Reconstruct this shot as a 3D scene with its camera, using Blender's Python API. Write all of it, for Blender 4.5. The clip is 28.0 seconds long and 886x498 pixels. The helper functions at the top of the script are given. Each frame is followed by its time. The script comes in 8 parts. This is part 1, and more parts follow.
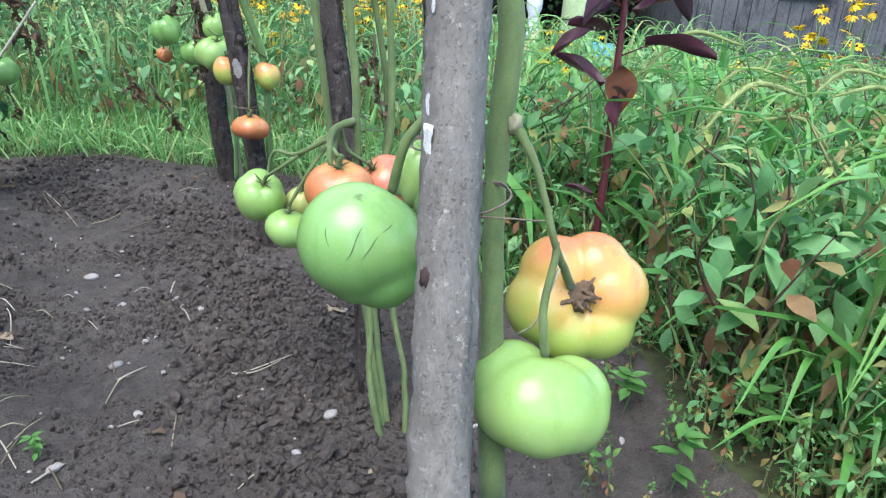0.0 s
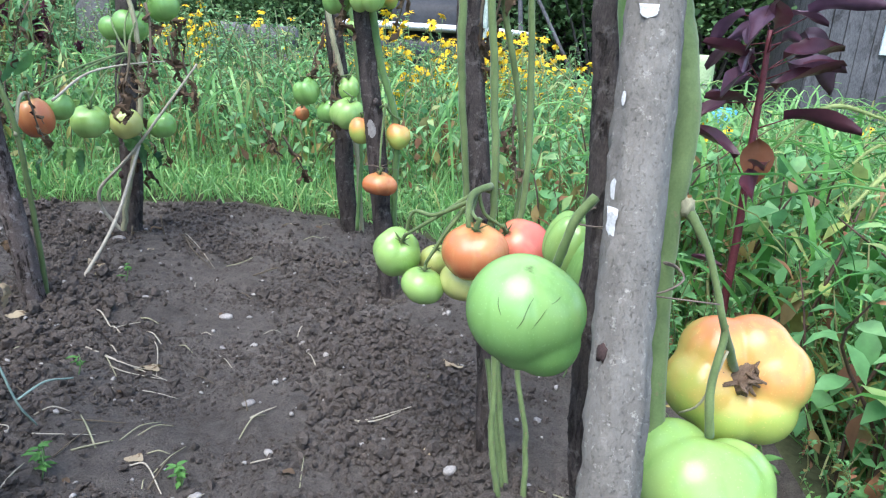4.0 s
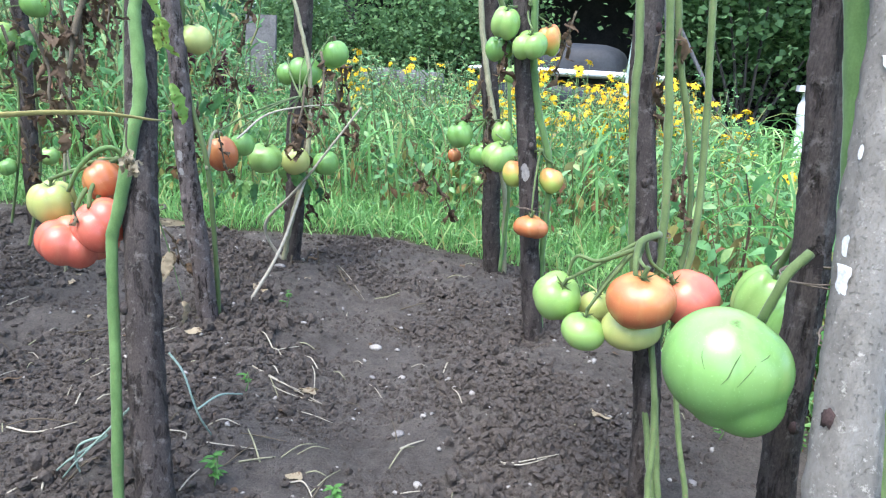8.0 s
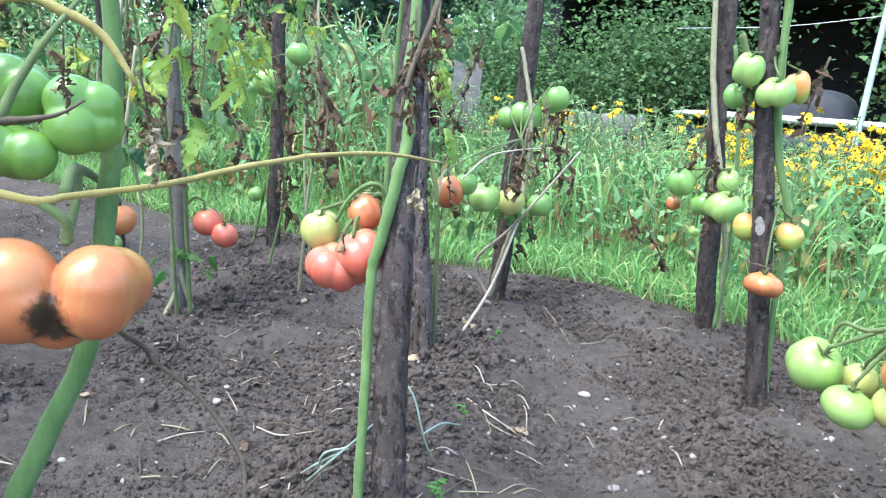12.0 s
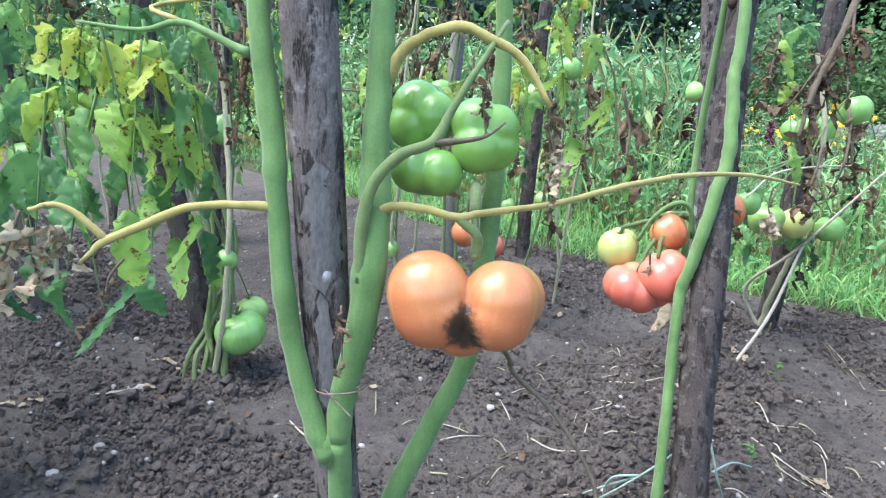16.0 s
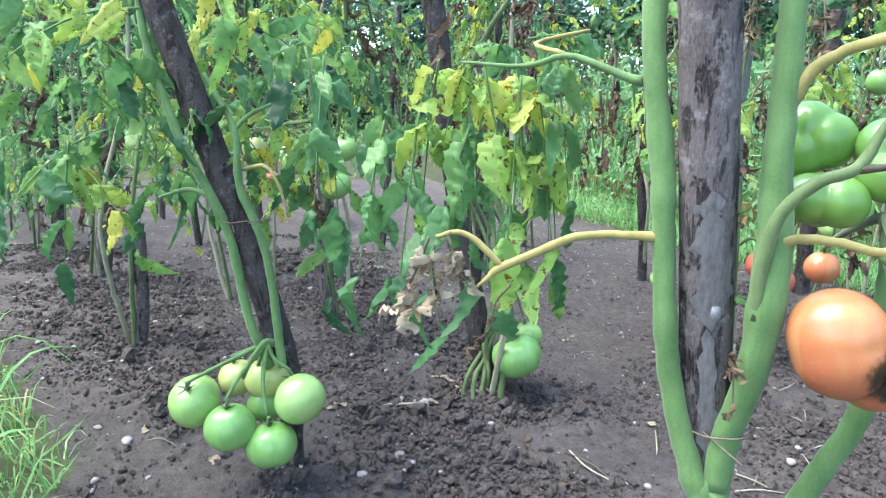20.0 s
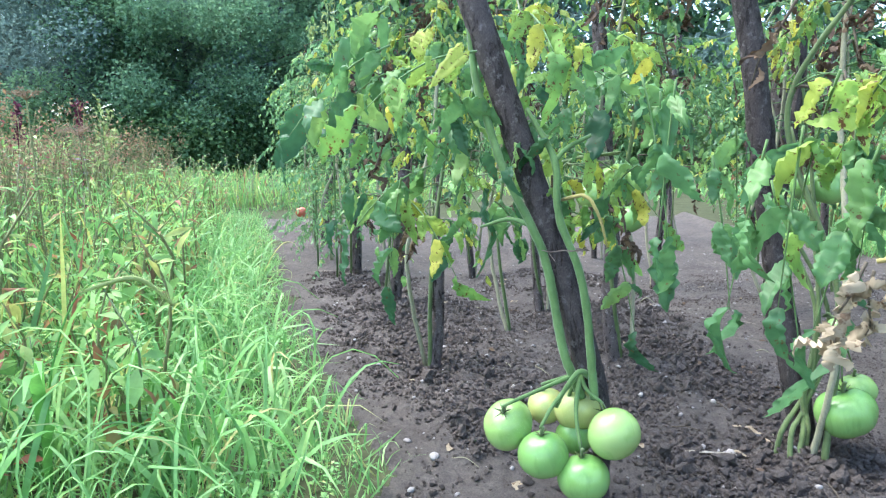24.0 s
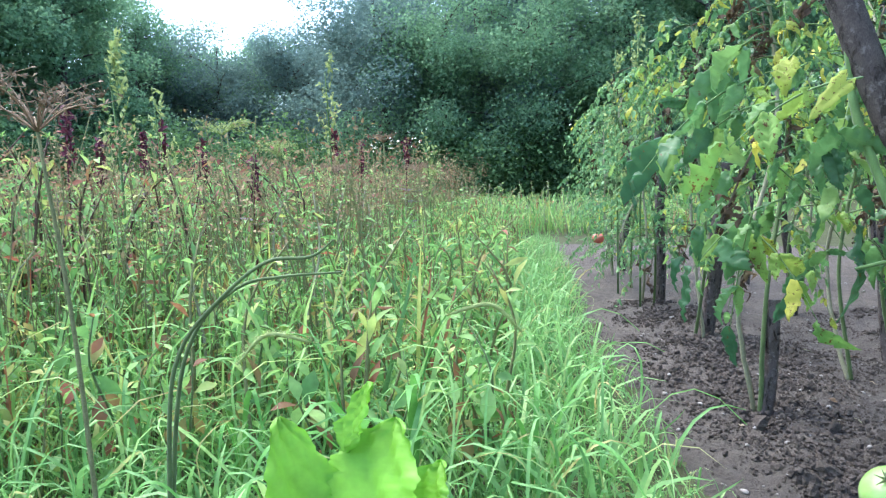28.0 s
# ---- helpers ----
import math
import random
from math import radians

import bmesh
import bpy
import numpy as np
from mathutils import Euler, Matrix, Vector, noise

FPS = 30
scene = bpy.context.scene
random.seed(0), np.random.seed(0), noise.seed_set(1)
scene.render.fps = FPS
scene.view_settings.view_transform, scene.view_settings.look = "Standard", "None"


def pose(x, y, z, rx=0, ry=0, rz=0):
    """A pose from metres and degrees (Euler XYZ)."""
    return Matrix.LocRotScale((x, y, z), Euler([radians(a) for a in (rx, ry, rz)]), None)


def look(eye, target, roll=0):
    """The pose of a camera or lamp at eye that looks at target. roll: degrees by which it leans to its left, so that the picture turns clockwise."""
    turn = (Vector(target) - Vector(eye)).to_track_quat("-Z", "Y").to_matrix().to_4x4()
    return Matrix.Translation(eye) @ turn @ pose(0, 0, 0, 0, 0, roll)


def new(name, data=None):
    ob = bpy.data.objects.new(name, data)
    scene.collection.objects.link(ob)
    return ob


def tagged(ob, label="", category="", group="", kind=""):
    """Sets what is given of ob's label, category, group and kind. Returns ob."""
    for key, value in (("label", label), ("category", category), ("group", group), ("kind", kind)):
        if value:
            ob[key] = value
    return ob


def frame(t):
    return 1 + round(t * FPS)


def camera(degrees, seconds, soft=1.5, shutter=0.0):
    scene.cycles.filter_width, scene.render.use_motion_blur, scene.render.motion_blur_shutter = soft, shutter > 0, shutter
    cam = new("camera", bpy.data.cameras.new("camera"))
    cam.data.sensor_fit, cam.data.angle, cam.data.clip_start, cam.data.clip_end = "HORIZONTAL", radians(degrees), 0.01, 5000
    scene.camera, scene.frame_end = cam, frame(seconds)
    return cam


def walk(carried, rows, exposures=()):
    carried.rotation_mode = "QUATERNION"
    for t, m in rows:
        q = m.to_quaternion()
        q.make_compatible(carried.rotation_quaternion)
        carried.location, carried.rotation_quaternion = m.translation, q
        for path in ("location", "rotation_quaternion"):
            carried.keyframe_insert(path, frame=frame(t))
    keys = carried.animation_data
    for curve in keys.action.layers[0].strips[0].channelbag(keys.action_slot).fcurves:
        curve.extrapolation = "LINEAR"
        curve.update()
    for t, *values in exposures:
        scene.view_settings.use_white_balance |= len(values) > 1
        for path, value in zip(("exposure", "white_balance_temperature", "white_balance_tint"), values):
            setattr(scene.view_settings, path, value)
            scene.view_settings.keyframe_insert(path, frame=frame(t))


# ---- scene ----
cam = camera(66.1, 28.0, 1.2, 0.15)
PATH = [
    (0, (0.633, 0.641, 0.859), (0.712, 2.502, 0.131), 3.2),
    (0.5, (0.623, 0.636, 0.863), (0.671, 2.504, 0.149), 3.0),
    (1, (0.614, 0.634, 0.865), (0.626, 2.511, 0.173), 3.1),
    (1.5, (0.608, 0.63, 0.869), (0.582, 2.512, 0.192), 2.7),
    (2, (0.599, 0.624, 0.871), (0.537, 2.51, 0.209), 3.0),
    (2.5, (0.589, 0.62, 0.875), (0.495, 2.512, 0.236), 3.3),
    (3, (0.578, 0.617, 0.879), (0.442, 2.51, 0.248), 3.4),
    (3.5, (0.57, 0.614, 0.88), (0.399, 2.509, 0.266), 3.5),
    (5.5, (0.541, 0.596, 0.887), (0.206, 2.49, 0.338), 3.6),
    (6, (0.532, 0.593, 0.887), (0.157, 2.482, 0.348), 3.7),
    (6.5, (0.523, 0.592, 0.887), (0.105, 2.475, 0.359), 3.9),
    (7, (0.515, 0.59, 0.885), (0.044, 2.463, 0.366), 3.7),
    (7.5, (0.507, 0.587, 0.884), (-0.018, 2.45, 0.38), 3.7),
    (8, (0.496, 0.58, 0.882), (-0.085, 2.427, 0.382), 3.7),
    (8.5, (0.486, 0.576, 0.88), (-0.15, 2.406, 0.385), 3.6),
    (9, (0.477, 0.573, 0.878), (-0.209, 2.387, 0.388), 3.9),
    (9.5, (0.468, 0.569, 0.877), (-0.269, 2.365, 0.398), 4.1),
    (10, (0.459, 0.562, 0.88), (-0.339, 2.337, 0.42), 4.0),
    (10.5, (0.442, 0.553, 0.879), (-0.42, 2.3, 0.428), 4.2),
    (11, (0.42, 0.54, 0.881), (-0.528, 2.246, 0.444), 4.3),
    (11.5, (0.403, 0.526, 0.882), (-0.607, 2.198, 0.454), 4.4),
    (13.5, (0.344, 0.485, 0.886), (-0.903, 1.991, 0.465), 4.1),
    (14, (0.32, 0.471, 0.885), (-0.993, 1.919, 0.461), 4.0),
    (14.5, (0.301, 0.454, 0.886), (-1.068, 1.85, 0.468), 4.0),
    (15, (0.279, 0.438, 0.882), (-1.142, 1.778, 0.454), 3.9),
    (15.5, (0.27, 0.423, 0.883), (-1.204, 1.708, 0.464), 3.8),
    (16, (0.253, 0.408, 0.879), (-1.276, 1.623, 0.447), 3.6),
    (16.5, (0.239, 0.396, 0.879), (-1.337, 1.554, 0.457), 3.4),
    (17, (0.229, 0.389, 0.877), (-1.391, 1.486, 0.464), 3.0),
    (17.5, (0.218, 0.366, 0.879), (-1.459, 1.379, 0.48), 3.1),
    (18, (0.202, 0.343, 0.874), (-1.517, 1.282, 0.469), 3.2),
    (18.5, (0.189, 0.33, 0.872), (-1.568, 1.197, 0.469), 2.7),
    (19, (0.185, 0.315, 0.874), (-1.613, 1.101, 0.487), 2.0),
    (19.5, (0.18, 0.301, 0.874), (-1.644, 1.025, 0.488), 1.8),
    (20, (0.171, 0.284, 0.874), (-1.685, 0.923, 0.49), 1.3),
    (20.5, (0.164, 0.262, 0.871), (-1.717, 0.824, 0.488), 1.4),
    (21, (0.155, 0.243, 0.865), (-1.753, 0.71, 0.489), 1.0),
    (21.5, (0.152, 0.228, 0.86), (-1.772, 0.621, 0.484), 0.5),
    (23.5, (0.142, 0.151, 0.859), (-1.834, 0.186, 0.557), -0.1),
    (24, (0.14, 0.138, 0.855), (-1.839, 0.076, 0.577), -0.7),
    (24.5, (0.144, 0.123, 0.859), (-1.831, -0.042, 0.584), -1.1),
    (25, (0.147, 0.108, 0.86), (-1.817, -0.163, 0.597), -1.6),
    (25.5, (0.152, 0.09, 0.866), (-1.8, -0.268, 0.616), -1.8),
    (26, (0.16, 0.069, 0.87), (-1.774, -0.385, 0.636), -1.7),
    (26.5, (0.17, 0.05, 0.874), (-1.742, -0.495, 0.654), -1.6),
    (27, (0.186, 0.032, 0.877), (-1.701, -0.599, 0.672), -1.7),
    (27.5, (0.197, 0.02, 0.883), (-1.652, -0.714, 0.684), -2.1),
    (28, (0.209, -0.004, 0.89), (-1.594, -0.849, 0.697), -1.8),
]
walk(cam, [(t, look(eye, target, roll)) for t, eye, target, roll in PATH], exposures=[(0.0, 1.74, 6250, 11), (6.0, 2.0, 6250, 11), (10.0, 2.3, 6250, 11), (14.0, 2.42, 6250, 11), (17.0, 2.30, 6250, 11), (21.0, 2.57, 6250, 11), (24.0, 2.58, 6250, 11), (28.0, 2.34, 6250, 11)])

# ---------------------------------------------------------------- light
world = bpy.data.worlds.new("sky_world")
scene.world = world
world.use_nodes = True
wn = world.node_tree
sky = wn.nodes.new("ShaderNodeTexSky")
sky.sky_type = "NISHITA"
sky.sun_disc = False
sky.sun_elevation = radians(62)
sky.sun_rotation = radians(200)
sky.air_density, sky.dust_density, sky.ozone_density = 1.0, 1.5, 2.0
wn.links.new(sky.outputs["Color"], wn.nodes["Background"].inputs["Color"])
wn.nodes["Background"].inputs["Strength"].default_value = 0.15
sun_data = bpy.data.lights.new("sun", "SUN")
sun_data.energy, sun_data.angle, sun_data.color = 1.3, radians(50), (1.0, 0.98, 0.95)
sun = new("sun", sun_data)
sun.matrix_world = look((-1.2, -3.2, 7.0), (0, 0, 0))

# ---------------------------------------------------------------- materials


def shader(name, rough=0.7, spec=0.4):
    m = bpy.data.materials.new(name)
    m.use_nodes = True
    t = m.node_tree
    b = t.nodes["Principled BSDF"]
    b.inputs["Roughness"].default_value = rough
    b.inputs["Specular IOR Level"].default_value = spec
    return m, t, b


def link(t, a, b):
    t.links.new(a, b)


def noise_node(t, scale, detail=4.0, rough=0.6, coord="Object", stretch=None, dist=0.0):
    c = t.nodes.new("ShaderNodeTexCoord")
    n = t.nodes.new("ShaderNodeTexNoise")
    n.inputs["Scale"].default_value = scale
    n.inputs["Detail"].default_value = detail
    n.inputs["Roughness"].default_value = rough
    n.inputs["Distortion"].default_value = dist
    out = c.outputs[coord]
    if stretch:
        mp = t.nodes.new("ShaderNodeMapping")
        mp.inputs["Scale"].default_value = stretch
        link(t, out, mp.inputs["Vector"])
        out = mp.outputs["Vector"]
    link(t, out, n.inputs["Vector"])
    return n.outputs["Fac"]


def ramp(t, fac, stops):
    r = t.nodes.new("ShaderNodeValToRGB")
    e = r.color_ramp.elements
    while len(e) < len(stops):
        e.new(0.5)
    for el, (p, c) in zip(e, stops):
        el.position, el.color = p, (*c, 1)
    link(t, fac, r.inputs["Fac"])
    return r.outputs["Color"]


def mix(t, fac, a, b, mode="MIX"):
    n = t.nodes.new("ShaderNodeMix")
    n.data_type, n.blend_type = "RGBA", mode
    for s, v in ((n.inputs[0], fac), (n.inputs[6], a), (n.inputs[7], b)):
        if isinstance(v, (int, float)):
            s.default_value = v
        elif isinstance(v, tuple):
            s.default_value = (*v, 1)
        else:
            link(t, v, s)
    return n.outputs[2]


def bump(t, b, height, strength, dist):
    n = t.nodes.new("ShaderNodeBump")
    n.inputs["Strength"].default_value = strength
    n.inputs["Distance"].default_value = dist
    link(t, height, n.inputs["Height"])
    link(t, n.outputs["Normal"], b.inputs["Normal"])


def plain(name, dark, light, scale=20.0, rough=0.7, spec=0.3, relief=0.3, dist=0.003, stretch=None, fine=6.0, metal=0.0):
    """A surface with broad and fine variation of its colour and a matching relief."""
    m, t, b = shader(name, rough, spec)
    big = noise_node(t, scale, 5, 0.65, stretch=stretch)
    small = noise_node(t, scale * fine, 3, 0.7, stretch=stretch)
    col = ramp(t, big, [(0.3, dark), (0.7, light)])
    col = mix(t, 0.35, col, ramp(t, small, [(0.3, tuple(c * 0.5 for c in dark)), (0.7, tuple(min(1, c * 1.35) for c in light))]))
    link(t, col, b.inputs["Base Color"])
    b.inputs["Metallic"].default_value = metal
    if relief:
        bump(t, b, mix(t, 0.5, big, small), relief, dist)
    return m


def leafy(name, stops, through_light=0.35, rough=0.55, spots=None, spot_scale=60.0, spot_at=0.62, scale=25.0, seen="island"):
    """Leaf tissue: colour drawn leaf by leaf from the stops, blotches, veins of relief, and light that shines through."""
    m, t, b = shader(name, rough, 0.35)
    if seen == "island":
        rnd = t.nodes.new("ShaderNodeNewGeometry").outputs["Random Per Island"]
    else:
        rnd = t.nodes.new("ShaderNodeObjectInfo").outputs["Random"]
    col = ramp(t, rnd, stops)
    n = noise_node(t, scale, 4)
    col = mix(t, 0.5, col, ramp(t, n, [(0.25, (0.45, 0.45, 0.4)), (0.75, (1.5, 1.5, 1.4))]), "MULTIPLY")
    if spots:
        s = noise_node(t, spot_scale, 3, 0.7)
        f = ramp(t, s, [(spot_at, (0, 0, 0)), (spot_at + 0.06, (1, 1, 1))])
        col = mix(t, f, col, spots)
    link(t, col, b.inputs["Base Color"])
    bump(t, b, n, 0.25, 0.002)
    tr = t.nodes.new("ShaderNodeBsdfTranslucent")
    link(t, col, tr.inputs["Color"])
    mx = t.nodes.new("ShaderNodeMixShader")
    mx.inputs[0].default_value = through_light
    link(t, b.outputs[0], mx.inputs[1])
    link(t, tr.outputs[0], mx.inputs[2])
    link(t, mx.outputs[0], t.nodes["Material Output"].inputs["Surface"])
    return m


def skin(name, low, mid, high, streak, stops=(0.5, 0.9, 1.0), rough=0.24):
    """Tomato skin: colour runs from the blossom end to the shoulders with patches, streaks and freckles."""
    m, t, b = shader(name, rough, 0.5)
    c = t.nodes.new("ShaderNodeTexCoord")
    sep = t.nodes.new("ShaderNodeSeparateXYZ")
    sc = t.nodes.new("ShaderNodeVectorMath")
    sc.operation = "SCALE"
    sc.inputs["Scale"].default_value = 0.62
    link(t, c.outputs["Generated"], sc.inputs[0])
    link(t, sc.outputs[0], sep.inputs[0])
    n = noise_node(t, 14, 3, 0.5)
    add = t.nodes.new("ShaderNodeMath")
    add.operation = "MULTIPLY_ADD"
    link(t, n, add.inputs[0])
    add.inputs[1].default_value = 0.7
    link(t, sep.outputs["Z"], add.inputs[2])
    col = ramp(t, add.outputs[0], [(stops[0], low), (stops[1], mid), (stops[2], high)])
    st = noise_node(t, 15, 4, 0.55, stretch=(2.6, 2.6, 0.6), dist=0.5)
    col = mix(t, ramp(t, st, [(0.5, (0, 0, 0)), (0.72, (0.6, 0.6, 0.6))]), col, streak)
    fr = noise_node(t, 420, 2, 0.5)
    col = mix(t, ramp(t, fr, [(0.62, (0, 0, 0)), (0.75, (0.35, 0.35, 0.35))]), col, tuple(min(1, x * 1.4 + 0.04) for x in mid))
    link(t, col, b.inputs["Base Color"])
    b.inputs["Subsurface Weight"].default_value = 0.12
    b.inputs["Subsurface Radius"].default_value = (0.012, 0.008, 0.004)
    b.inputs["Subsurface Scale"].default_value = 0.5
    bump(t, b, noise_node(t, 45, 4), 0.12, 0.003)
    return m


def stemmy(name, dark, light, fleck):
    """Hairy stem: long streaks, brown flecks and a soft fuzz that catches the light."""
    m, t, b = shader(name, 0.75, 0.25)
    long = noise_node(t, 70, 5, 0.7, stretch=(1, 1, 0.15))
    blot = noise_node(t, 16, 4, 0.6)
    fine = noise_node(t, 420, 3, 0.7)
    col = ramp(t, long, [(0.3, dark), (0.7, light)])
    col = mix(t, 0.4, col, ramp(t, blot, [(0.3, tuple(c * 0.6 for c in dark)), (0.7, tuple(c * 1.25 for c in light))]))
    col = mix(t, 0.12, col, ramp(t, fine, [(0.35, tuple(c * 0.5 for c in dark)), (0.7, tuple(min(1, c * 1.5) for c in light))]))
    col = mix(t, ramp(t, noise_node(t, 75, 4, 0.75), [(0.62, (0, 0, 0)), (0.72, (0.8, 0.8, 0.8))]), col, fleck)
    link(t, col, b.inputs["Base Color"])
    b.inputs["Sheen Weight"].default_value = 0.15
    b.inputs["Sheen Roughness"].default_value = 0.5
    bump(t, b, mix(t, 0.2, long, fine), 0.25, 0.002)
    return m


def bark(name, dark, light, lichen=None, scale=40.0, rough=0.85, cracks=0.5, relief=0.006):
    """Old wood: long streaks, cracks, blotches."""
    m, t, b = shader(name, rough, 0.2)
    long = noise_node(t, scale, 6, 0.7, stretch=(1, 1, 0.12))
    blot = noise_node(t, scale * 0.35, 5, 0.6)
    fine = noise_node(t, scale * 9, 3, 0.7, stretch=(1, 1, 0.35))
    col = ramp(t, long, [(0.3, dark), (0.68, light)])
    col = mix(t, 0.55, col, ramp(t, blot, [(0.3, tuple(c * 0.55 for c in dark)), (0.7, tuple(c * 1.2 for c in light))]))
    col = mix(t, 0.4, col, ramp(t, fine, [(0.3, tuple(c * 0.4 for c in dark)), (0.72, tuple(min(1, c * 1.5) for c in light))]))
    crack = ramp(t, noise_node(t, scale * 0.9, 5, 0.7, stretch=(1, 1, 0.3), dist=0.4), [(0.40, (0.12, 0.11, 0.1)), (0.47, (1, 1, 1))])
    col = mix(t, cracks, col, crack, "MULTIPLY")
    if lichen:
        f = ramp(t, noise_node(t, scale * 0.8, 5, 0.75), [(0.55, (0, 0, 0)), (0.66, (0.85, 0.85, 0.85))])
        col = mix(t, f, col, lichen)
    link(t, col, b.inputs["Base Color"])
    bump(t, b, mix(t, 0.5, mix(t, 0.5, long, fine), crack), 1.0, relief)
    return m


def lichen_bark(name):
    """Smooth grey bark gone rough with age: mottled lichen, dark pits and faint rings."""
    m, t, b = shader(name, 0.9, 0.15)
    mott = noise_node(t, 55, 9, 0.78, stretch=(1, 1, 0.6))
    broad = noise_node(t, 14, 4, 0.6)
    fine = noise_node(t, 330, 4, 0.75)
    pit = ramp(t, noise_node(t, 300, 5, 0.7, stretch=(1, 1, 0.8)), [(0.30, (0.22, 0.2, 0.18)), (0.44, (1, 1, 1))])
    col = ramp(t, mott, [(0.3, (0.115, 0.107, 0.092)), (0.5, (0.18, 0.168, 0.146)), (0.7, (0.29, 0.275, 0.24))])
    col = mix(t, 0.35, col, ramp(t, broad, [(0.35, (0.12, 0.11, 0.095)), (0.65, (0.26, 0.245, 0.215))]))
    col = mix(t, 0.35, col, pit, "MULTIPLY")
    col = mix(t, ramp(t, noise_node(t, 120, 5, 0.8), [(0.58, (0, 0, 0)), (0.66, (0.7, 0.7, 0.7))]), col, (0.40, 0.385, 0.33))
    link(t, col, b.inputs["Base Color"])
    bump(t, b, mix(t, 0.25, mix(t, 0.4, mott, fine), pit), 1.0, 0.003)
    return m


M_bark_grey = lichen_bark("weathered_grey_bark")
M_bark_dark = bark("dark_wet_bark", (0.020, 0.016, 0.014), (0.09, 0.074, 0.066), (0.15, 0.135, 0.122), 55, 0.85, 0.6)
M_bark_brown = bark("brown_bark", (0.045, 0.036, 0.032), (0.16, 0.13, 0.117), (0.25, 0.225, 0.21), 60, 0.85, 0.9)
M_barewood = bark("bare_knot_wood", (0.075, 0.068, 0.063), (0.15, 0.138, 0.13), None, 24, 0.3, 0.0, 0.001)
M_bark_stout = bark("flaking_grey_brown_bark", (0.045, 0.036, 0.032), (0.165, 0.138, 0.125), (0.23, 0.205, 0.19), 60, 0.85, 0.8)
M_polished = plain("polished_knot_wood", (0.14, 0.13, 0.125), (0.27, 0.255, 0.245), 90, 0.22, 0.8)
M_lichen = plain("grey_lichen", (0.16, 0.15, 0.135), (0.32, 0.30, 0.28), 90, 0.9)
M_chip = plain("pale_bare_wood", (0.55, 0.55, 0.52), (0.72, 0.72, 0.69), 60, 0.8)
M_knot = plain("dark_knot", (0.02, 0.012, 0.012), (0.07, 0.045, 0.04), 90, 0.9)
M_stem = stemmy("hairy_green_stem", (0.06, 0.13, 0.033), (0.14, 0.24, 0.078), (0.14, 0.15, 0.06))
M_stem_old = stemmy("old_olive_stem", (0.06, 0.10, 0.03), (0.14, 0.195, 0.07), (0.17, 0.13, 0.07))
M_stem_pale = plain("pale_dry_stem", (0.22, 0.21, 0.13), (0.36, 0.35, 0.22), 50, 0.8, 0.2, 0.4, 0.003, (1, 1, 0.3))
M_stem_yellow = stemmy("yellowed_stem", (0.21, 0.18, 0.05), (0.37, 0.31, 0.10), (0.13, 0.075, 0.03))
M_twig = plain("dry_straw", (0.26, 0.23, 0.17), (0.46, 0.42, 0.33), 80, 0.9)
M_twig_dark = plain("dark_twig", (0.06, 0.05, 0.035), (0.15, 0.12, 0.08), 80, 0.9)
M_string = plain("green_twine", (0.15, 0.24, 0.19), (0.33, 0.42, 0.35), 200, 0.8)
M_tie = plain("brown_twine", (0.10, 0.075, 0.055), (0.24, 0.19, 0.15), 200, 0.9)
M_calyx = plain("dark_calyx", (0.03, 0.05, 0.015), (0.08, 0.11, 0.03), 80, 0.8)
M_scar = plain("corky_scar", (0.07, 0.045, 0.028), (0.22, 0.15, 0.10), 200, 0.9, relief=0.8)
M_pebble = plain("pale_pebble", (0.20, 0.185, 0.165), (0.38, 0.355, 0.32), 60, 0.8)
M_stone = plain("grey_pebble", (0.12, 0.11, 0.10), (0.28, 0.26, 0.24), 60, 0.85)
M_clod = plain("soil_clods", (0.036, 0.030, 0.026), (0.136, 0.115, 0.098), 120, 0.95, 0.15, 1.0, 0.006)
M_dryleaf = leafy("dry_brown_leaf", [(0.0, (0.045, 0.028, 0.018)), (0.45, (0.10, 0.066, 0.042)), (0.8, (0.17, 0.115, 0.07)), (1.0, (0.30, 0.23, 0.12))], 0.25, 0.85)
M_paleleaf = leafy("bleached_dead_leaf", [(0.0, (0.27, 0.21, 0.13)), (1.0, (0.43, 0.36, 0.25))], 0.25, 0.8, (0.14, 0.09, 0.05), 60, 0.58)
M_tomleaf = leafy("tomato_leaf", [(0.0, (0.035, 0.105, 0.05)), (0.3, (0.075, 0.19, 0.08)), (0.58, (0.145, 0.31, 0.105)), (0.82, (0.28, 0.45, 0.13)), (0.92, (0.44, 0.50, 0.12)), (0.97, (0.50, 0.45, 0.12)), (1.0, (0.20, 0.13, 0.06))],
                  0.48, 0.4, (0.12, 0.085, 0.03), 70, 0.63)
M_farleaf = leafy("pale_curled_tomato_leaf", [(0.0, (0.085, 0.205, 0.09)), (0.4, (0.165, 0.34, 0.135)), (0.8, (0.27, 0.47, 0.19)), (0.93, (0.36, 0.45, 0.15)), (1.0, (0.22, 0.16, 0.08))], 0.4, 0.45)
M_yellowleaf = leafy("yellowing_tomato_leaf", [(0.0, (0.12, 0.28, 0.07)), (0.4, (0.25, 0.43, 0.10)), (0.65, (0.42, 0.49, 0.09)), (0.86, (0.58, 0.52, 0.08)), (0.94, (0.27, 0.40, 0.11)), (1.0, (0.20, 0.12, 0.05))], 0.45, 0.6, (0.12, 0.06, 0.02), 85, 0.58)
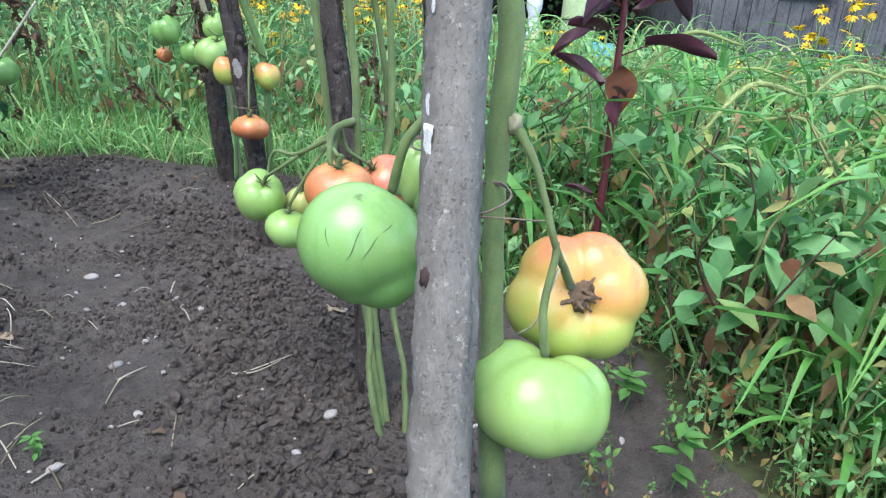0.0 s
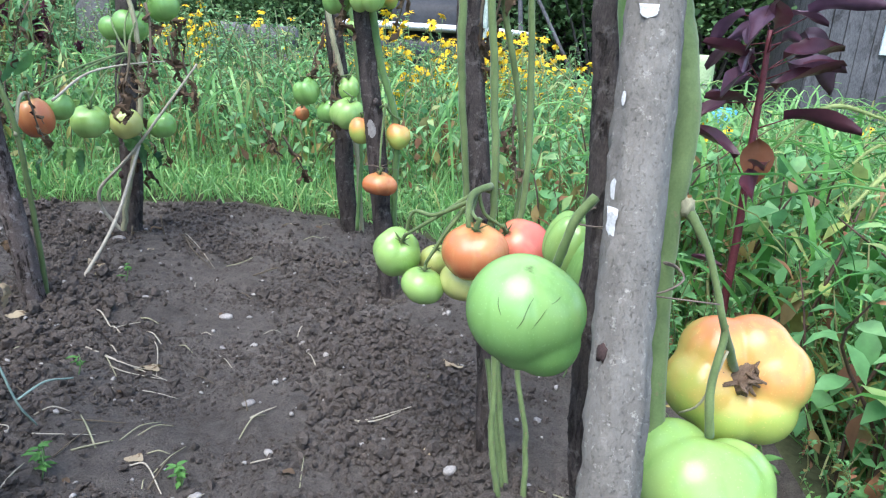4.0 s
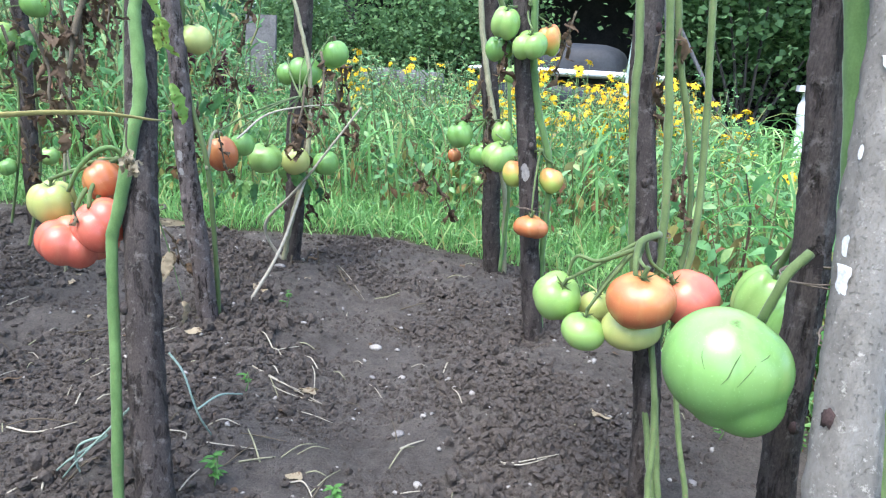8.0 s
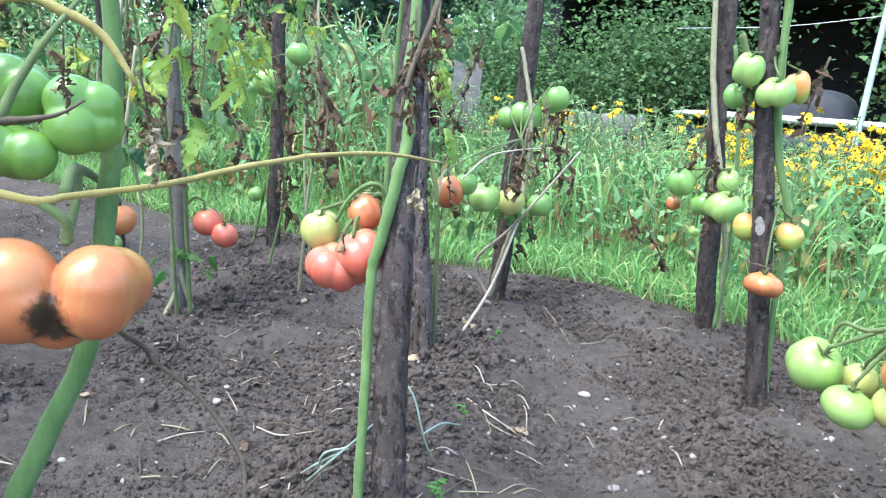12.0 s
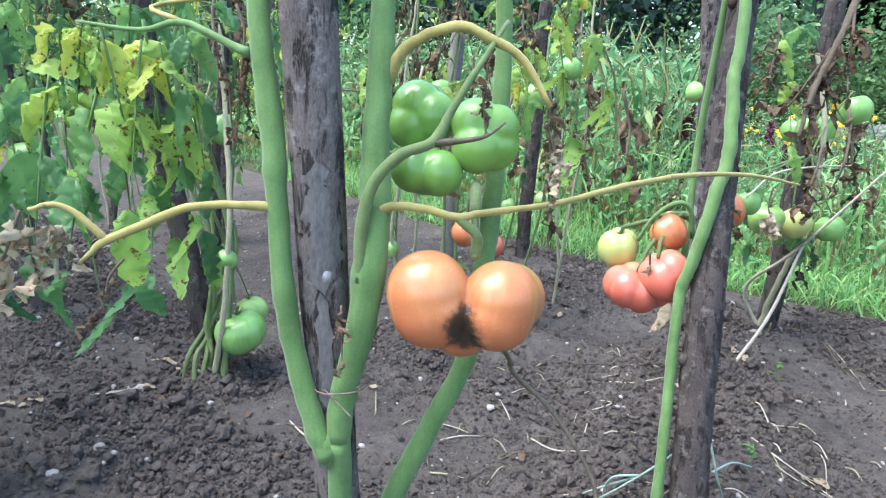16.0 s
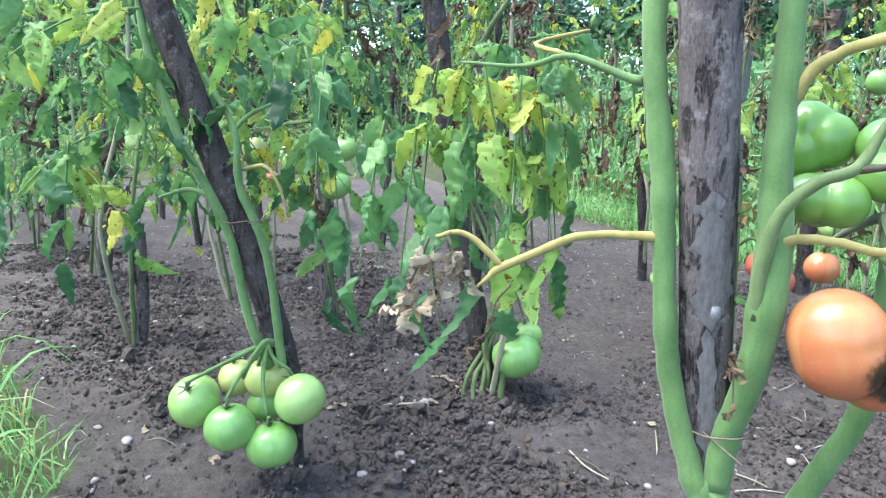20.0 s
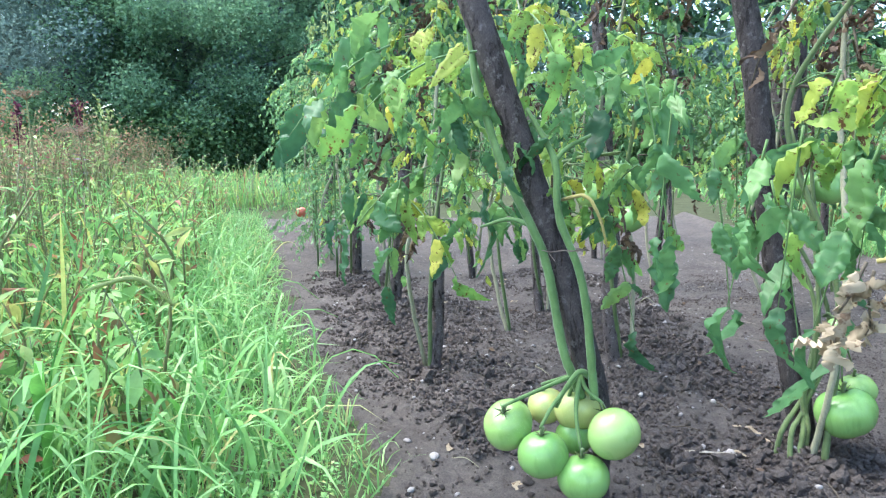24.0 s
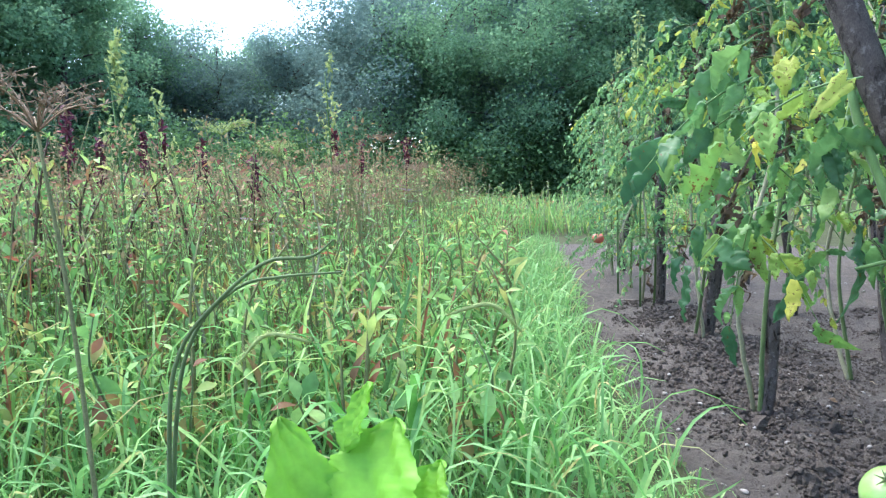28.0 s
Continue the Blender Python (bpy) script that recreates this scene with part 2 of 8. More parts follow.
M_weed = leafy("weed_leaf", [(0.0, (0.053, 0.153, 0.036)), (0.45, (0.092, 0.245, 0.060)), (0.85, (0.154, 0.338, 0.084)), (0.95, (0.338, 0.377, 0.111)), (1.0, (0.398, 0.219, 0.100))], 0.35)
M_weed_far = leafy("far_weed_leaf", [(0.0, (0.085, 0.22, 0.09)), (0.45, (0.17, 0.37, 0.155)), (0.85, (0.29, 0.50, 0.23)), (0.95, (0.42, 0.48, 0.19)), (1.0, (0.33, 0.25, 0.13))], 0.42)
M_grass = leafy("grass_blade", [(0.0, (0.072, 0.224, 0.049)), (0.6, (0.138, 0.368, 0.083)), (0.93, (0.238, 0.473, 0.130)), (1.0, (0.444, 0.443, 0.177))], 0.4, 0.5)
M_grass_bright = leafy("meadow_blade", [(0.0, (0.14, 0.33, 0.105)), (0.6, (0.26, 0.51, 0.175)), (0.9, (0.38, 0.61, 0.24)), (1.0, (0.52, 0.46, 0.20))], 0.42, 0.5)
M_meadow = leafy("meadow_herb", [(0.0, (0.115, 0.27, 0.085)), (0.35, (0.23, 0.44, 0.135)), (0.72, (0.36, 0.58, 0.19)), (0.88, (0.48, 0.51, 0.16)), (0.93, (0.30, 0.19, 0.09)), (1.0, (0.38, 0.13, 0.08))], 0.42)
M_sideweed = leafy("reddening_weed_leaf", [(0.0, (0.105, 0.27, 0.10)), (0.4, (0.18, 0.41, 0.155)), (0.8, (0.27, 0.51, 0.215)), (0.9, (0.42, 0.48, 0.15)), (0.96, (0.33, 0.23, 0.11)), (1.0, (0.46, 0.18, 0.11))], 0.4)
M_aged = leafy("withering_weed_leaf", [(0.0, (0.36, 0.36, 0.11)), (0.35, (0.38, 0.28, 0.11)), (0.6, (0.24, 0.16, 0.08)), (0.85, (0.33, 0.15, 0.09)), (1.0, (0.16, 0.10, 0.06))], 0.4, 0.7)
M_darkstalk = plain("dark_reddish_stalk", (0.05, 0.03, 0.025), (0.14, 0.085, 0.06), 60, 0.7)
M_umbel = plain("dry_brown_umbel", (0.20, 0.13, 0.08), (0.36, 0.26, 0.17), 80, 0.9)
M_redstem = plain("brownish_green_stalk", (0.12, 0.13, 0.05), (0.25, 0.25, 0.11), 60, 0.8)
M_seedhead = leafy("grass_seed_head", [(0.0, (0.255, 0.343, 0.119)), (1.0, (0.461, 0.526, 0.225))], 0.3, 0.8)
M_dryhead = leafy("dry_seed_head", [(0.0, (0.26, 0.18, 0.10)), (0.5, (0.38, 0.31, 0.16)), (0.8, (0.36, 0.19, 0.13)), (1.0, (0.28, 0.09, 0.08))], 0.25, 0.9)
M_purple = leafy("purple_amaranth_leaf", [(0.0, (0.04, 0.014, 0.022)), (0.5, (0.075, 0.022, 0.032)), (0.8, (0.10, 0.055, 0.085)), (1.0, (0.12, 0.045, 0.04))], 0.25, 0.3)
M_rustleaf = leafy("rust_brown_leaf", [(0.0, (0.17, 0.065, 0.035)), (1.0, (0.20, 0.08, 0.04))], 0.45, 0.5)
M_plume = leafy("purple_plume", [(0.0, (0.07, 0.02, 0.035)), (1.0, (0.17, 0.04, 0.07))], 0.2, 0.8)
M_purplestem = plain("crimson_stem", (0.06, 0.012, 0.018), (0.14, 0.03, 0.035), 60, 0.5)
M_petal = leafy("yellow_petal", [(0.0, (0.72, 0.45, 0.01)), (1.0, (0.85, 0.62, 0.03))], 0.3, 0.6)
M_cone = plain("dark_flower_cone", (0.03, 0.015, 0.01), (0.08, 0.04, 0.02), 200, 0.9)
M_bigleaf = leafy("bright_broad_leaf", [(0.0, (0.20, 0.50, 0.05)), (1.0, (0.26, 0.56, 0.06))], 0.45, 0.45, (0.14, 0.36, 0.04), 26, 0.7, 18)
# Distance haze is put into the tree leaf colours: paler, bluish, close in tone.
M_tree = leafy("hazed_tree_leaf", [(0.0, (0.13, 0.25, 0.15)), (0.5, (0.18, 0.335, 0.195)), (1.0, (0.24, 0.41, 0.24))], 0.55, 0.9, scale=1.5)
M_bush = leafy("bush_leaf", [(0.0, (0.055, 0.12, 0.05)), (0.5, (0.10, 0.20, 0.08)), (1.0, (0.17, 0.30, 0.12))], 0.35, 0.9, scale=1.5)
# The darker trees of the wood, with more haze blue in the colour.
M_haze_tree = leafy("haze_blue_tree_leaf", [(0.0, (0.12, 0.20, 0.185)), (0.6, (0.155, 0.245, 0.22)), (1.0, (0.20, 0.30, 0.26))], 0.5, 0.9, scale=1.5)
M_trunk = bark("tree_trunk_bark", (0.03, 0.027, 0.025), (0.12, 0.11, 0.10), None, 6)

M_tom_green = skin("green_tomato_skin", (0.23, 0.41, 0.12), (0.18, 0.355, 0.095), (0.13, 0.29, 0.065), (0.115, 0.25, 0.06))
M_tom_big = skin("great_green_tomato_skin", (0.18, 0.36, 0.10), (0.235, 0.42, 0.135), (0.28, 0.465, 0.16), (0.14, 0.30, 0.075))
M_tom_pale = skin("pale_green_tomato_skin", (0.33, 0.48, 0.155), (0.28, 0.45, 0.13), (0.23, 0.385, 0.10), (0.19, 0.35, 0.08), (0.45, 0.8, 0.95))
M_tom_yellow = skin("yellow_green_tomato_skin", (0.46, 0.46, 0.16), (0.42, 0.46, 0.15), (0.34, 0.44, 0.13), (0.30, 0.38, 0.11))
M_tom_blush = skin("blushing_tomato_skin", (0.36, 0.44, 0.10), (0.60, 0.36, 0.10), (0.60, 0.22, 0.085), (0.44, 0.44, 0.11), (0.56, 0.76, 0.94))
M_tom_deep = skin("deep_green_tomato_skin", (0.18, 0.34, 0.07), (0.14, 0.29, 0.06), (0.10, 0.23, 0.045), (0.095, 0.21, 0.045))
M_tom_orange = skin("orange_tomato_skin", (0.46, 0.14, 0.058), (0.50, 0.19, 0.072), (0.49, 0.28, 0.10), (0.54, 0.28, 0.11))
M_tom_red = skin("red_tomato_skin", (0.56, 0.115, 0.075), (0.60, 0.16, 0.105), (0.60, 0.26, 0.125), (0.62, 0.21, 0.125))

# ---------------------------------------------------------------- mesh tools


class Geo:
    """Collects vertices and faces from many pieces; each face has a material slot."""

    def __init__(self):
        self.v, self.f, self.m, self.n = [], [], [], 0

    def add(self, v, f, mat=0):
        """One piece: its vertices and its faces, of three or four corners."""
        v = np.asarray(v, float)
        for k in (3, 4):
            q = [c for c in f if len(c) == k]
            if q:
                self.f.append(np.array(q) + self.n)
                self.m.append(np.full(len(q), mat))
        self.v.append(v)
        self.n += len(v)
        return self

    def scatter(self, v, f, mats, mat=0):
        """Many copies of one small piece under 4 x 4 matrices, an array (k, 4, 4); mat: a slot, or one for each face."""
        v, mats = np.asarray(v, float), np.asarray(mats, float)
        if not len(mats):
            return self
        k, n = len(mats), len(v)
        slots = list(mat) if isinstance(mat, (list, tuple)) else [mat] * len(f)
        self.v.append((np.einsum("kij,nj->kni", mats[:, :3, :3], v) + mats[:, None, :3, 3]).reshape(-1, 3))
        first = (np.arange(k) * n + self.n)[:, None, None]
        for c in (3, 4):
            q = [p for p in f if len(p) == c]
            if q:
                self.f.append((np.array(q)[None] + first).reshape(-1, c))
                self.m.append(np.tile([s for p, s in zip(f, slots) if len(p) == c], k))
        self.n += k * n
        return self

    def mesh(self, name, mats, smooth=True):
        me = bpy.data.meshes.new(name)
        verts = np.concatenate(self.v) if self.v else np.zeros((0, 3))
        sizes = np.concatenate([np.full(len(q), q.shape[1]) for q in self.f])
        me.vertices.add(len(verts))
        me.vertices.foreach_set("co", verts.ravel())
        me.loops.add(int(sizes.sum()))
        me.loops.foreach_set("vertex_index", np.concatenate([q.ravel() for q in self.f]).astype(np.int32))
        me.polygons.add(len(sizes))
        me.polygons.foreach_set("loop_start", np.concatenate([[0], np.cumsum(sizes)[:-1]]).astype(np.int32))
        for mt in mats if isinstance(mats, (list, tuple)) else [mats]:
            me.materials.append(mt)
        me.polygons.foreach_set("material_index", np.concatenate(self.m).astype(np.int32))
        me.polygons.foreach_set("use_smooth", np.full(len(sizes), smooth))
        me.update(calc_edges=True)
        return me


def thing(name, geo, mats, label, category, group="", kind="", smooth=True, at=None):
    ob = new(name, geo.mesh(name, mats, smooth))
    if at is not None:
        ob.matrix_basis = at
    return tagged(ob, label, category, group, kind)


def base(name, at, label, category, group="", kind=""):
    """An Empty at a thing's base, which parents its parts."""
    ob = new(name)
    ob.empty_display_size = 0.02
    ob.location = at
    return tagged(ob, label, category, group, kind)


def part(name, geo, mats, parent, label="", smooth=True, origin=None):
    """A part given in world metres under a thing whose place is only a shift."""
    off = Vector((0, 0, 0))
    p = parent
    while p is not None:
        off += p.location
        p = p.parent
    o = Vector(origin) if origin is not None else off
    if geo.v:
        geo.v = [np.concatenate(geo.v) - np.array(o)]
    ob = new(name, geo.mesh(name, mats, smooth))
    ob.parent = parent
    ob.location = o - off
    return tagged(ob, label)


def spline(pts, per=6):
    """A smooth line through the points."""
    p = np.asarray(pts, float)
    if len(p) < 3:
        return np.array([p[0] + (p[-1] - p[0]) * s for s in np.linspace(0, 1, per + 1)])
    q = np.vstack([2 * p[0] - p[1], p, 2 * p[-1] - p[-2]])
    out = []
    for i in range(1, len(q) - 2):
        a, b, c, d = q[i - 1:i + 3]
        for s in np.linspace(0, 1, per, endpoint=False):
            out.append(0.5 * (2 * b + (c - a) * s + (2 * a - 5 * b + 4 * c - d) * s * s + (3 * b - a - 3 * c + d) * s ** 3))
    return np.array(out + [p[-1]])


def tube(pts, radii, sides=8, per=6, rough=0.0, seed=0, flat=1.0):
    """A closed round limb along a line, with radii at its points and an uneven surface."""
    line = spline(pts, per)
    r = np.interp(np.linspace(0, 1, len(line)), np.linspace(0, 1, len(radii)), radii)
    rng = np.random.default_rng(seed)
    tang = np.gradient(line, axis=0)
    tang /= np.linalg.norm(tang, axis=1)[:, None] + 1e-9
    ref = np.array([1.0, 0.2, 0.1]) if abs(tang[0][2]) > 0.7 else np.array([0.1, 0.2, 1.0])
    u = np.cross(tang, ref)
    u /= np.linalg.norm(u, axis=1)[:, None] + 1e-9
    w = np.cross(tang, u)
    a = np.arange(sides) * 2 * math.pi / sides
    lump = 1 + rough * rng.normal(0, 1, (1, sides)) * 0.6 + rough * rng.normal(0, 1, (len(line), sides)) * 0.4
    ring = line[:, None] + (r[:, None] * lump)[..., None] * (np.cos(a)[None, :, None] * u[:, None] + flat * np.sin(a)[None, :, None] * w[:, None])
    v = ring.reshape(-1, 3)
    n, f = len(line), []
    for i in range(n - 1):
        for j in range(sides):
            k = (j + 1) % sides
            f.append((i * sides + j, i * sides + k, (i + 1) * sides + k, (i + 1) * sides + j))
    v = np.vstack([v, line[0], line[-1]])
    for j in range(sides):
        k = (j + 1) % sides
        f.append((n * sides, k, j))
        f.append((n * sides + 1, (n - 1) * sides + j, (n - 1) * sides + k))
    return v, f


def ball(r=1.0, rings=8, segs=12, fn=None):
    """A closed round body; fn(theta, phi) scales its radius."""
    v, f = [(0, 0, r * (fn(0, 0) if fn else 1))], []
    for i in range(1, rings):
        th = math.pi * i / rings
        for j in range(segs):
            ph = 2 * math.pi * j / segs
            s = r * (fn(th, ph) if fn else 1)
            v.append((s * math.sin(th) * math.cos(ph), s * math.sin(th) * math.sin(ph), s * math.cos(th)))
    v.append((0, 0, -r * (fn(math.pi, 0) if fn else 1)))
    for j in range(segs):
        k = (j + 1) % segs
        f.append((0, 1 + j, 1 + k))
        for i in range(rings - 2):
            a = 1 + i * segs
            f.append((a + j, a + segs + j, a + segs + k, a + k))
        a = 1 + (rings - 2) * segs
        f.append((len(v) - 1, a + k, a + j))
    return np.array(v), f


def box(x0, y0, z0, x1, y1, z1):
    v = [(x, y, z) for x in (x0, x1) for y in (y0, y1) for z in (z0, z1)]
    return np.array(v, float), [(0, 1, 3, 2), (4, 6, 7, 5), (0, 4, 5, 1), (2, 3, 7, 6), (0, 2, 6, 4), (1, 5, 7, 3)]


def frames_at(rng, pos, size, tilt=0.5, up=None):
    """Matrices that set pieces at places with sizes, turned about the vertical and tilted at random."""
    k = len(pos)
    size = np.broadcast_to(size, (k,))
    yaw, ti, ro = rng.uniform(0, 2 * math.pi, k), rng.normal(0, 1, k) * tilt, rng.normal(0, 1, k) * tilt
    cy, sy, cx, sx, cz, sz = np.cos(yaw), np.sin(yaw), np.cos(ti), np.sin(ti), np.cos(ro), np.sin(ro)
    rz = np.zeros((k, 3, 3)); rz[:, 0, 0] = cy; rz[:, 0, 1] = -sy; rz[:, 1, 0] = sy; rz[:, 1, 1] = cy; rz[:, 2, 2] = 1
    rx = np.zeros((k, 3, 3)); rx[:, 0, 0] = 1; rx[:, 1, 1] = cx; rx[:, 1, 2] = -sx; rx[:, 2, 1] = sx; rx[:, 2, 2] = cx
    ry = np.zeros((k, 3, 3)); ry[:, 0, 0] = cz; ry[:, 0, 2] = sz; ry[:, 1, 1] = 1; ry[:, 2, 0] = -sz; ry[:, 2, 2] = cz
    m = np.zeros((k, 4, 4))
    m[:, :3, :3] = (rz @ rx @ ry) * size[:, None, None]
    m[:, :3, 3] = pos
    m[:, 3, 3] = 1
    return m


def aim_at(pos, way, size, spin=0.0):
    """One matrix whose y axis points along way."""
    y = Vector(way).normalized()
    x = y.cross(Vector((0, 0, 1)))
    x = x.normalized() if x.length > 1e-4 else Vector((1, 0, 0))
    z = x.cross(y)
    m = Matrix((x, y, z)).transposed() @ Matrix.Rotation(spin, 3, "Y")
    return np.array(Matrix.Translation(pos) @ m.to_4x4() @ Matrix.Diagonal((size, size, size, 1)))


# Small leaf forms of unit length along +y.
LEAF4 = (np.array([(0, 0, 0), (-0.25, 0.40, 0.06), (0, 0.46, -0.01), (0.25, 0.40, 0.06), (0, 1, -0.12)]), [(0, 2, 1), (0, 3, 2), (1, 2, 4), (2, 3, 4)])
TUFT = (np.array([(0, -0.55, 0), (-0.45, 0.4, 0.12), (0.42, 0.5, -0.1)]), [(0, 2, 1)])
LEAF = (np.array([(0, 0, 0), (-0.2, 0.25, 0.04), (0, 0.3, 0), (0.2, 0.25, 0.04), (-0.22, 0.55, 0.03), (0, 0.6, -0.02), (0.22, 0.55, 0.03), (0, 1, -0.1)]),
        [(0, 2, 1), (0, 3, 2), (1, 2, 5, 4), (2, 3, 6, 5), (4, 5, 7), (5, 6, 7)])
BLADE = (np.array([(-0.025, 0, 0), (0.025, 0, 0), (-0.028, 0.02, 0.4), (0.028, 0.02, 0.4), (-0.02, 0.12, 0.75), (0.02, 0.12, 0.75), (0, 0.3, 0.98)]),
         [(0, 1, 3, 2), (2, 3, 5, 4), (4, 5, 6)])
BEND = (np.array([(-0.025, 0, 0), (0.025, 0, 0), (-0.03, 0.08, 0.4), (0.03, 0.08, 0.4), (-0.026, 0.28, 0.62), (0.026, 0.28, 0.62), (-0.016, 0.52, 0.66), (0.016, 0.52, 0.66), (0, 0.75, 0.55)]),
        [(0, 1, 3, 2), (2, 3, 5, 4), (4, 5, 7, 6), (6, 7, 8)])


def lobed_leaf(seed=0, lobes=3, wide=0.5, rows=16, full=True):
    """A tomato leaflet: pointed oval with a toothed margin, blades folded and puckered between the veins, curled tip."""
    rng = np.random.default_rng(seed)
    n = rows
    ys = np.linspace(0, 1, n)
    body = (ys + 0.02) ** 0.55 * (1.0 - ys) ** 0.78
    body /= body.max()
    ph = rng.uniform(0, 1)
    tooth = 1.10 - 0.36 * ((ys * (lobes + 1.5) + ph) % 1.0)
    fold, curl = rng.uniform(0.2, 1.0), rng.uniform(0.1, 0.75)
    bow = rng.normal(0, 0.12)
    v, f = [], []
    for i, y in enumerate(ys):
        wl, wr = (wide * 0.56 * body[i] * tooth[(i + s) % n] * rng.uniform(0.96, 1.04) + 0.004 for s in (0, 1))
        z = -curl * y ** 2 + 0.03 * math.sin(9 * y)
        x = bow * y * y
        pk = 0.035 * math.sin(y * 6.283 * (lobes + 1.5))
        for w, sg in ((wl, -1), (wr, 1)):
            edge = (x + sg * w, y + 0.16 * w, z + w * (fold - 0.5) + 0.035 * rng.normal())
            half = (x + sg * w * 0.55, y + 0.05 * w, z + w * fold * 0.8 + pk + 0.015 * rng.normal())
            row = [edge, half] if full else [edge]
            v += row + [(x, y, z)] if sg < 0 else row[::-1]
    c = 5 if full else 3
    for i in range(n - 1):
        for k in range(c - 1):
            b = c * i + k
            f.append((b, b + 1, b + c + 1, b + c))
    return np.array(v), f


LOBED = [lobed_leaf(s, 2 + s % 3, 0.38 + 0.07 * (s % 3)) for s in range(9)]
LOBED_FAR = [lobed_leaf(s, 2, 0.40 + 0.07 * (s % 3), 7, False) for s in range(9)]
# A grass blade that rises, arches over and droops, folded along its rib; of unit height.
_s = np.linspace(0, 1, 8)
ARCH = (np.array([(u * (0.016 * math.sin(0.5 + 2.64 * t) + 0.0008), 0.62 * t ** 2.2, 1.05 * math.sin(1.95 * t) - 0.12 * t + 0.006 * abs(u)) for t in _s for u in (-1, 0, 1)]),
        [(3 * i + j, 3 * i + j + 1, 3 * i + j + 4, 3 * i + j + 3) for i in range(7) for j in range(2)])

# ---------------------------------------------------------------- ground
PLOT = [(1.5, -1.2), (1.45, 1.2), (1.2, 1.8), (1.2, 2.25), (0.75, 2.6), (0.1, 3.6), (-0.75, 3.72), (-1.7, 3.45), (-2.8, 3.3),
        (-4.5, 3.2), (-9.5, 3.0), (-9.5, -2.8), (-6.7, -1.84), (-3.4, -0.8), (-2.1, -0.3), (-1.55, -0.05), (-0.9, -0.2), (-0.6, -1.2)]


def plot_depth(x, y):
    """Metres inside the dug plot (negative outside)."""
    x, y = np.asarray(x, float), np.asarray(y, float)
    inside, far = np.zeros(x.shape, bool), np.full(x.shape, 1e9)
    for (ax, ay), (bx, by) in zip(PLOT, PLOT[1:] + PLOT[:1]):
        s = np.clip(((x - ax) * (bx - ax) + (y - ay) * (by - ay)) / ((bx - ax) ** 2 + (by - ay) ** 2), 0, 1)
        far = np.minimum(far, np.hypot(x - ax - s * (bx - ax), y - ay - s * (by - ay)))
        cross = ((ay > y) != (by > y)) & (x < (bx - ax) * (y - ay) / (by - ay + 1e-12) + ax)
        inside ^= cross
    return np.where(inside, far, -far)


_lat = np.random.default_rng(11).normal(0, 1, (64, 64))


def rumple(x, y, size):
    """Smooth random height of about one, at one size of lump."""
    u, v = np.asarray(x, float) / size, np.asarray(y, float) / size
    i, j = np.floor(u).astype(int), np.floor(v).astype(int)
    a, b = u - i, v - j
    a, b = a * a * (3 - 2 * a), b * b * (3 - 2 * b)
    g = lambda p, q: _lat[p % 64, q % 64]
    return (g(i, j) * (1 - a) + g(i + 1, j) * a) * (1 - b) + (g(i, j + 1) * (1 - a) + g(i + 1, j + 1) * a) * b


ROWS = [((-0.55, 0.85), (-1.5, 0.75)), ((0.66, 1.15), (-0.2, 3.4)), ((-0.43, 1.53), (-1.1, 3.2)), ((-1.25, 1.8), (-2.4, 3.1)), ((-1.35, 0.42), (-6.4, -1.1)), ((-1.6, 1.03), (-6.0, 0.6))]


def hoed(x, y):
    """How loosely the soil is heaped: one along the rows of stakes, nought on the trodden paths."""
    x, y = np.asarray(x, float), np.asarray(y, float)
    out = np.zeros(x.shape)
    for (ax, ay), (bx, by) in ROWS:
        s = np.clip(((x - ax) * (bx - ax) + (y - ay) * (by - ay)) / ((bx - ax) ** 2 + (by - ay) ** 2), 0, 1)
        d = np.hypot(x - ax - s * (bx - ax), y - ay - s * (by - ay))
        out = np.maximum(out, np.clip(1.3 - d / 0.46, 0, 1))
    back = np.clip((np.asarray(y) - 2.5) / 0.5, 0, 1) * (np.asarray(x) > -2.2)
    return np.clip(np.maximum(out, back), 0, 1)


def ground_z(x, y):
    p, h = plot_depth(x, y), hoed(x, y)
    inside = np.clip(p / 0.12, 0, 1)
    big = 0.012 * rumple(x, y, 0.6) + 0.03 * (h - 0.4)
    fine = (0.55 + 0.75 * h) * (0.010 * rumple(x, y, 0.13) + 0.008 * np.abs(rumple(x + 3, y, 0.06)) + 0.005 * np.abs(rumple(x, y + 5, 0.028)))
    out = 0.02 * rumple(x, y, 0.9) + 0.03
    return inside * (big + fine) + (1 - inside) * np.where(np.hypot(x, y) < 30, out, 0.0)


def gz(x, y):
    return float(ground_z(np.array([x]), np.array([y]))[0])


def axis_steps(lo, hi, fine, far):
    inner = np.arange(lo, hi, fine)
    out, s = [hi], fine
    while out[-1] < far:
        s *= 1.25
        out.append(out[-1] + s)
    left, s = [lo], fine
    while left[-1] > -far:
        s *= 1.25
        left.append(left[-1] - s)
    return np.concatenate([left[:0:-1], inner, out])


gx, gy = axis_steps(-2.9, 1.5, 0.014, 600), axis_steps(-0.1, 3.7, 0.014, 600)
GX, GY = np.meshgrid(gx, gy)
gverts = np.stack([GX, GY, ground_z(GX, GY)], -1).reshape(-1, 3)
nx, ny = len(gx), len(gy)
idx = (np.arange(ny - 1)[:, None] * nx + np.arange(nx - 1)[None]).ravel()
gfaces = np.stack([idx, idx + 1, idx + nx + 1, idx + nx], 1)

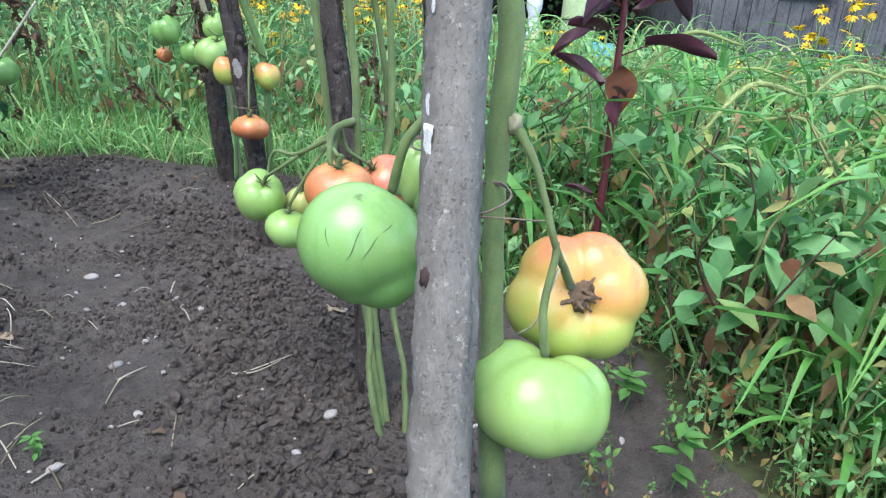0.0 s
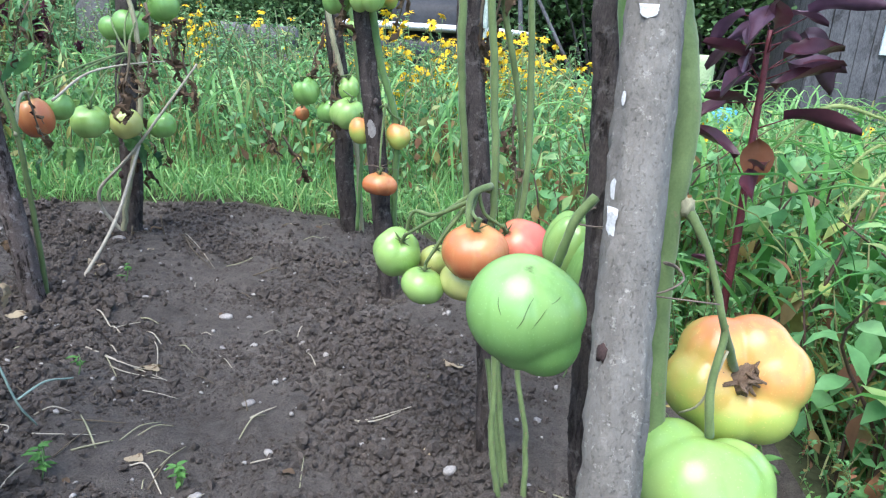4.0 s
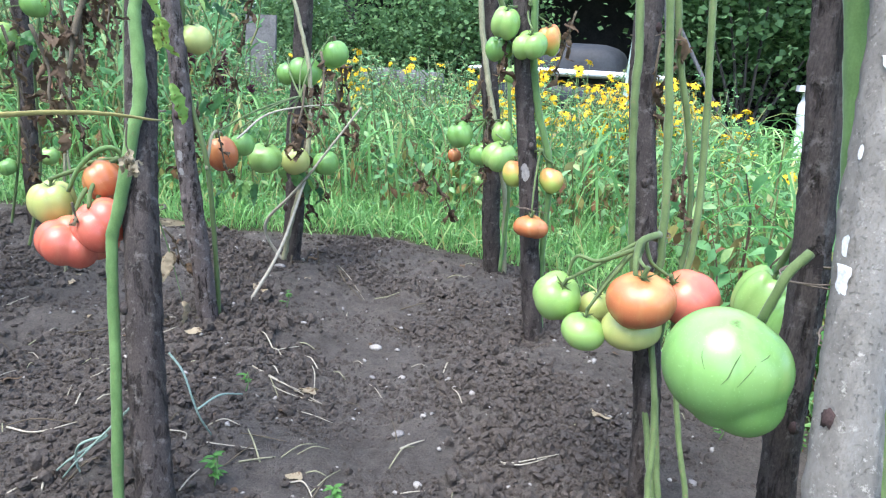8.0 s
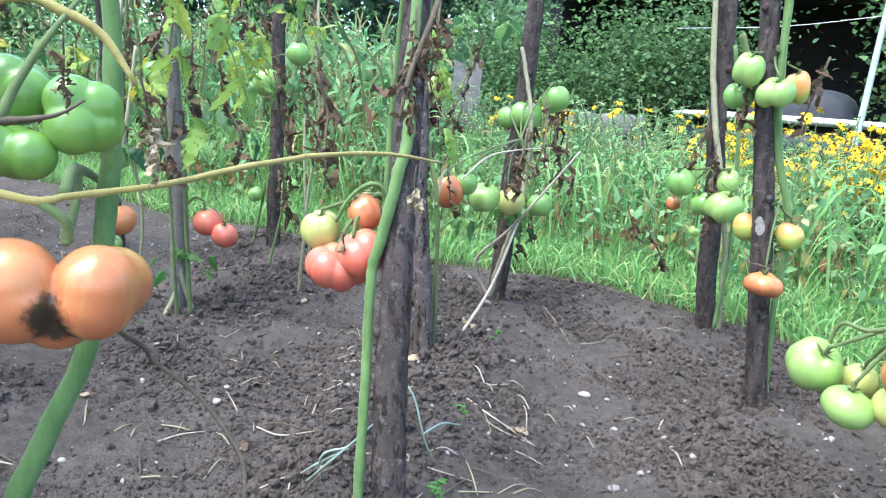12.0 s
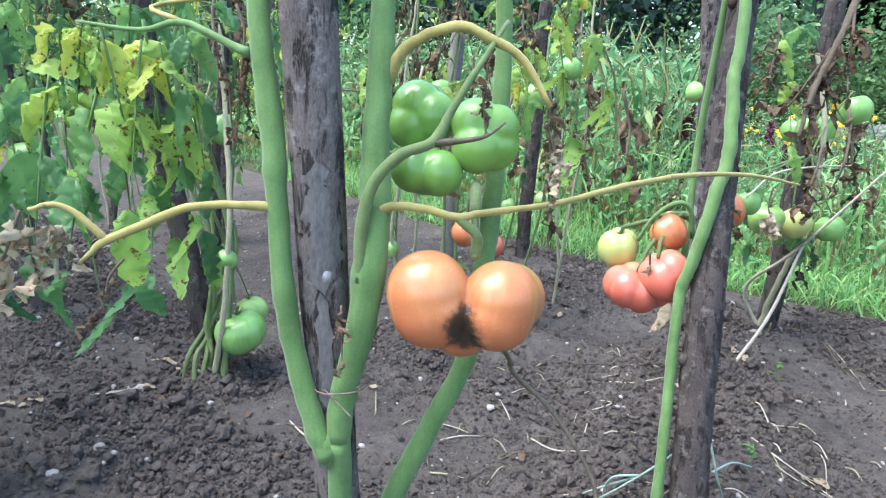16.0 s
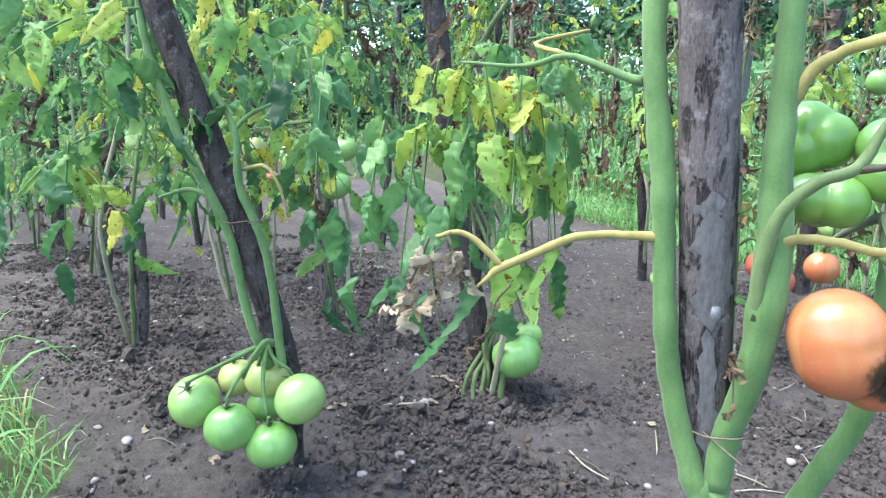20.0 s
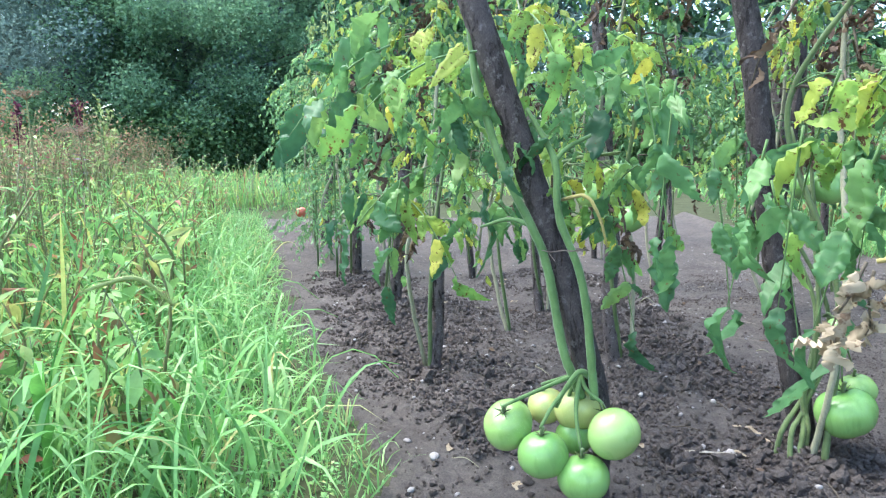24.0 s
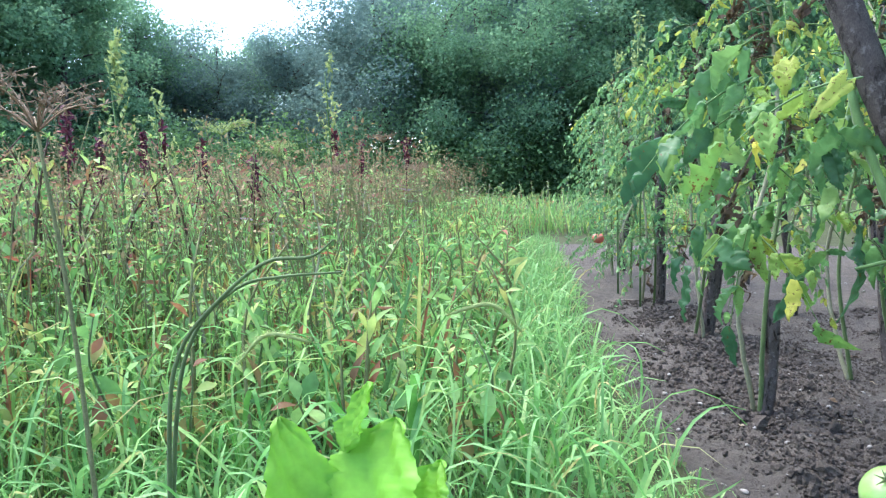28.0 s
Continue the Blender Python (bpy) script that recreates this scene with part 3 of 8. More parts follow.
m_ground, gt_, gb_ = shader("dug_soil_and_turf", 0.95, 0.2)
_broad = noise_node(gt_, 3.0, 5, 0.6)
_mid = noise_node(gt_, 28, 6, 0.7)
_fine = noise_node(gt_, 210, 4, 0.7)
_soil = ramp(gt_, _mid, [(0.28, (0.074, 0.067, 0.059)), (0.55, (0.163, 0.144, 0.124)), (0.8, (0.255, 0.228, 0.199))])
_soil = mix(gt_, 0.45, _soil, ramp(gt_, _fine, [(0.3, (0.018, 0.014, 0.011)), (0.7, (0.18, 0.155, 0.135))]))
_soil = mix(gt_, 0.5, _soil, ramp(gt_, _broad, [(0.3, (0.7, 0.7, 0.7)), (0.7, (1.6, 1.58, 1.54))]), "MULTIPLY")
link(gt_, _soil, gb_.inputs["Base Color"])
bump(gt_, gb_, mix(gt_, 0.6, _mid, _fine), 1.0, 0.03)
m_turf = plain("turf_floor", (0.035, 0.04, 0.02), (0.08, 0.09, 0.045), 6, 0.95, 0.1, 0.6, 0.02)
gme = bpy.data.meshes.new("ground")
gme.vertices.add(len(gverts))
gme.vertices.foreach_set("co", gverts.ravel())
gme.loops.add(gfaces.size)
gme.loops.foreach_set("vertex_index", gfaces.ravel())
gme.polygons.add(len(gfaces))
gme.polygons.foreach_set("loop_start", np.arange(len(gfaces)) * 4)
gme.materials.append(m_ground)
gme.materials.append(m_turf)
centre = gverts[gfaces].mean(1)
gme.polygons.foreach_set("material_index", (plot_depth(centre[:, 0], centre[:, 1]) < 0.0).astype(int))
gme.polygons.foreach_set("use_smooth", np.ones(len(gfaces), bool))
gme.update(calc_edges=True)
tagged(new("ground", gme), "dark crumbly garden soil with turf round the plot", "ground", kind="structure")


def clod_form(seed, fine=True):
    """A broken lump of earth: a twenty-sided body, split once more where it is large, knocked out of shape."""
    rng = np.random.default_rng(seed)
    g = (1 + 5 ** 0.5) / 2
    v = [(-1, g, 0), (1, g, 0), (-1, -g, 0), (1, -g, 0), (0, -1, g), (0, 1, g), (0, -1, -g), (0, 1, -g), (g, 0, -1), (g, 0, 1), (-g, 0, -1), (-g, 0, 1)]
    f = [(0, 11, 5), (0, 5, 1), (0, 1, 7), (0, 7, 10), (0, 10, 11), (1, 5, 9), (5, 11, 4), (11, 10, 2), (10, 7, 6), (7, 1, 8),
         (3, 9, 4), (3, 4, 2), (3, 2, 6), (3, 6, 8), (3, 8, 9), (4, 9, 5), (2, 4, 11), (6, 2, 10), (8, 6, 7), (9, 8, 1)]
    v = [np.array(p) / np.linalg.norm(p) for p in v]
    if fine:
        mids, out = {}, []
        for a, b, c in f:
            k = []
            for p, q in ((a, b), (b, c), (c, a)):
                key = (min(p, q), max(p, q))
                if key not in mids:
                    m = v[p] + v[q]
                    mids[key] = len(v)
                    v.append(m / np.linalg.norm(m))
                k.append(mids[key])
            out += [(a, k[0], k[2]), (b, k[1], k[0]), (c, k[2], k[1]), tuple(k)]
        f = out
    v = np.array(v)
    for _ in range(4):
        n = rng.normal(0, 1, 3)
        n /= np.linalg.norm(n)
        away = v @ n
        cap = rng.uniform(0.35, 0.75)
        v = v - np.outer(np.clip(away - cap, 0, None) * 0.85, n)
    v = v * (1 + 0.16 * rng.normal(0, 1, (len(v), 1)))
    return v * rng.uniform(0.7, 1.25, 3) * np.array([1, 1, 0.8]), f


def crumb_form(seed):
    rng = np.random.default_rng(seed)
    v = np.array([(1, 0, 0), (-1, 0, 0), (0, 1, 0), (0, -1, 0), (0, 0, 1), (0, 0, -1.0)]) * rng.uniform(0.6, 1.25, (6, 1)) + 0.15 * rng.normal(0, 1, (6, 3))
    return v, [(0, 2, 4), (2, 1, 4), (1, 3, 4), (3, 0, 4), (2, 0, 5), (1, 2, 5), (3, 1, 5), (0, 3, 5)]


rng = np.random.default_rng(5)
for name, n, least, mu, spread, most, lab in (("soil_lumps", 19000, 0.08, -4.45, 0.38, 0.028, "large broken lumps of hoed soil"), ("soil_clods", 110000, 0.26, -4.95, 0.4, 0.016, "loose dark clods of hoed soil"),
                                              ("soil_crumbs", 210000, 0.7, -5.5, 0.4, 0.008, "fine loose crumbs of soil")):
    clods = Geo()
    pos = np.column_stack([rng.uniform(-4.6, 1.4, n), rng.uniform(-1.0, 3.7, n)])
    h = hoed(pos[:, 0], pos[:, 1])
    patch = np.clip(0.45 + 0.6 * rumple(pos[:, 0], pos[:, 1], 0.22), 0.08, 1)
    keep = (plot_depth(pos[:, 0], pos[:, 1]) > 0.03) & (rng.uniform(0, 1, n) < (least + (1 - least) * h) * patch) & ~((pos[:, 0] > -0.6) & (pos[:, 1] < 0.5))
    pos, h = pos[keep], h[keep]
    size = np.clip(rng.lognormal(mu, spread, len(pos)), 0.0025, most) * (0.55 + 0.5 * h)
    z = ground_z(pos[:, 0], pos[:, 1]) + size * (0.2 + 0.7 * h * rng.uniform(0, 1, len(pos)) ** 2)
    for s in range(7):
        form = crumb_form(s) if name == "soil_crumbs" else clod_form(s, name == "soil_lumps")
        clods.scatter(*form, frames_at(rng, np.column_stack([pos, z])[s::7], size[s::7], 0.9))
    thing(name, clods, M_clod, lab, "soil", kind="stuff", smooth=False)

# ---------------------------------------------------------------- stakes


def stake(foot, top, r0, r1, mat, label, seed=0, knots=0, bend=0.006, group="tomato stakes", chips=(), bare=None, rugged=0.0012, bends=()):
    """A rough pole driven into the soil: bark with knots, pale chips where the bark is gone."""
    rng = np.random.default_rng(seed)
    a, b = np.array(foot, float), np.array(top, float)
    pts = [a + (b - a) * s + (rng.normal(0, bend, 3) * np.array([1, 1, 0]) if 0 < s < 1 else 0) for s in np.linspace(0, 1, 6)]
    radii = list(np.linspace(r0, r1, 6))
    if bends:
        pts = [a] + [np.array(q, float) for q in bends] + [b]
        radii = [r0 * 0.3, r0 * 0.45, r0] + [r1] * (len(bends) - 1)
    at = (foot[0], foot[1], 0)
    ob = base("stake", at, label, "stake", group)
    line = spline(pts, 10)
    near = r0 > 0.019
    v, f = tube(pts, radii, 26 if near else 14, 26 if near else 8, 0.0 if near else 0.05, seed)
    if near:
        # Bark: ridges that run up the pole, broken into plates.
        k = np.clip(((v[:, 2] - a[2]) / (b[2] - a[2]) * (len(line) - 1)).astype(int), 0, len(line) - 1)
        out = (v - line[k]) * np.array([1, 1, 0])
        ang = np.arctan2(out[:, 1], out[:, 0])
        ridge = rumple(ang * 2.2 + seed * 7, v[:, 2] * 6 + 0.8 * np.sin(ang), 0.35) * min(0.0011, rugged) + np.abs(rumple(ang * 4 + seed, v[:, 2] * 22, 0.5)) * rugged + rumple(ang * 1.2 + 3 * seed, v[:, 2] * 5, 0.5) * 0.0014
        ln = np.linalg.norm(out, axis=1)
        for (c, n, w, hh) in chips:
            da = (ang - math.atan2(n[1], n[0]) + math.pi) % (2 * math.pi) - math.pi
            away = np.hypot(da * np.maximum(ln, 0.004) / w, (v[:, 2] - c[2]) / hh)
            ridge = np.where(away < 1, -0.0012, ridge + 0.003 * np.exp(-((away - 1.12) / 0.14) ** 2))
        v = v + out / np.maximum(ln, 1e-5)[:, None] * np.where(ln > r1 * 0.5, ridge, 0)[:, None]
    part("pole", Geo().add(v, f), mat, ob)
    for k in range(max(knots, 2) if knots >= 0 else 0):
        i = int(rng.uniform(0.2, 0.8) * len(line))
        ang = rng.uniform(-2.6, -0.5)
        rr = r0 * 0.97
        c = line[i] + rr * np.array([math.cos(ang), math.sin(ang), 0])
        v, f = ball(rr * 0.32, 5, 8)
        part("knot", Geo().add(v * np.array([1, 1, 1.3]) + c, f), M_knot if k % 2 else mat, ob)
    for (c, n, w, hh) in chips:
        # A flake of bark gone: a thin pale patch wrapped round the pole.
        c, n = np.array(c), np.array(n, float) / np.linalg.norm(n)
        side = np.cross(n, (0, 0, 1))
        side /= np.linalg.norm(side)
        i = np.argmin(abs(line[:, 2] - c[2]))
        rad = r0 + (r1 - r0) * i / len(line) + (0.0008 if near else 0.0012)
        v, f = [], []
        for y in np.linspace(-1, 1, 15):
            ww = w * (1 - y * y) ** 0.5 * (rng.uniform(0.9, 1.04) if near else rng.uniform(0.62, 1.1))
            off = w * (0.04 if near else 0.3) * rng.normal()
            mid = line[np.argmin(abs(line[:, 2] - c[2] - hh * y))].copy()
            mid[2] = c[2] + hh * y
            for x in (-1, -0.5, 0, 0.5, 1):
                th = (ww * x + off) / rad
                v.append(mid + rad * (n * math.cos(th) + side * math.sin(th)))
        for i in range(14):
            for j in range(4):
                p = 5 * i + j
                f.append((p, p + 1, p + 6, p + 5))
        part("bare_patch", Geo().add(v, f), bare or M_chip, ob, "patch where the bark is gone")
    return ob


S1 = stake((0.667, 0.915, -0.08), (0.655, 1.4, 1.5), 0.0237, 0.0242, M_bark_grey, "thick grey weathered stake with lichen and a knot", 1, -1, 0.002, rugged=0.0009,
           chips=[((0.639, 1.156, 0.761), (-0.9, -0.55, 0), 0.0075, 0.02), ((0.639, 1.149, 0.742), (-0.9, -0.55, 0), 0.006, 0.014), ((0.653, 1.149, 0.914), (-0.35, -0.95, 0), 0.0085, 0.009), ((0.642, 1.131, 0.843), (-0.85, -0.6, 0), 0.0025, 0.006)])
v, f = ball(0.0072, 7, 12, lambda th, ph: 1 + 0.16 * math.sin(3 * ph + 5 * th) + 0.1 * math.sin(7 * ph))
part("knot", Geo().add(v * np.array([0.8, 1, 1.3]) + np.array((0.642, 1.125, 0.645)), f), M_knot, S1, "dark brown knot")
stake((0.727, 1.306, -0.08), (0.615, 1.406, 1.25), 0.0200, 0.0164, M_bark_dark, "thin dark stake standing behind a thicker grey one", 2, 1)
stake((0.552, 1.922, -0.08), (0.368, 2.152, 1.6), 0.0265, 0.0260, M_bark_dark, "dark bark-covered stake among tall bare tomato stems", 3, 3)
stake((0.157, 2.817, -0.08), (-0.056, 2.813, 1.55), 0.0332, 0.0261, M_bark_dark, "dark stake with a pale bare patch", 4, 2, bare=M_lichen,
      chips=[((0.086, 2.719, 0.584), (-0.2, -1, 0), 0.016, 0.03)])
stake((-0.169, 3.508, -0.08), (-0.29, 3.395, 1.5), 0.0409, 0.0314, M_bark_dark, "dark flat-sided stake with a small white nail mark", 5, 1)
stake((-1.046, 3.179, -0.08), (-0.988, 3.213, 1.5), 0.0423, 0.0349, M_bark_dark, "dark stake hung with withered vines", 6, 1)
stake((-0.848, 2.365, -0.08), (-0.957, 2.279, 1.5), 0.0317, 0.0249, M_bark_brown, "brown stake with pale lichen spots, leaning a little", 7, 2, bare=M_lichen,
      chips=[((-0.857, 2.273, 0.589), (0, -1, 0), 0.012, 0.018), ((-0.836, 2.266, 0.541), (0, -1, 0), 0.01, 0.012)])
stake((-0.29, 1.46, -0.08), (-0.61, 1.84, 1.6), 0.0337, 0.0243, M_bark_dark, "dark smooth-worn stake beside ripe tomatoes", 8, 1)
stake((-1.803, 2.066, -0.08), (-1.808, 2.057, 1.15), 0.0290, 0.0239, M_bark_grey, "slim grey stake splayed at its foot", 9, 0)
stake((-2.399, 3.087, -0.08), (-2.394, 3.093, 1.4), 0.0359, 0.0320, M_bark_dark, "slim dark stake by the turf edge", 10, 0)
SB = stake((-0.318, 0.79, -0.08), (-0.376, 0.672, 1.5), 0.0190, 0.0315, M_bark_stout, "stout grey-brown stake with flaking bark and a bare scar", 11, -1, 0.002, chips=[((-0.31, 0.7, 0.748), (0.87, -0.50, 0), 0.020, 0.066), ((-0.31, 0.7, 0.605), (0.87, -0.50, 0), 0.011, 0.08)], bare=M_barewood, rugged=0.0022)
stake((-1.358, 0.47, -0.073), (-1.494, 0.068, 1.473), 0.0303, 0.0314, M_bark_dark, "dark pointed stake leaning over a truss of green tomatoes", 12, 1, bends=[(-1.355, 0.455, 0.095), (-1.338, 0.427, 0.33), (-1.38, 0.316, 0.713), (-1.438, 0.192, 1.098)])
stake((-2.522, 0.752, -0.08), (-2.539, 0.648, 1.4), 0.0291, 0.0249, M_bark_brown, "grey stake in leafy tomato plants", 13, 0)
stake((-1.735, 1.126, -0.08), (-1.8, 0.84, 1.5), 0.0349, 0.0299, M_bark_dark, "dark leaning stake among yellowing leaves", 14, 0)
stake((-2.398, 0.019, -0.08), (-2.4, 0.038, 0.45), 0.0244, 0.0219, M_bark_brown, "grey stake with ragged tomato leaves", 15, 0)
stake((-3.692, -0.283, -0.08), (-3.699, -0.169, 0.95), 0.0418, 0.0349, M_bark_brown, "brown stake in the outer tomato row", 16, 0)
stake((-4.657, -0.633, -0.08), (-4.659, -0.618, 1.55), 0.0351, 0.0305, M_bark_brown, "grey pole in the outer tomato row", 17, 0)
stake((-6.282, -1.197, -0.08), (-6.304, -1.07, 1.5), 0.0372, 0.0314, M_bark_brown, "thin pole at the far end of the outer row", 18, 0)
stake((-3.513, 1.797, -0.08), (-3.52, 1.78, 1.5), 0.0478, 0.0407, M_bark_brown, "brown stake deep in tomato leaves", 19, 0)
rng = np.random.default_rng(8)
for i, (x, y) in enumerate([(-3.5, 0.55), (-4.6, 0.2), (-5.8, -0.1), (-3.0, 1.55), (-4.2, 1.35), (-5.4, 1.2), (-6.8, 0.9), (-2.9, 2.5), (-4.0, 2.3), (-5.2, 2.4), (-6.6, 2.2)]):
    stake((x, y, -0.08), (x + rng.normal(0, 0.06), y + rng.normal(0, 0.06), rng.uniform(1.3, 1.6)), 0.022, 0.018,
          (M_bark_brown, M_bark_dark)[i % 2], "rough stake in the inner tomato rows", 40 + i, 0)

# ---------------------------------------------------------------- tomatoes


def tomato(at, r, mat, label, axis=(0, 0, 1), squash=0.82, ribs=5, rib=0.05, dip=0.16, seed=0, group="tomatoes", calyx=True, scar=None, stalk=True, lobes=None):
    """A beefsteak tomato swollen out of lobes round its axis, with creases, sunken shoulders, calyx and a stub of stalk.

    lobes: places and radii of its swellings; else they stand evenly round the axis."""
    rng = np.random.default_rng(seed)
    v, f = ball(1.0, 34, 60) if r > 0.035 else ball(1.0, 22, 36)
    if lobes:
        ball_at = np.array([(np.array(p) - np.array(at)) / r for p, _ in lobes])
        ball_r = np.array([q / r for _, q in lobes])
    else:
        a = min(0.44, 0.13 + 2.0 * rib)
        ang = np.arange(ribs) * 6.283 / ribs + rng.uniform(0, 6.28) + rng.normal(0, 0.12, ribs)
        out = a * rng.uniform(0.85, 1.12, ribs)
        ball_at = np.column_stack([out * np.cos(ang), out * np.sin(ang), rng.normal(0, 0.05, ribs)])
        ball_r = (1 - a) * rng.uniform(0.94, 1.05, ribs)
    along = v @ ball_at.T
    under = ball_r ** 2 - (ball_at ** 2).sum(1) + along ** 2
    reach = np.where(under > 0, along + np.sqrt(np.maximum(under, 0)), 0.2)
    v = v * ((np.maximum(reach, 0.3) ** 44).sum(1) ** (1 / 44))[:, None]
    if not lobes:
        top = np.exp(-((np.arccos(np.clip(v[:, 2] / np.linalg.norm(v, axis=1), -1, 1)) / 0.42) ** 2))
        v[:, 2] -= 0.5 * dip * top * v[:, 2]
        v *= np.array([1, 1, squash]) / np.array([1, 1, abs(v[:, 2]).max()])
        v[:, 2] += 0.04 * np.sin(v[:, 0] * 2 + ang[0])
    v = v * r
    ob = base("tomato", at, label, "tomato", group)
    z = Vector(axis).normalized()
    ob.rotation_mode = "QUATERNION"
    if not lobes:
        ob.rotation_quaternion = z.to_track_quat("Z", "Y")

    def sub(name, geo, m, lab=""):
        o = new(name, geo.mesh(name, m))
        o.parent = ob
        return tagged(o, lab)

    sub("flesh", Geo().add(v, f), mat)
    zt = v[0][2]
    if scar:
        # A ragged corky ring round the stalk.
        way, size = Vector(scar[0]).normalized(), scar[1]
        on = v[np.argmax((v / np.linalg.norm(v, axis=1)[:, None]) @ np.array(way))]
        turn = np.array(way.to_track_quat("Z", "Y").to_matrix())
        g = Geo()
        sv, sf = ball(size, 6, 40, lambda th, ph: 0.75 + 0.05 * math.sin(9 * ph) + 0.06 * math.sin(17 * ph + 1) + 0.08 * math.sin(4 * ph))
        g.add((sv * np.array([1, 1, 0.25])) @ turn.T + on, sf)
        for i in range(22):
            b = rng.uniform(0, 6.28)
            d = np.array([math.cos(b), math.sin(b), 0])
            e = np.array([-d[1], d[0], 0]) * size * rng.uniform(-0.5, 0.5)
            pts = [d * size * 0.25 - e, d * size * rng.uniform(0.5, 0.8) + np.array([0, 0, size * rng.uniform(0.1, 0.4)]), (d + rng.normal(0, 0.25, 3) * np.array([1, 1, 0])) * size * rng.uniform(0.6, 0.9) + e + np.array([0, 0, size * rng.uniform(0.0, 0.35)])]
            g.add(*tube(np.array(pts) @ turn.T + on, [size * 0.11, size * 0.10, size * 0.05], 5, 3))
        sub("stem_scar", g, M_scar, "brown corky scar round the stalk")
    if calyx:
        cv, cf = [(0, 0, zt + 0.003)], []
        for i in range(12):
            a = i * 6.283 / 12 + rng.uniform(-0.1, 0.1)
            L = r * (rng.uniform(0.3, 0.5) if i % 2 == 0 else 0.08)
            cv.append((L * math.cos(a), L * math.sin(a), zt + 0.004 + (r * rng.uniform(0.08, 0.26) if i % 2 == 0 else 0)))
            cf.append((0, 1 + i, 1 + (i + 1) % 12))
        g = Geo().add(cv, cf).add(np.array(cv) - np.array([0, 0, 0.0015]), [q[::-1] for q in cf])
        sub("calyx", g, M_calyx)
    if stalk:
        sub("stalk", Geo().add(*tube([(0, 0, zt - 0.003), (0.02 * r, 0, zt + r * 0.18), (0.1 * r, 0.05 * r, zt + r * 0.4)], [r * 0.09, r * 0.07, r * 0.075], 8, 4)), M_stem_old)
    HUNG.append((np.array(at) + np.array(z) * (zt + r * (0.38 if stalk else 0.05)), r))
    return ob


def vine_up(p, r, i):
    """A thin half-dry vine beside a single fruit, from the soil to over head height."""
    rr = np.random.default_rng(300 + i)
    key = "vine_%d" % i
    x, y = p[0] + 0.03 * rr.normal(), p[1] + 0.06 + abs(0.03 * rr.normal())
    plant(key, (x, y, 0), "thin half-withered tomato vine with a single fruit")
    pts = [(x + 0.03 * rr.normal(), y + 0.03 * rr.normal(), z) for z in (-0.02, 0.4, 0.8, 1.2, 1.6)]
    limb(key, pts, [0.007, 0.006, 0.006, 0.005, 0.004], (M_stem_old, M_stem_pale)[i % 2])
    line = spline(pts, 6)
    node = line[np.argmin(abs(line[:, 2] - p[2] - 1.9 * r))]
    truss(key, node, 0.003)
    VINES.append((key, line))


VINES = []
HUNG = []
PLANTS = {}


def plant(key, at, label="tall staked tomato plant with bare lower stems"):
    """An Empty at the foot of one tomato plant; its stems, leaves and ties hang under it."""
    PLANTS[key] = base("tomato_plant", (at[0], at[1], 0), label, "tomato plant", "tomato plants")
    return PLANTS[key]


def limb(key, pts, radii, mat, name="stem", sides=8, per=6, label="", kink=0.045):
    """One stem or stalk of a plant: slightly crooked, swollen where leaves once stood."""
    p = np.asarray(pts, float)
    long = np.linalg.norm(np.diff(p, axis=0), axis=1).sum()
    per = int(np.clip(long / (len(p) - 1) / 0.012, 4, 16))
    line = spline(p, per)
    rng = np.random.default_rng(int(abs(p.sum()) * 1000) % 99991)
    s = np.linspace(0, long, len(line))
    r = np.interp(np.linspace(0, 1, len(line)), np.linspace(0, 1, len(radii)), radii)
    way = np.cumsum(rng.normal(0, 1, (len(line), 3)), axis=0)
    way -= np.outer(np.linspace(0, 1, len(line)), way[-1])
    line = line + way * r[:, None] * kink * (3.5 if mat in (M_stem_yellow, M_stem_pale) else 1)
    at = rng.uniform(0.02, 0.08)
    while at < long:
        r = r * (1 + rng.uniform(0.02, 0.13) * np.exp(-((s - at) / (0.006 + r.mean() * 0.5)) ** 2))
        at += rng.uniform(0.06, 0.15)
    return part(name, Geo().add(*tube(line, r, sides, 1, 0.07, len(line))), mat, PLANTS[key], label)


def truss(key, node, thick=0.0045, mat=None, sag=0.02):
    """Stalks from a node of the plant to every tomato hung since the last call."""
    node = np.array(node, float)
    tops = [h[0] for h in HUNG]
    mid = np.mean(tops, 0)
    mid = node * 0.35 + mid * 0.65 + np.array([0, 0, 0.03])
    for tp in tops:
        pts = [node, node * 0.5 + mid * 0.5 + np.array([0, 0, 0.02]), mid * 0.5 + tp * 0.5 + np.array([0, 0, 0.01]), tp]
        limb(key, pts, [thick, thick * 0.9, thick * 0.75, thick * 0.6], mat or M_stem_old, "truss_stalk", 7, 5)
    HUNG.clear()


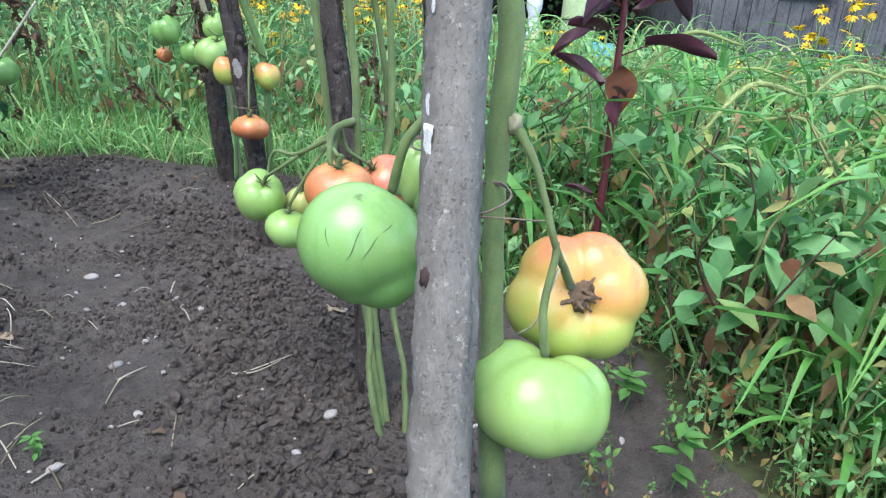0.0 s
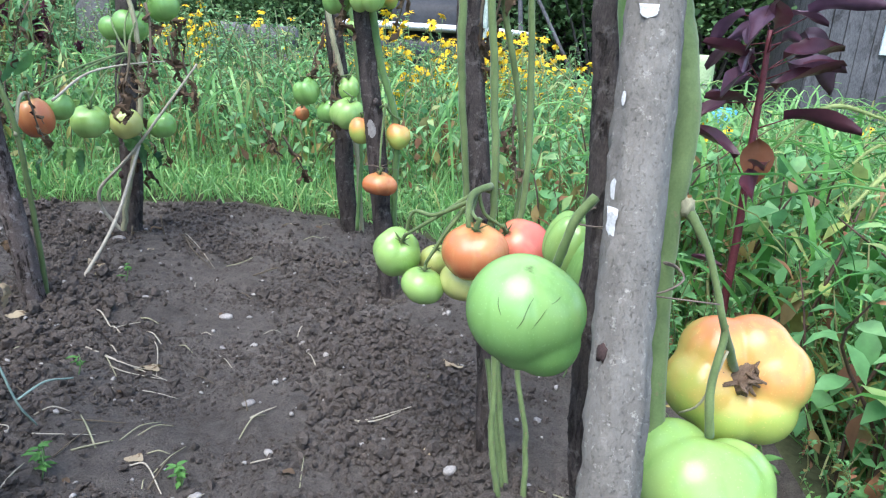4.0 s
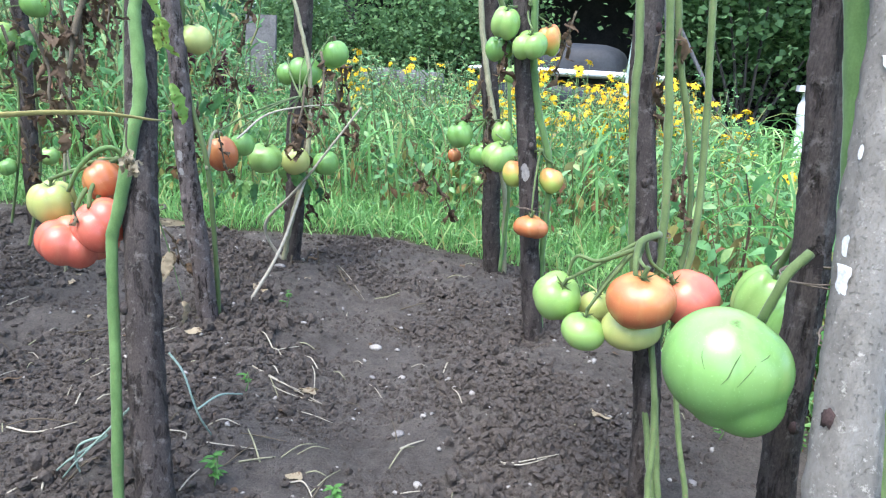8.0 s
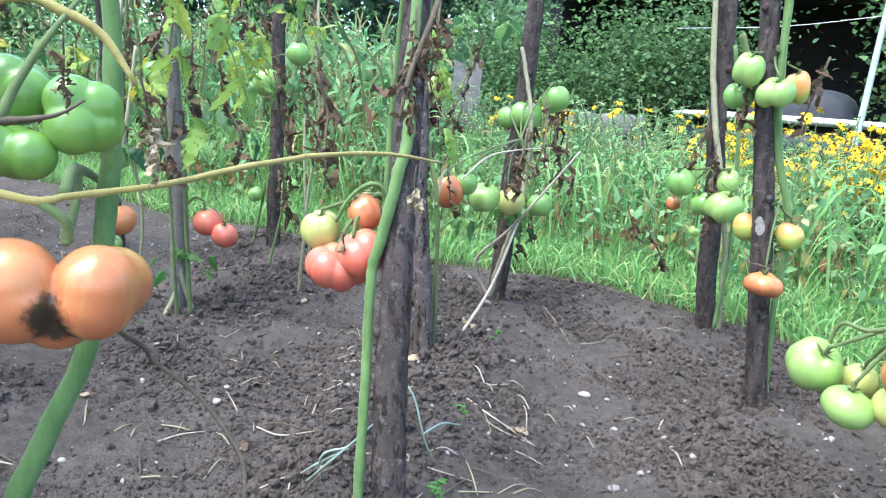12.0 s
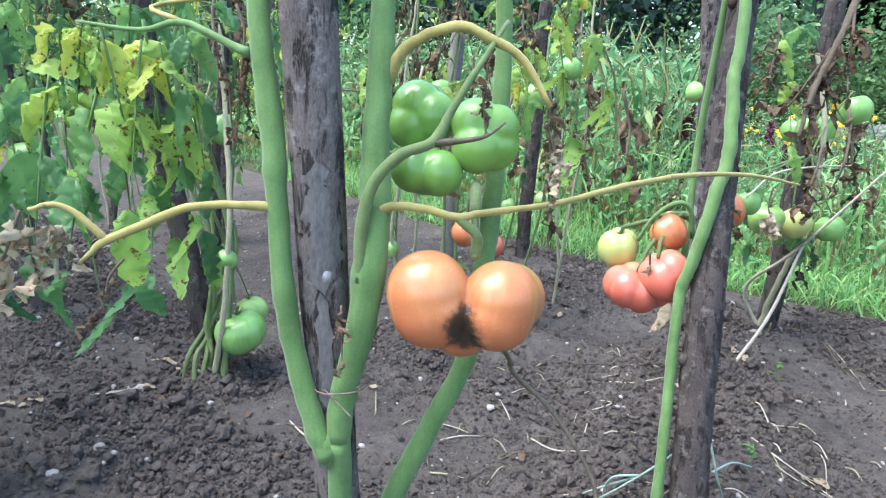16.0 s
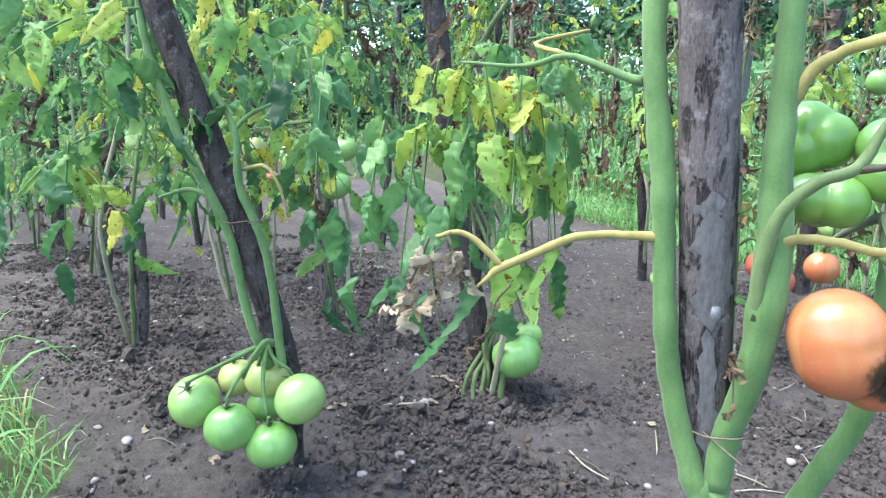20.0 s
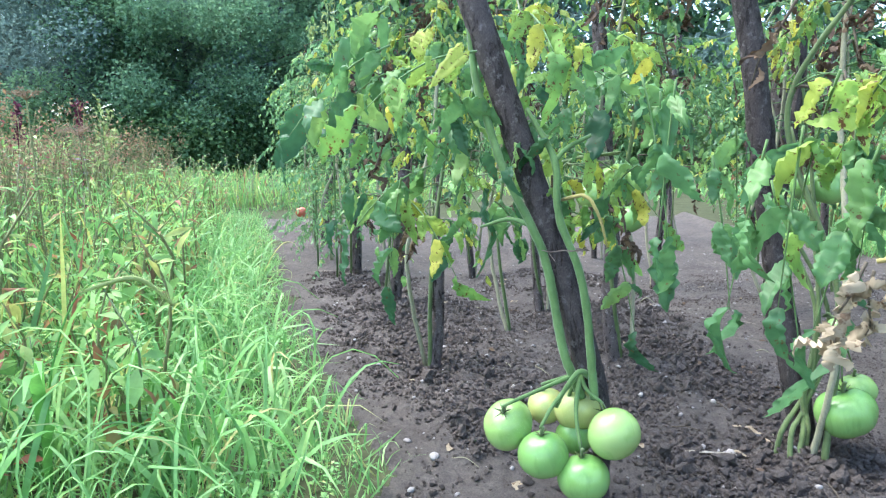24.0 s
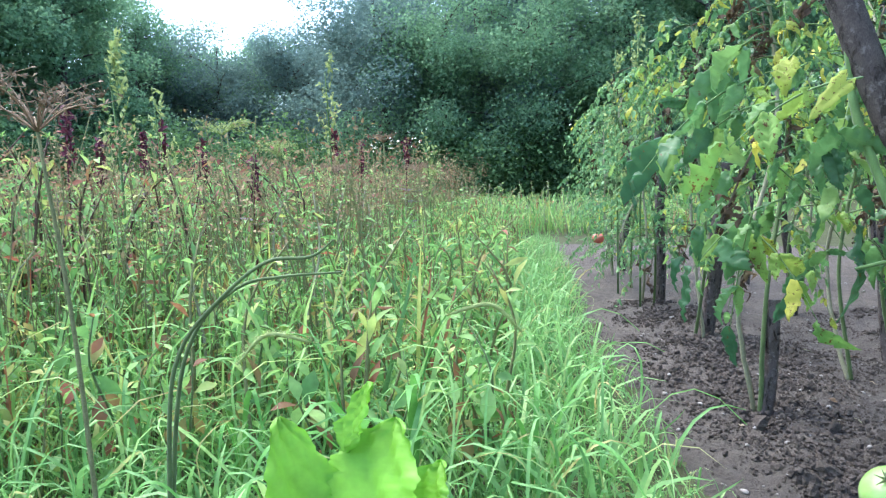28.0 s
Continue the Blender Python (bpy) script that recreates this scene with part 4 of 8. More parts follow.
def rotten(mat, at, spots):
    """A copy of a skin with sunken black rot round a few places on one fruit."""
    m = mat.copy()
    m.name = "split_tomato_skin"
    t = m.node_tree
    b = t.nodes["Principled BSDF"]
    col = b.inputs["Base Color"].links[0].from_socket
    warp = noise_node(t, 90, 4, 0.7)
    geo = t.nodes.new("ShaderNodeTexCoord").outputs["Object"]
    for p, r in spots:
        q = Vector(p) - Vector(at)
        dist = t.nodes.new("ShaderNodeVectorMath")
        dist.operation = "DISTANCE"
        link(t, geo, dist.inputs[0])
        dist.inputs[1].default_value = q
        add = t.nodes.new("ShaderNodeMath")
        add.operation = "MULTIPLY_ADD"
        link(t, warp, add.inputs[0])
        add.inputs[1].default_value = 0.02
        link(t, dist.outputs["Value"], add.inputs[2])
        f = ramp(t, add.outputs[0], [(r + 0.006, (1, 1, 1)), (r + 0.013, (0, 0, 0))])
        col = mix(t, f, col, (0.04, 0.027, 0.016))
    link(t, col, b.inputs["Base Color"])
    return m


PALE, GREEN = "unripe pale green beefsteak tomato", "unripe green tomato in a truss"
plant("near", (0.784, 1.616, 0), "tomato plant with a thick green stem tied to a grey stake")
plant("mid", (0.595, 1.787, 0), "tall tomato plant stripped of leaves, many green stems")
plant("patch", (0.165, 2.826, 0))
plant("far", (-0.131, 3.507, 0))
plant("vine", (-1.058, 3.172, 0), "withered tomato plant with dry brown leaves")
plant("brown", (-0.848, 2.392, 0))
plant("worn", (-0.468, 1.53, 0), "tomato plant with smooth green stem and ripe red fruit")
plant("left", (-1.762, 2.076, 0))
plant("stout", (-0.33, 0.801, 0.389), "strong tomato plant with forked hairy green stems")
plant("low", (-1.611, 1.028, 0), "tomato plant with several bare stems at the soil")
plant("lean", (-1.326, 0.447, 0.305), "tomato plant tied to a leaning stake")
plant("cluster", (-2.548, 0.71, 0), "leafy tomato plant with crowded fruit")
# The near stake's truss.
GT = (0.58, 1.253, 0.617)
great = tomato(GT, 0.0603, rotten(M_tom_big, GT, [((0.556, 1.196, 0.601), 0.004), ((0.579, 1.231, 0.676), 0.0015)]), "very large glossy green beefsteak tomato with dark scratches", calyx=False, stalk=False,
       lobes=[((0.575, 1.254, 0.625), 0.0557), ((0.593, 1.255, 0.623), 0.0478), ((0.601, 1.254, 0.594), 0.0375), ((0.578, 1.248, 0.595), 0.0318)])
for pts in [[(0.5527, 1.211, 0.6535), (0.5527, 1.2067, 0.6455), (0.5562, 1.2023, 0.6367)], [(0.5849, 1.2075, 0.6551), (0.5809, 1.2026, 0.6472), (0.5764, 1.1986, 0.6347)], [(0.5716, 1.1979, 0.6262), (0.5764, 1.1984, 0.6337), (0.5792, 1.2001, 0.6407)], [(0.5984, 1.2074, 0.6462), (0.5925, 1.2019, 0.6373), (0.5854, 1.1987, 0.6265)], [(0.6161, 1.2334, 0.6594), (0.6087, 1.2183, 0.6523), (0.6021, 1.2111, 0.6493)]]:
    part("scratch", Geo().add(*tube(pts, [0.0001, 0.00035, 0.0001], 5, 4)), M_calyx, great, "dark healed scratch")
BLUSH = (0.797, 1.263, 0.57)
tomato(BLUSH, 0.0727, M_tom_blush, "huge orange and green blushing beefsteak tomato with a corky scar", scar=(np.array((0.77, 1.185, 0.616)) - np.array(BLUSH), 0.0241), calyx=False, stalk=False,
       lobes=[((0.765, 1.26, 0.561), 0.0401), ((0.776, 1.272, 0.592), 0.0378), ((0.812, 1.273, 0.597), 0.0378), ((0.827, 1.264, 0.577), 0.0418), ((0.82, 1.253, 0.546), 0.0366), ((0.788, 1.252, 0.541), 0.0355)])
tomato((0.753, 1.171, 0.509), 0.0628, M_tom_pale, "huge shiny pale green beefsteak tomato", calyx=False, stalk=False,
       lobes=[((0.728, 1.186, 0.518), 0.0373), ((0.729, 1.165, 0.506), 0.0384), ((0.781, 1.179, 0.506), 0.0384), ((0.776, 1.162, 0.502), 0.0384), ((0.751, 1.152, 0.503), 0.0373), ((0.741, 1.158, 0.511), 0.0436), ((0.761, 1.157, 0.509), 0.0425), ((0.76, 1.197, 0.495), 0.0363)])
HUNG.clear()
tomato((0.629, 1.454, 0.639), 0.0331, M_tom_pale, "lobed light green tomato against a stake", (0.25, -0.2, 0.9), 1.25, 4, 0.16, 0.1, 4)
tomato((0.657, 1.427, 0.624), 0.0292, M_tom_green, "long lobed green tomato against a stake", (0.2, -0.2, 0.9), 1.45, 4, 0.14, 0.1, 5, calyx=False)
truss("near", (0.653, 1.405, 0.708), 0.006)
# The truss on the next stake.
tomato((0.323, 1.924, 0.451), 0.0511, M_tom_pale, "ribbed light green tomato with a drooping stalk", (0.3, -0.5, 0.75), 0.95, 6, 0.09, 0.16, 6)
tomato((0.389, 1.859, 0.412), 0.0441, M_tom_pale, PALE, (0.1, -0.1, 1), 0.78, 5, 0.04, 0.12, 7)
tomato((0.399, 1.964, 0.428), 0.0354, M_tom_yellow, "small yellowish green tomato", (0.1, -0.4, 0.9), 0.95, 5, 0.05, 0.12, 8)
tomato((0.489, 1.837, 0.497), 0.0627, M_tom_orange, "orange beefsteak tomato with a dark dry calyx", (0.0, -0.25, 0.95), 0.82, 5, 0.04, 0.14, 9)
tomato((0.481, 1.872, 0.433), 0.0565, M_tom_yellow, "yellow tomato turning orange", (0.0, -0.1, 0.95), 0.75, 5, 0.04, 0.12, 10, calyx=False, stalk=False)
tomato((0.576, 1.938, 0.487), 0.0585, M_tom_red, "rosy red tomato with a small dark calyx", (-0.55, -0.45, 0.6), 0.95, 4, 0.03, 0.14, 11)
truss("mid", (0.505, 1.944, 0.593), 0.005)
# The stake with the bare patch and its neighbour.
tomato((0.115, 2.716, 0.418), 0.0566, M_tom_orange, "flat orange-red tomato in front of a stake", (0, -0.1, 1), 0.66, 4, 0.06, 0.2, 12)
tomato((0.022, 2.836, 0.569), 0.0420, M_tom_blush, "pinkish orange tomato beside a stake", (0, 0, 1), 1.05, 4, 0.03, 0.1, 13)
tomato((0.151, 2.82, 0.56), 0.0411, M_tom_blush, "pinkish orange tomato beside a stake", (0, 0, 1), 1.05, 4, 0.03, 0.1, 14)
truss("patch", (0.118, 2.781, 0.653))
for i, (p, r, m, s) in enumerate([((-0.034, 2.752, 1.042), 0.0510, M_tom_pale, 0.95), ((0.054, 2.741, 0.981), 0.0540, M_tom_pale, 0.8), ((0.094, 2.845, 0.998), 0.0434, M_tom_blush, 1.2), ((-0.059, 2.811, 0.969), 0.0493, M_tom_green, 0.8), ((-0.118, 3.291, 0.893), 0.0367, M_tom_pale, 0.9)]):
    tomato(p, r, m, "curled green tomato high on a stake", (0.2 - 0.1 * i, -0.3, 0.9), s, 4, 0.14, 0.16, 20 + i)
truss("patch", (0.037, 2.79, 1.102))
for i, (p, r, m, s) in enumerate([((-0.299, 3.242, 0.642), 0.0548, M_tom_green, 0.9), ((-0.136, 3.268, 0.668), 0.0451, M_tom_pale, 0.95), ((-0.124, 3.203, 0.576), 0.0667, M_tom_pale, 0.9), ((-0.213, 3.251, 0.574), 0.0479, M_tom_green, 0.9), ((-0.339, 3.313, 0.552), 0.0284, M_tom_orange, 0.95), ((-0.342, 3.755, 0.385), 0.0274, M_tom_pale, 0.9)]):
    tomato(p, r, m, "green tomato in a crowded truss", (0.3 * (i % 3 - 1), -0.3, 0.9), s, 4, 0.1, 0.14, 30 + i)
truss("far", (-0.198, 3.291, 0.704))
# The long truss between two stakes.
for i, (p, r, m, s) in enumerate([((-0.924, 2.54, 0.574), 0.0534, M_tom_orange, 1.1), ((-0.923, 2.653, 0.592), 0.0478, M_tom_green, 0.9), ((-0.921, 2.8, 0.533), 0.0635, M_tom_pale, 0.85), ((-0.893, 2.966, 0.513), 0.0583, M_tom_yellow, 0.95), ((-0.821, 3.091, 0.491), 0.0534, M_tom_green, 0.95), ((-0.981, 3.194, 0.856), 0.0710, M_tom_green, 0.85), ((-0.873, 3.248, 0.93), 0.0639, M_tom_green, 0.9), ((-1.069, 3.216, 0.84), 0.0529, M_tom_green, 0.9)]):
    tomato(p, r, m, "half-ripe tomato on a long truss" if i < 5 else "green tomato under withered leaves", (0.2 * (i % 3 - 1), -0.2, 0.9), s, 5, 0.07, 0.14, 40 + i)
truss("vine", (-0.898, 3.073, 0.714))
tomato((-0.897, 2.376, 0.938), 0.0561, M_tom_yellow, "ribbed pale green tomato high on a brown stake", (0, -0.2, 1), 0.85, 6, 0.08, 0.14, 50)
tomato((-0.95, 2.308, 0.947), 0.0365, M_tom_pale, PALE, (0, -0.2, 1), 0.85, 5, 0.05, 0.14, 51)
truss("brown", (-0.937, 2.384, 1.013))
# Ripe truss at the worn stake.
for i, (p, r, m, s, ax) in enumerate([((-0.639, 1.603, 0.583), 0.0415, M_tom_yellow, 0.95, (0.1, -0.2, 0.9)), ((-0.549, 1.641, 0.632), 0.0385, M_tom_orange, 1.0, (-0.5, -0.2, 0.8)), ((-0.571, 1.573, 0.522), 0.0545, M_tom_red, 0.75, (0.2, -0.1, 0.9)), ((-0.508, 1.583, 0.562), 0.0495, M_tom_red, 0.9, (-0.4, -0.2, 0.8)), ((-0.535, 1.602, 0.523), 0.0360, M_tom_red, 1.0, (0.5, -0.3, 0.5))]):
    tomato(p, 1.1 * r, m, "ripe rosy red tomato in a tight truss" if i > 1 else "yellow-orange tomato in a tight truss", ax, s, 5, 0.13, 0.14, 60 + i, calyx=i < 2, stalk=i < 2)
truss("worn", (-0.532, 1.697, 0.657), 0.006)
tomato((-1.664, 2.092, 0.386), 0.0562, M_tom_red, "red tomato low on a grey stake", (0, -0.3, 0.9), 0.95, 4, 0.05, 0.1, 70)
tomato((-1.586, 2.103, 0.35), 0.0458, M_tom_red, "red tomato low on a grey stake", (0.3, -0.3, 0.9), 1.0, 4, 0.05, 0.1, 71)
truss("left", (-1.745, 2.062, 0.446))
for i, (p, r, m) in enumerate([((-1.734, 1.929, 0.91), 0.0402, M_tom_green), ((-1.629, 2.484, 1.019), 0.0475, M_tom_green), ((-1.959, 2.624, 0.908), 0.0650, M_tom_pale), ((-1.896, 1.88, 0.61), 0.0515, M_tom_green), ((-1.944, 1.886, 0.284), 0.0378, M_tom_pale), ((-2.24, 3.039, 0.39), 0.0436, M_tom_pale), ((-2.468, 3.011, 0.319), 0.0418, M_tom_green)]):
    tomato(p, r, m, "single green tomato on a withered vine", (0.2 * (i % 3 - 1), -0.2, 1), 0.95, 4, 0.04, 0.1, 80 + i)
    vine_up(p, r, i)
# Stout brown stake.
SPLIT = (-0.235, 0.827, 0.689)
M_tom_split = rotten(M_tom_orange, SPLIT, [((-0.214, 0.806, 0.684), 0.009), ((-0.212, 0.803, 0.671), 0.016), ((-0.213, 0.810, 0.657), 0.016), ((-0.208, 0.823, 0.650), 0.010)])
tomato(SPLIT, 0.0663, M_tom_split, "huge split double orange tomato with black rot in its cleft", calyx=False, stalk=False,
       lobes=[((-0.256, 0.797, 0.694), 0.0408), ((-0.252, 0.800, 0.678), 0.0405), ((-0.210, 0.852, 0.692), 0.0372), ((-0.211, 0.849, 0.676), 0.0365), ((-0.221, 0.874, 0.687), 0.0359), ((-0.245, 0.833, 0.660), 0.0345)])
HUNG[-1] = (np.array((-0.237, 0.838, 0.728)), 0.06)
tomato((-0.506, 1.054, 0.685), 0.0232, M_tom_orange, "small orange tomato behind a larger one", (0, 0, 1), 0.9, 4, 0.04, 0.1, 91)
truss("stout", (-0.25, 0.845, 0.771), 0.006)
for i, lobes in enumerate([[((-0.368, 0.854, 0.869), 0.0282), ((-0.352, 0.863, 0.858), 0.0282), ((-0.367, 0.847, 0.848), 0.0270), ((-0.379, 0.869, 0.86), 0.0344)],
                           [((-0.305, 0.886, 0.855), 0.0271), ((-0.293, 0.903, 0.851), 0.0259), ((-0.296, 0.881, 0.83), 0.0271), ((-0.294, 0.903, 0.833), 0.0271)],
                           [((-0.332, 0.827, 0.804), 0.0247), ((-0.312, 0.846, 0.802), 0.0247), ((-0.337, 0.847, 0.802), 0.0271)]]):
    tomato(tuple(np.mean([p for p, _ in lobes], 0)), 0.04, M_tom_deep, "large deep green lobed tomato in a truss of three", seed=95 + i, calyx=False, stalk=False, lobes=lobes)
HUNG.clear()
# Small plant on the path side.
tomato((-1.61, 1.143, 0.166), 0.0732, M_tom_green, "green tomato hanging near the soil", (0, -0.2, 1), 0.85, 5, 0.04, 0.12, 100)
tomato((-1.669, 1.198, 0.209), 0.0528, M_tom_pale, "light green tomato hanging near the soil", (0, -0.2, 1), 0.8, 5, 0.04, 0.12, 101)
tomato((-1.58, 1.091, 0.399), 0.0291, M_tom_green, "very small green tomato", (0, 0, 1), 0.95, 4, 0.03, 0.1, 102)
truss("low", (-1.693, 1.11, 0.406), 0.0035)
tomato((-1.769, 1.147, 0.748), 0.0523, M_tom_green, "green tomato under yellowed leaves", (0, -0.2, 1), 0.85, 5, 0.05, 0.12, 103)
tomato((-1.836, 1.112, 0.753), 0.0428, M_tom_green, "green tomato under yellowed leaves", (0, -0.2, 1), 0.9, 5, 0.05, 0.12, 104)
truss("low", (-1.854, 1.098, 0.815), 0.0035)
# Truss at the leaning stake.
for i, (p, r, m, ax) in enumerate([((-1.304, 0.232, 0.259), 0.0561, M_tom_pale, (0.5, -0.2, 0.7)), ((-1.239, 0.302, 0.217), 0.0538, M_tom_green, (0.2, -0.1, 0.9)), ((-1.213, 0.385, 0.178), 0.0541, M_tom_green, (0, -0.1, 0.9)), ((-1.221, 0.449, 0.272), 0.0557, M_tom_pale, (-0.6, -0.2, 0.6)), ((-1.331, 0.389, 0.285), 0.0511, M_tom_yellow, (0, -0.2, 0.9)), ((-1.374, 0.325, 0.279), 0.0440, M_tom_yellow, (0, -0.2, 0.9)), ((-1.331, 0.382, 0.221), 0.0437, M_tom_green, (0, -0.2, 0.9))]):
    tomato(p, r, m, "round light green tomato in a hanging truss", ax, 0.94, 5, 0.02, 0.1, 110 + i)
truss("lean", (-1.315, 0.418, 0.359), 0.006, M_stem)
for i, (p, r, m) in enumerate([((-2.12, 0.687, 0.636), 0.0534, M_tom_green), ((-2.165, 0.639, 0.773), 0.0458, M_tom_pale), ((-2.158, 0.559, 0.711), 0.0454, M_tom_pale), ((-2.241, 0.693, 0.709), 0.0478, M_tom_green), ((-2.264, 0.619, 0.697), 0.0438, M_tom_green), ((-2.185, 0.729, 0.757), 0.0468, M_tom_pale), ((-2.543, 0.455, 0.731), 0.0518, M_tom_yellow), ((-2.505, 0.497, 0.62), 0.0432, M_tom_red), ((-6.292, -1.412, 0.319), 0.0548, M_tom_red), ((-3.615, -0.262, 0.429), 0.0418, M_tom_pale)]):
    tomato(p, r, m, "tomato among leafy vines", (0.2 * (i % 3 - 1), -0.2, 1), 0.88, 5, 0.06, 0.12, 130 + i)
truss("cluster", (-2.224, 0.668, 0.846), 0.004)

# ---------------------------------------------------------------- stems, leaves and ties


def tie(key, c, r, mat=None, tail=0.03):
    """A loop of thin twine round stake and stem, sagging a little, with a loose end."""
    c = np.array(c, float)
    rng = np.random.default_rng(int(abs(c.sum()) * 1000))
    pts = [c + np.array([r * math.cos(a) * rng.uniform(0.92, 1.06), r * math.sin(a) * rng.uniform(0.92, 1.06), 0.005 * math.sin(a + 1) + 0.002 * rng.normal()]) for a in np.linspace(0, 6.283 * 1.6, 19)]
    pts.append(c + np.array([r + tail, -r * 0.6, -0.012]))
    part("tie", Geo().add(*tube(pts, [0.0011, 0.0009, 0.0011, 0.0008], 5, 3)), mat or M_tie, PLANTS[key], "twine tied round stem and stake")


def leaf(key, at, way, size, mat, seed=0, leaflets=7, droop=0.5, name="leaf", rachis=None, fine=1.0, root=None, far=False):
    """A compound tomato leaf: a bowed rachis with lobed leaflets in pairs and one at the tip, on its stalk from the stem (root)."""
    rng = np.random.default_rng(seed)
    p, w = np.array(at, float), np.array(way, float)
    w /= np.linalg.norm(w)
    pts = [p + w * size * s - np.array([0, 0, droop * size * s * s]) for s in (0, 0.35, 0.7, 1.0)]
    thin = [size * 0.012, size * 0.010, size * 0.008, size * 0.004]
    g = Geo()
    if root is not None:
        r = np.array(root, float)
        g.add(*tube([r, (r + p) / 2 + np.array([0, 0, 0.12 * np.linalg.norm(p - r)]), p], [size * 0.018, size * 0.014, size * 0.012], 5, 3), 1)
    g.add(*tube(pts, thin, 4 if far else 5, 3 if far else 4), 1)
    line = spline(pts, 6)
    side = np.cross(w, (0, 0, 1))
    side /= np.linalg.norm(side) + 1e-9
    n = len(line)
    for k in range(leaflets):
        last = k == leaflets - 1
        i = n - 1 if last else int(n * (0.12 + 0.8 * (k // 2) / max(1, leaflets // 2)))
        i = min(i, n - 1)
        d = line[i] - line[max(0, i - 2)]
        d /= np.linalg.norm(d) + 1e-9
        out = d if last else (0.55 * d + side * (1 if k % 2 else -1) * rng.uniform(0.5, 1.1) - np.array([0, 0, rng.uniform(-0.1, 1.2)]))
        s = fine * size * rng.uniform(0.30, 0.52) * (1.2 if last else 0.95)
        v, f = (LOBED_FAR if far else LOBED)[rng.integers(0, 9)]
        v = v * np.array([rng.uniform(0.65, 1.1), 1, 1])
        v[:, 2] += 0.07 * np.sin(v[:, 1] * 5 + v[:, 0] * rng.uniform(-6, 6) + rng.uniform(0, 6)) * (1 + 2 * abs(v[:, 0]))
        g.scatter(v, f, [aim_at(line[i], out, s, rng.normal(0, 0.9))], 0)
    return part(name, g, [mat, rachis or M_stem], PLANTS[key])


def dead_leaf(key, at, size, seed=0, mat=None, way=(0, 0, -1), wide=0.5, root=None, far=False):
    """A withered leaf: shrivelled, twisted rags on a limp rachis."""
    rng = np.random.default_rng(seed)
    p, w = np.array(at, float), np.array(way, float) + rng.normal(0, 0.25, 3)
    w /= np.linalg.norm(w)
    pts = [p + w * size * s + rng.normal(0, 0.04 * size, 3) * (s > 0) for s in (0, 0.35, 0.7, 1.0)]
    g = Geo()
    if root is not None:
        r = np.array(root, float)
        g.add(*tube([r, (r + p) / 2 + np.array([0, 0, 0.1 * np.linalg.norm(p - r)]), p], [size * 0.02, size * 0.018, size * 0.018], 5, 3), 1)
    g.add(*tube(pts, [size * 0.02, size * 0.018, size * 0.014, size * 0.008], 5, 4), 1)
    line = spline(pts, 6)
    for k in range(9):
        i = int(rng.uniform(0.15, 1) * (len(line) - 1))
        v, f = (LOBED_FAR if far else LOBED)[rng.integers(0, 9)]
        v = v.copy()
        curl = rng.uniform(4, 8)
        v[:, 0] *= wide
        v[:, 0] += 0.12 * np.sin(v[:, 1] * curl * 0.8 + rng.uniform(0, 6))
        v[:, 2] = 0.16 * np.sin(v[:, 1] * curl) + 0.12 * np.cos(v[:, 0] * 16 + v[:, 1] * 5) + 0.05 * rng.normal(0, 1, len(v))
        g.scatter(v, f, [aim_at(line[i], w + rng.normal(0, 0.55, 3), size * (rng.uniform(0.25, 0.48) if wide > 0.6 else rng.uniform(0.14, 0.36)), rng.uniform(0, 6))], 0)
    return part("withered_leaf", g, [mat or M_dryleaf, M_twig_dark], PLANTS[key])


# Near plant: one thick stem to the right of the grey stake, with the stalks of two great fruits.
limb("near", [(0.714, 1.15, 0.411), (0.708, 1.196, 0.555), (0.703, 1.225, 0.656), (0.704, 1.245, 0.734), (0.708, 1.261, 0.802), (0.708, 1.291, 0.867), (0.701, 1.323, 0.919), (0.687, 1.355, 0.986), (0.677, 1.395, 1.086)], [0.0125, 0.0105, 0.0095, 0.011, 0.0115, 0.0115, 0.011, 0.010, 0.009], M_stem_old, "stem", 12, 8)
limb("near", [(0.718, 1.248, 0.744), (0.733, 1.227, 0.719), (0.746, 1.212, 0.683), (0.757, 1.202, 0.645), (0.783, 1.235, 0.594)], [0.0055, 0.0038, 0.0034, 0.0036, 0.0048], M_stem_old, "fruit_stalk", 9, 6)
limb("near", [(0.757, 1.203, 0.650), (0.757, 1.199, 0.636), (0.748, 1.181, 0.600), (0.748, 1.171, 0.576), (0.752, 1.172, 0.554)], [0.0035, 0.0038, 0.004, 0.0045], M_stem_old, "fruit_stalk", 9, 6)
limb("near", [(0.761, 1.196, 0.628), (0.743, 1.183, 0.581), (0.729, 1.197, 0.56)], [0.0014, 0.0012, 0.001], M_stem_pale, "fruit_stalk")
limb("near", [(0.637, 1.273, 0.741), (0.62, 1.265, 0.722), (0.613, 1.267, 0.697), (0.607, 1.278, 0.667)], [0.005, 0.0048, 0.0045, 0.005], M_stem_old, "fruit_stalk", 9, 6)
limb("near", [(0.689, 1.291, 0.647), (0.672, 1.293, 0.751), (0.66, 1.303, 0.845), (0.646, 1.314, 0.94), (0.621, 1.318, 1.063)], [0.010, 0.0115, 0.0115, 0.0115, 0.010], M_stem, "stem", 12, 8)
tie("near", (0.676, 1.201, 0.689), 0.036)
tie("near", (0.654, 1.33, 0.708), 0.03)
v, f = ball(0.0075, 8, 14, lambda th, ph: 1 + 0.2 * math.sin(3 * ph + 4 * th) + 0.12 * math.sin(8 * ph))
part("leaf_scar", Geo().add(v * np.array([1, 0.7, 1.2]) + np.array((0.716, 1.243, 0.745)), f), M_stem_pale, PLANTS["near"], "pale scar of a removed leaf")

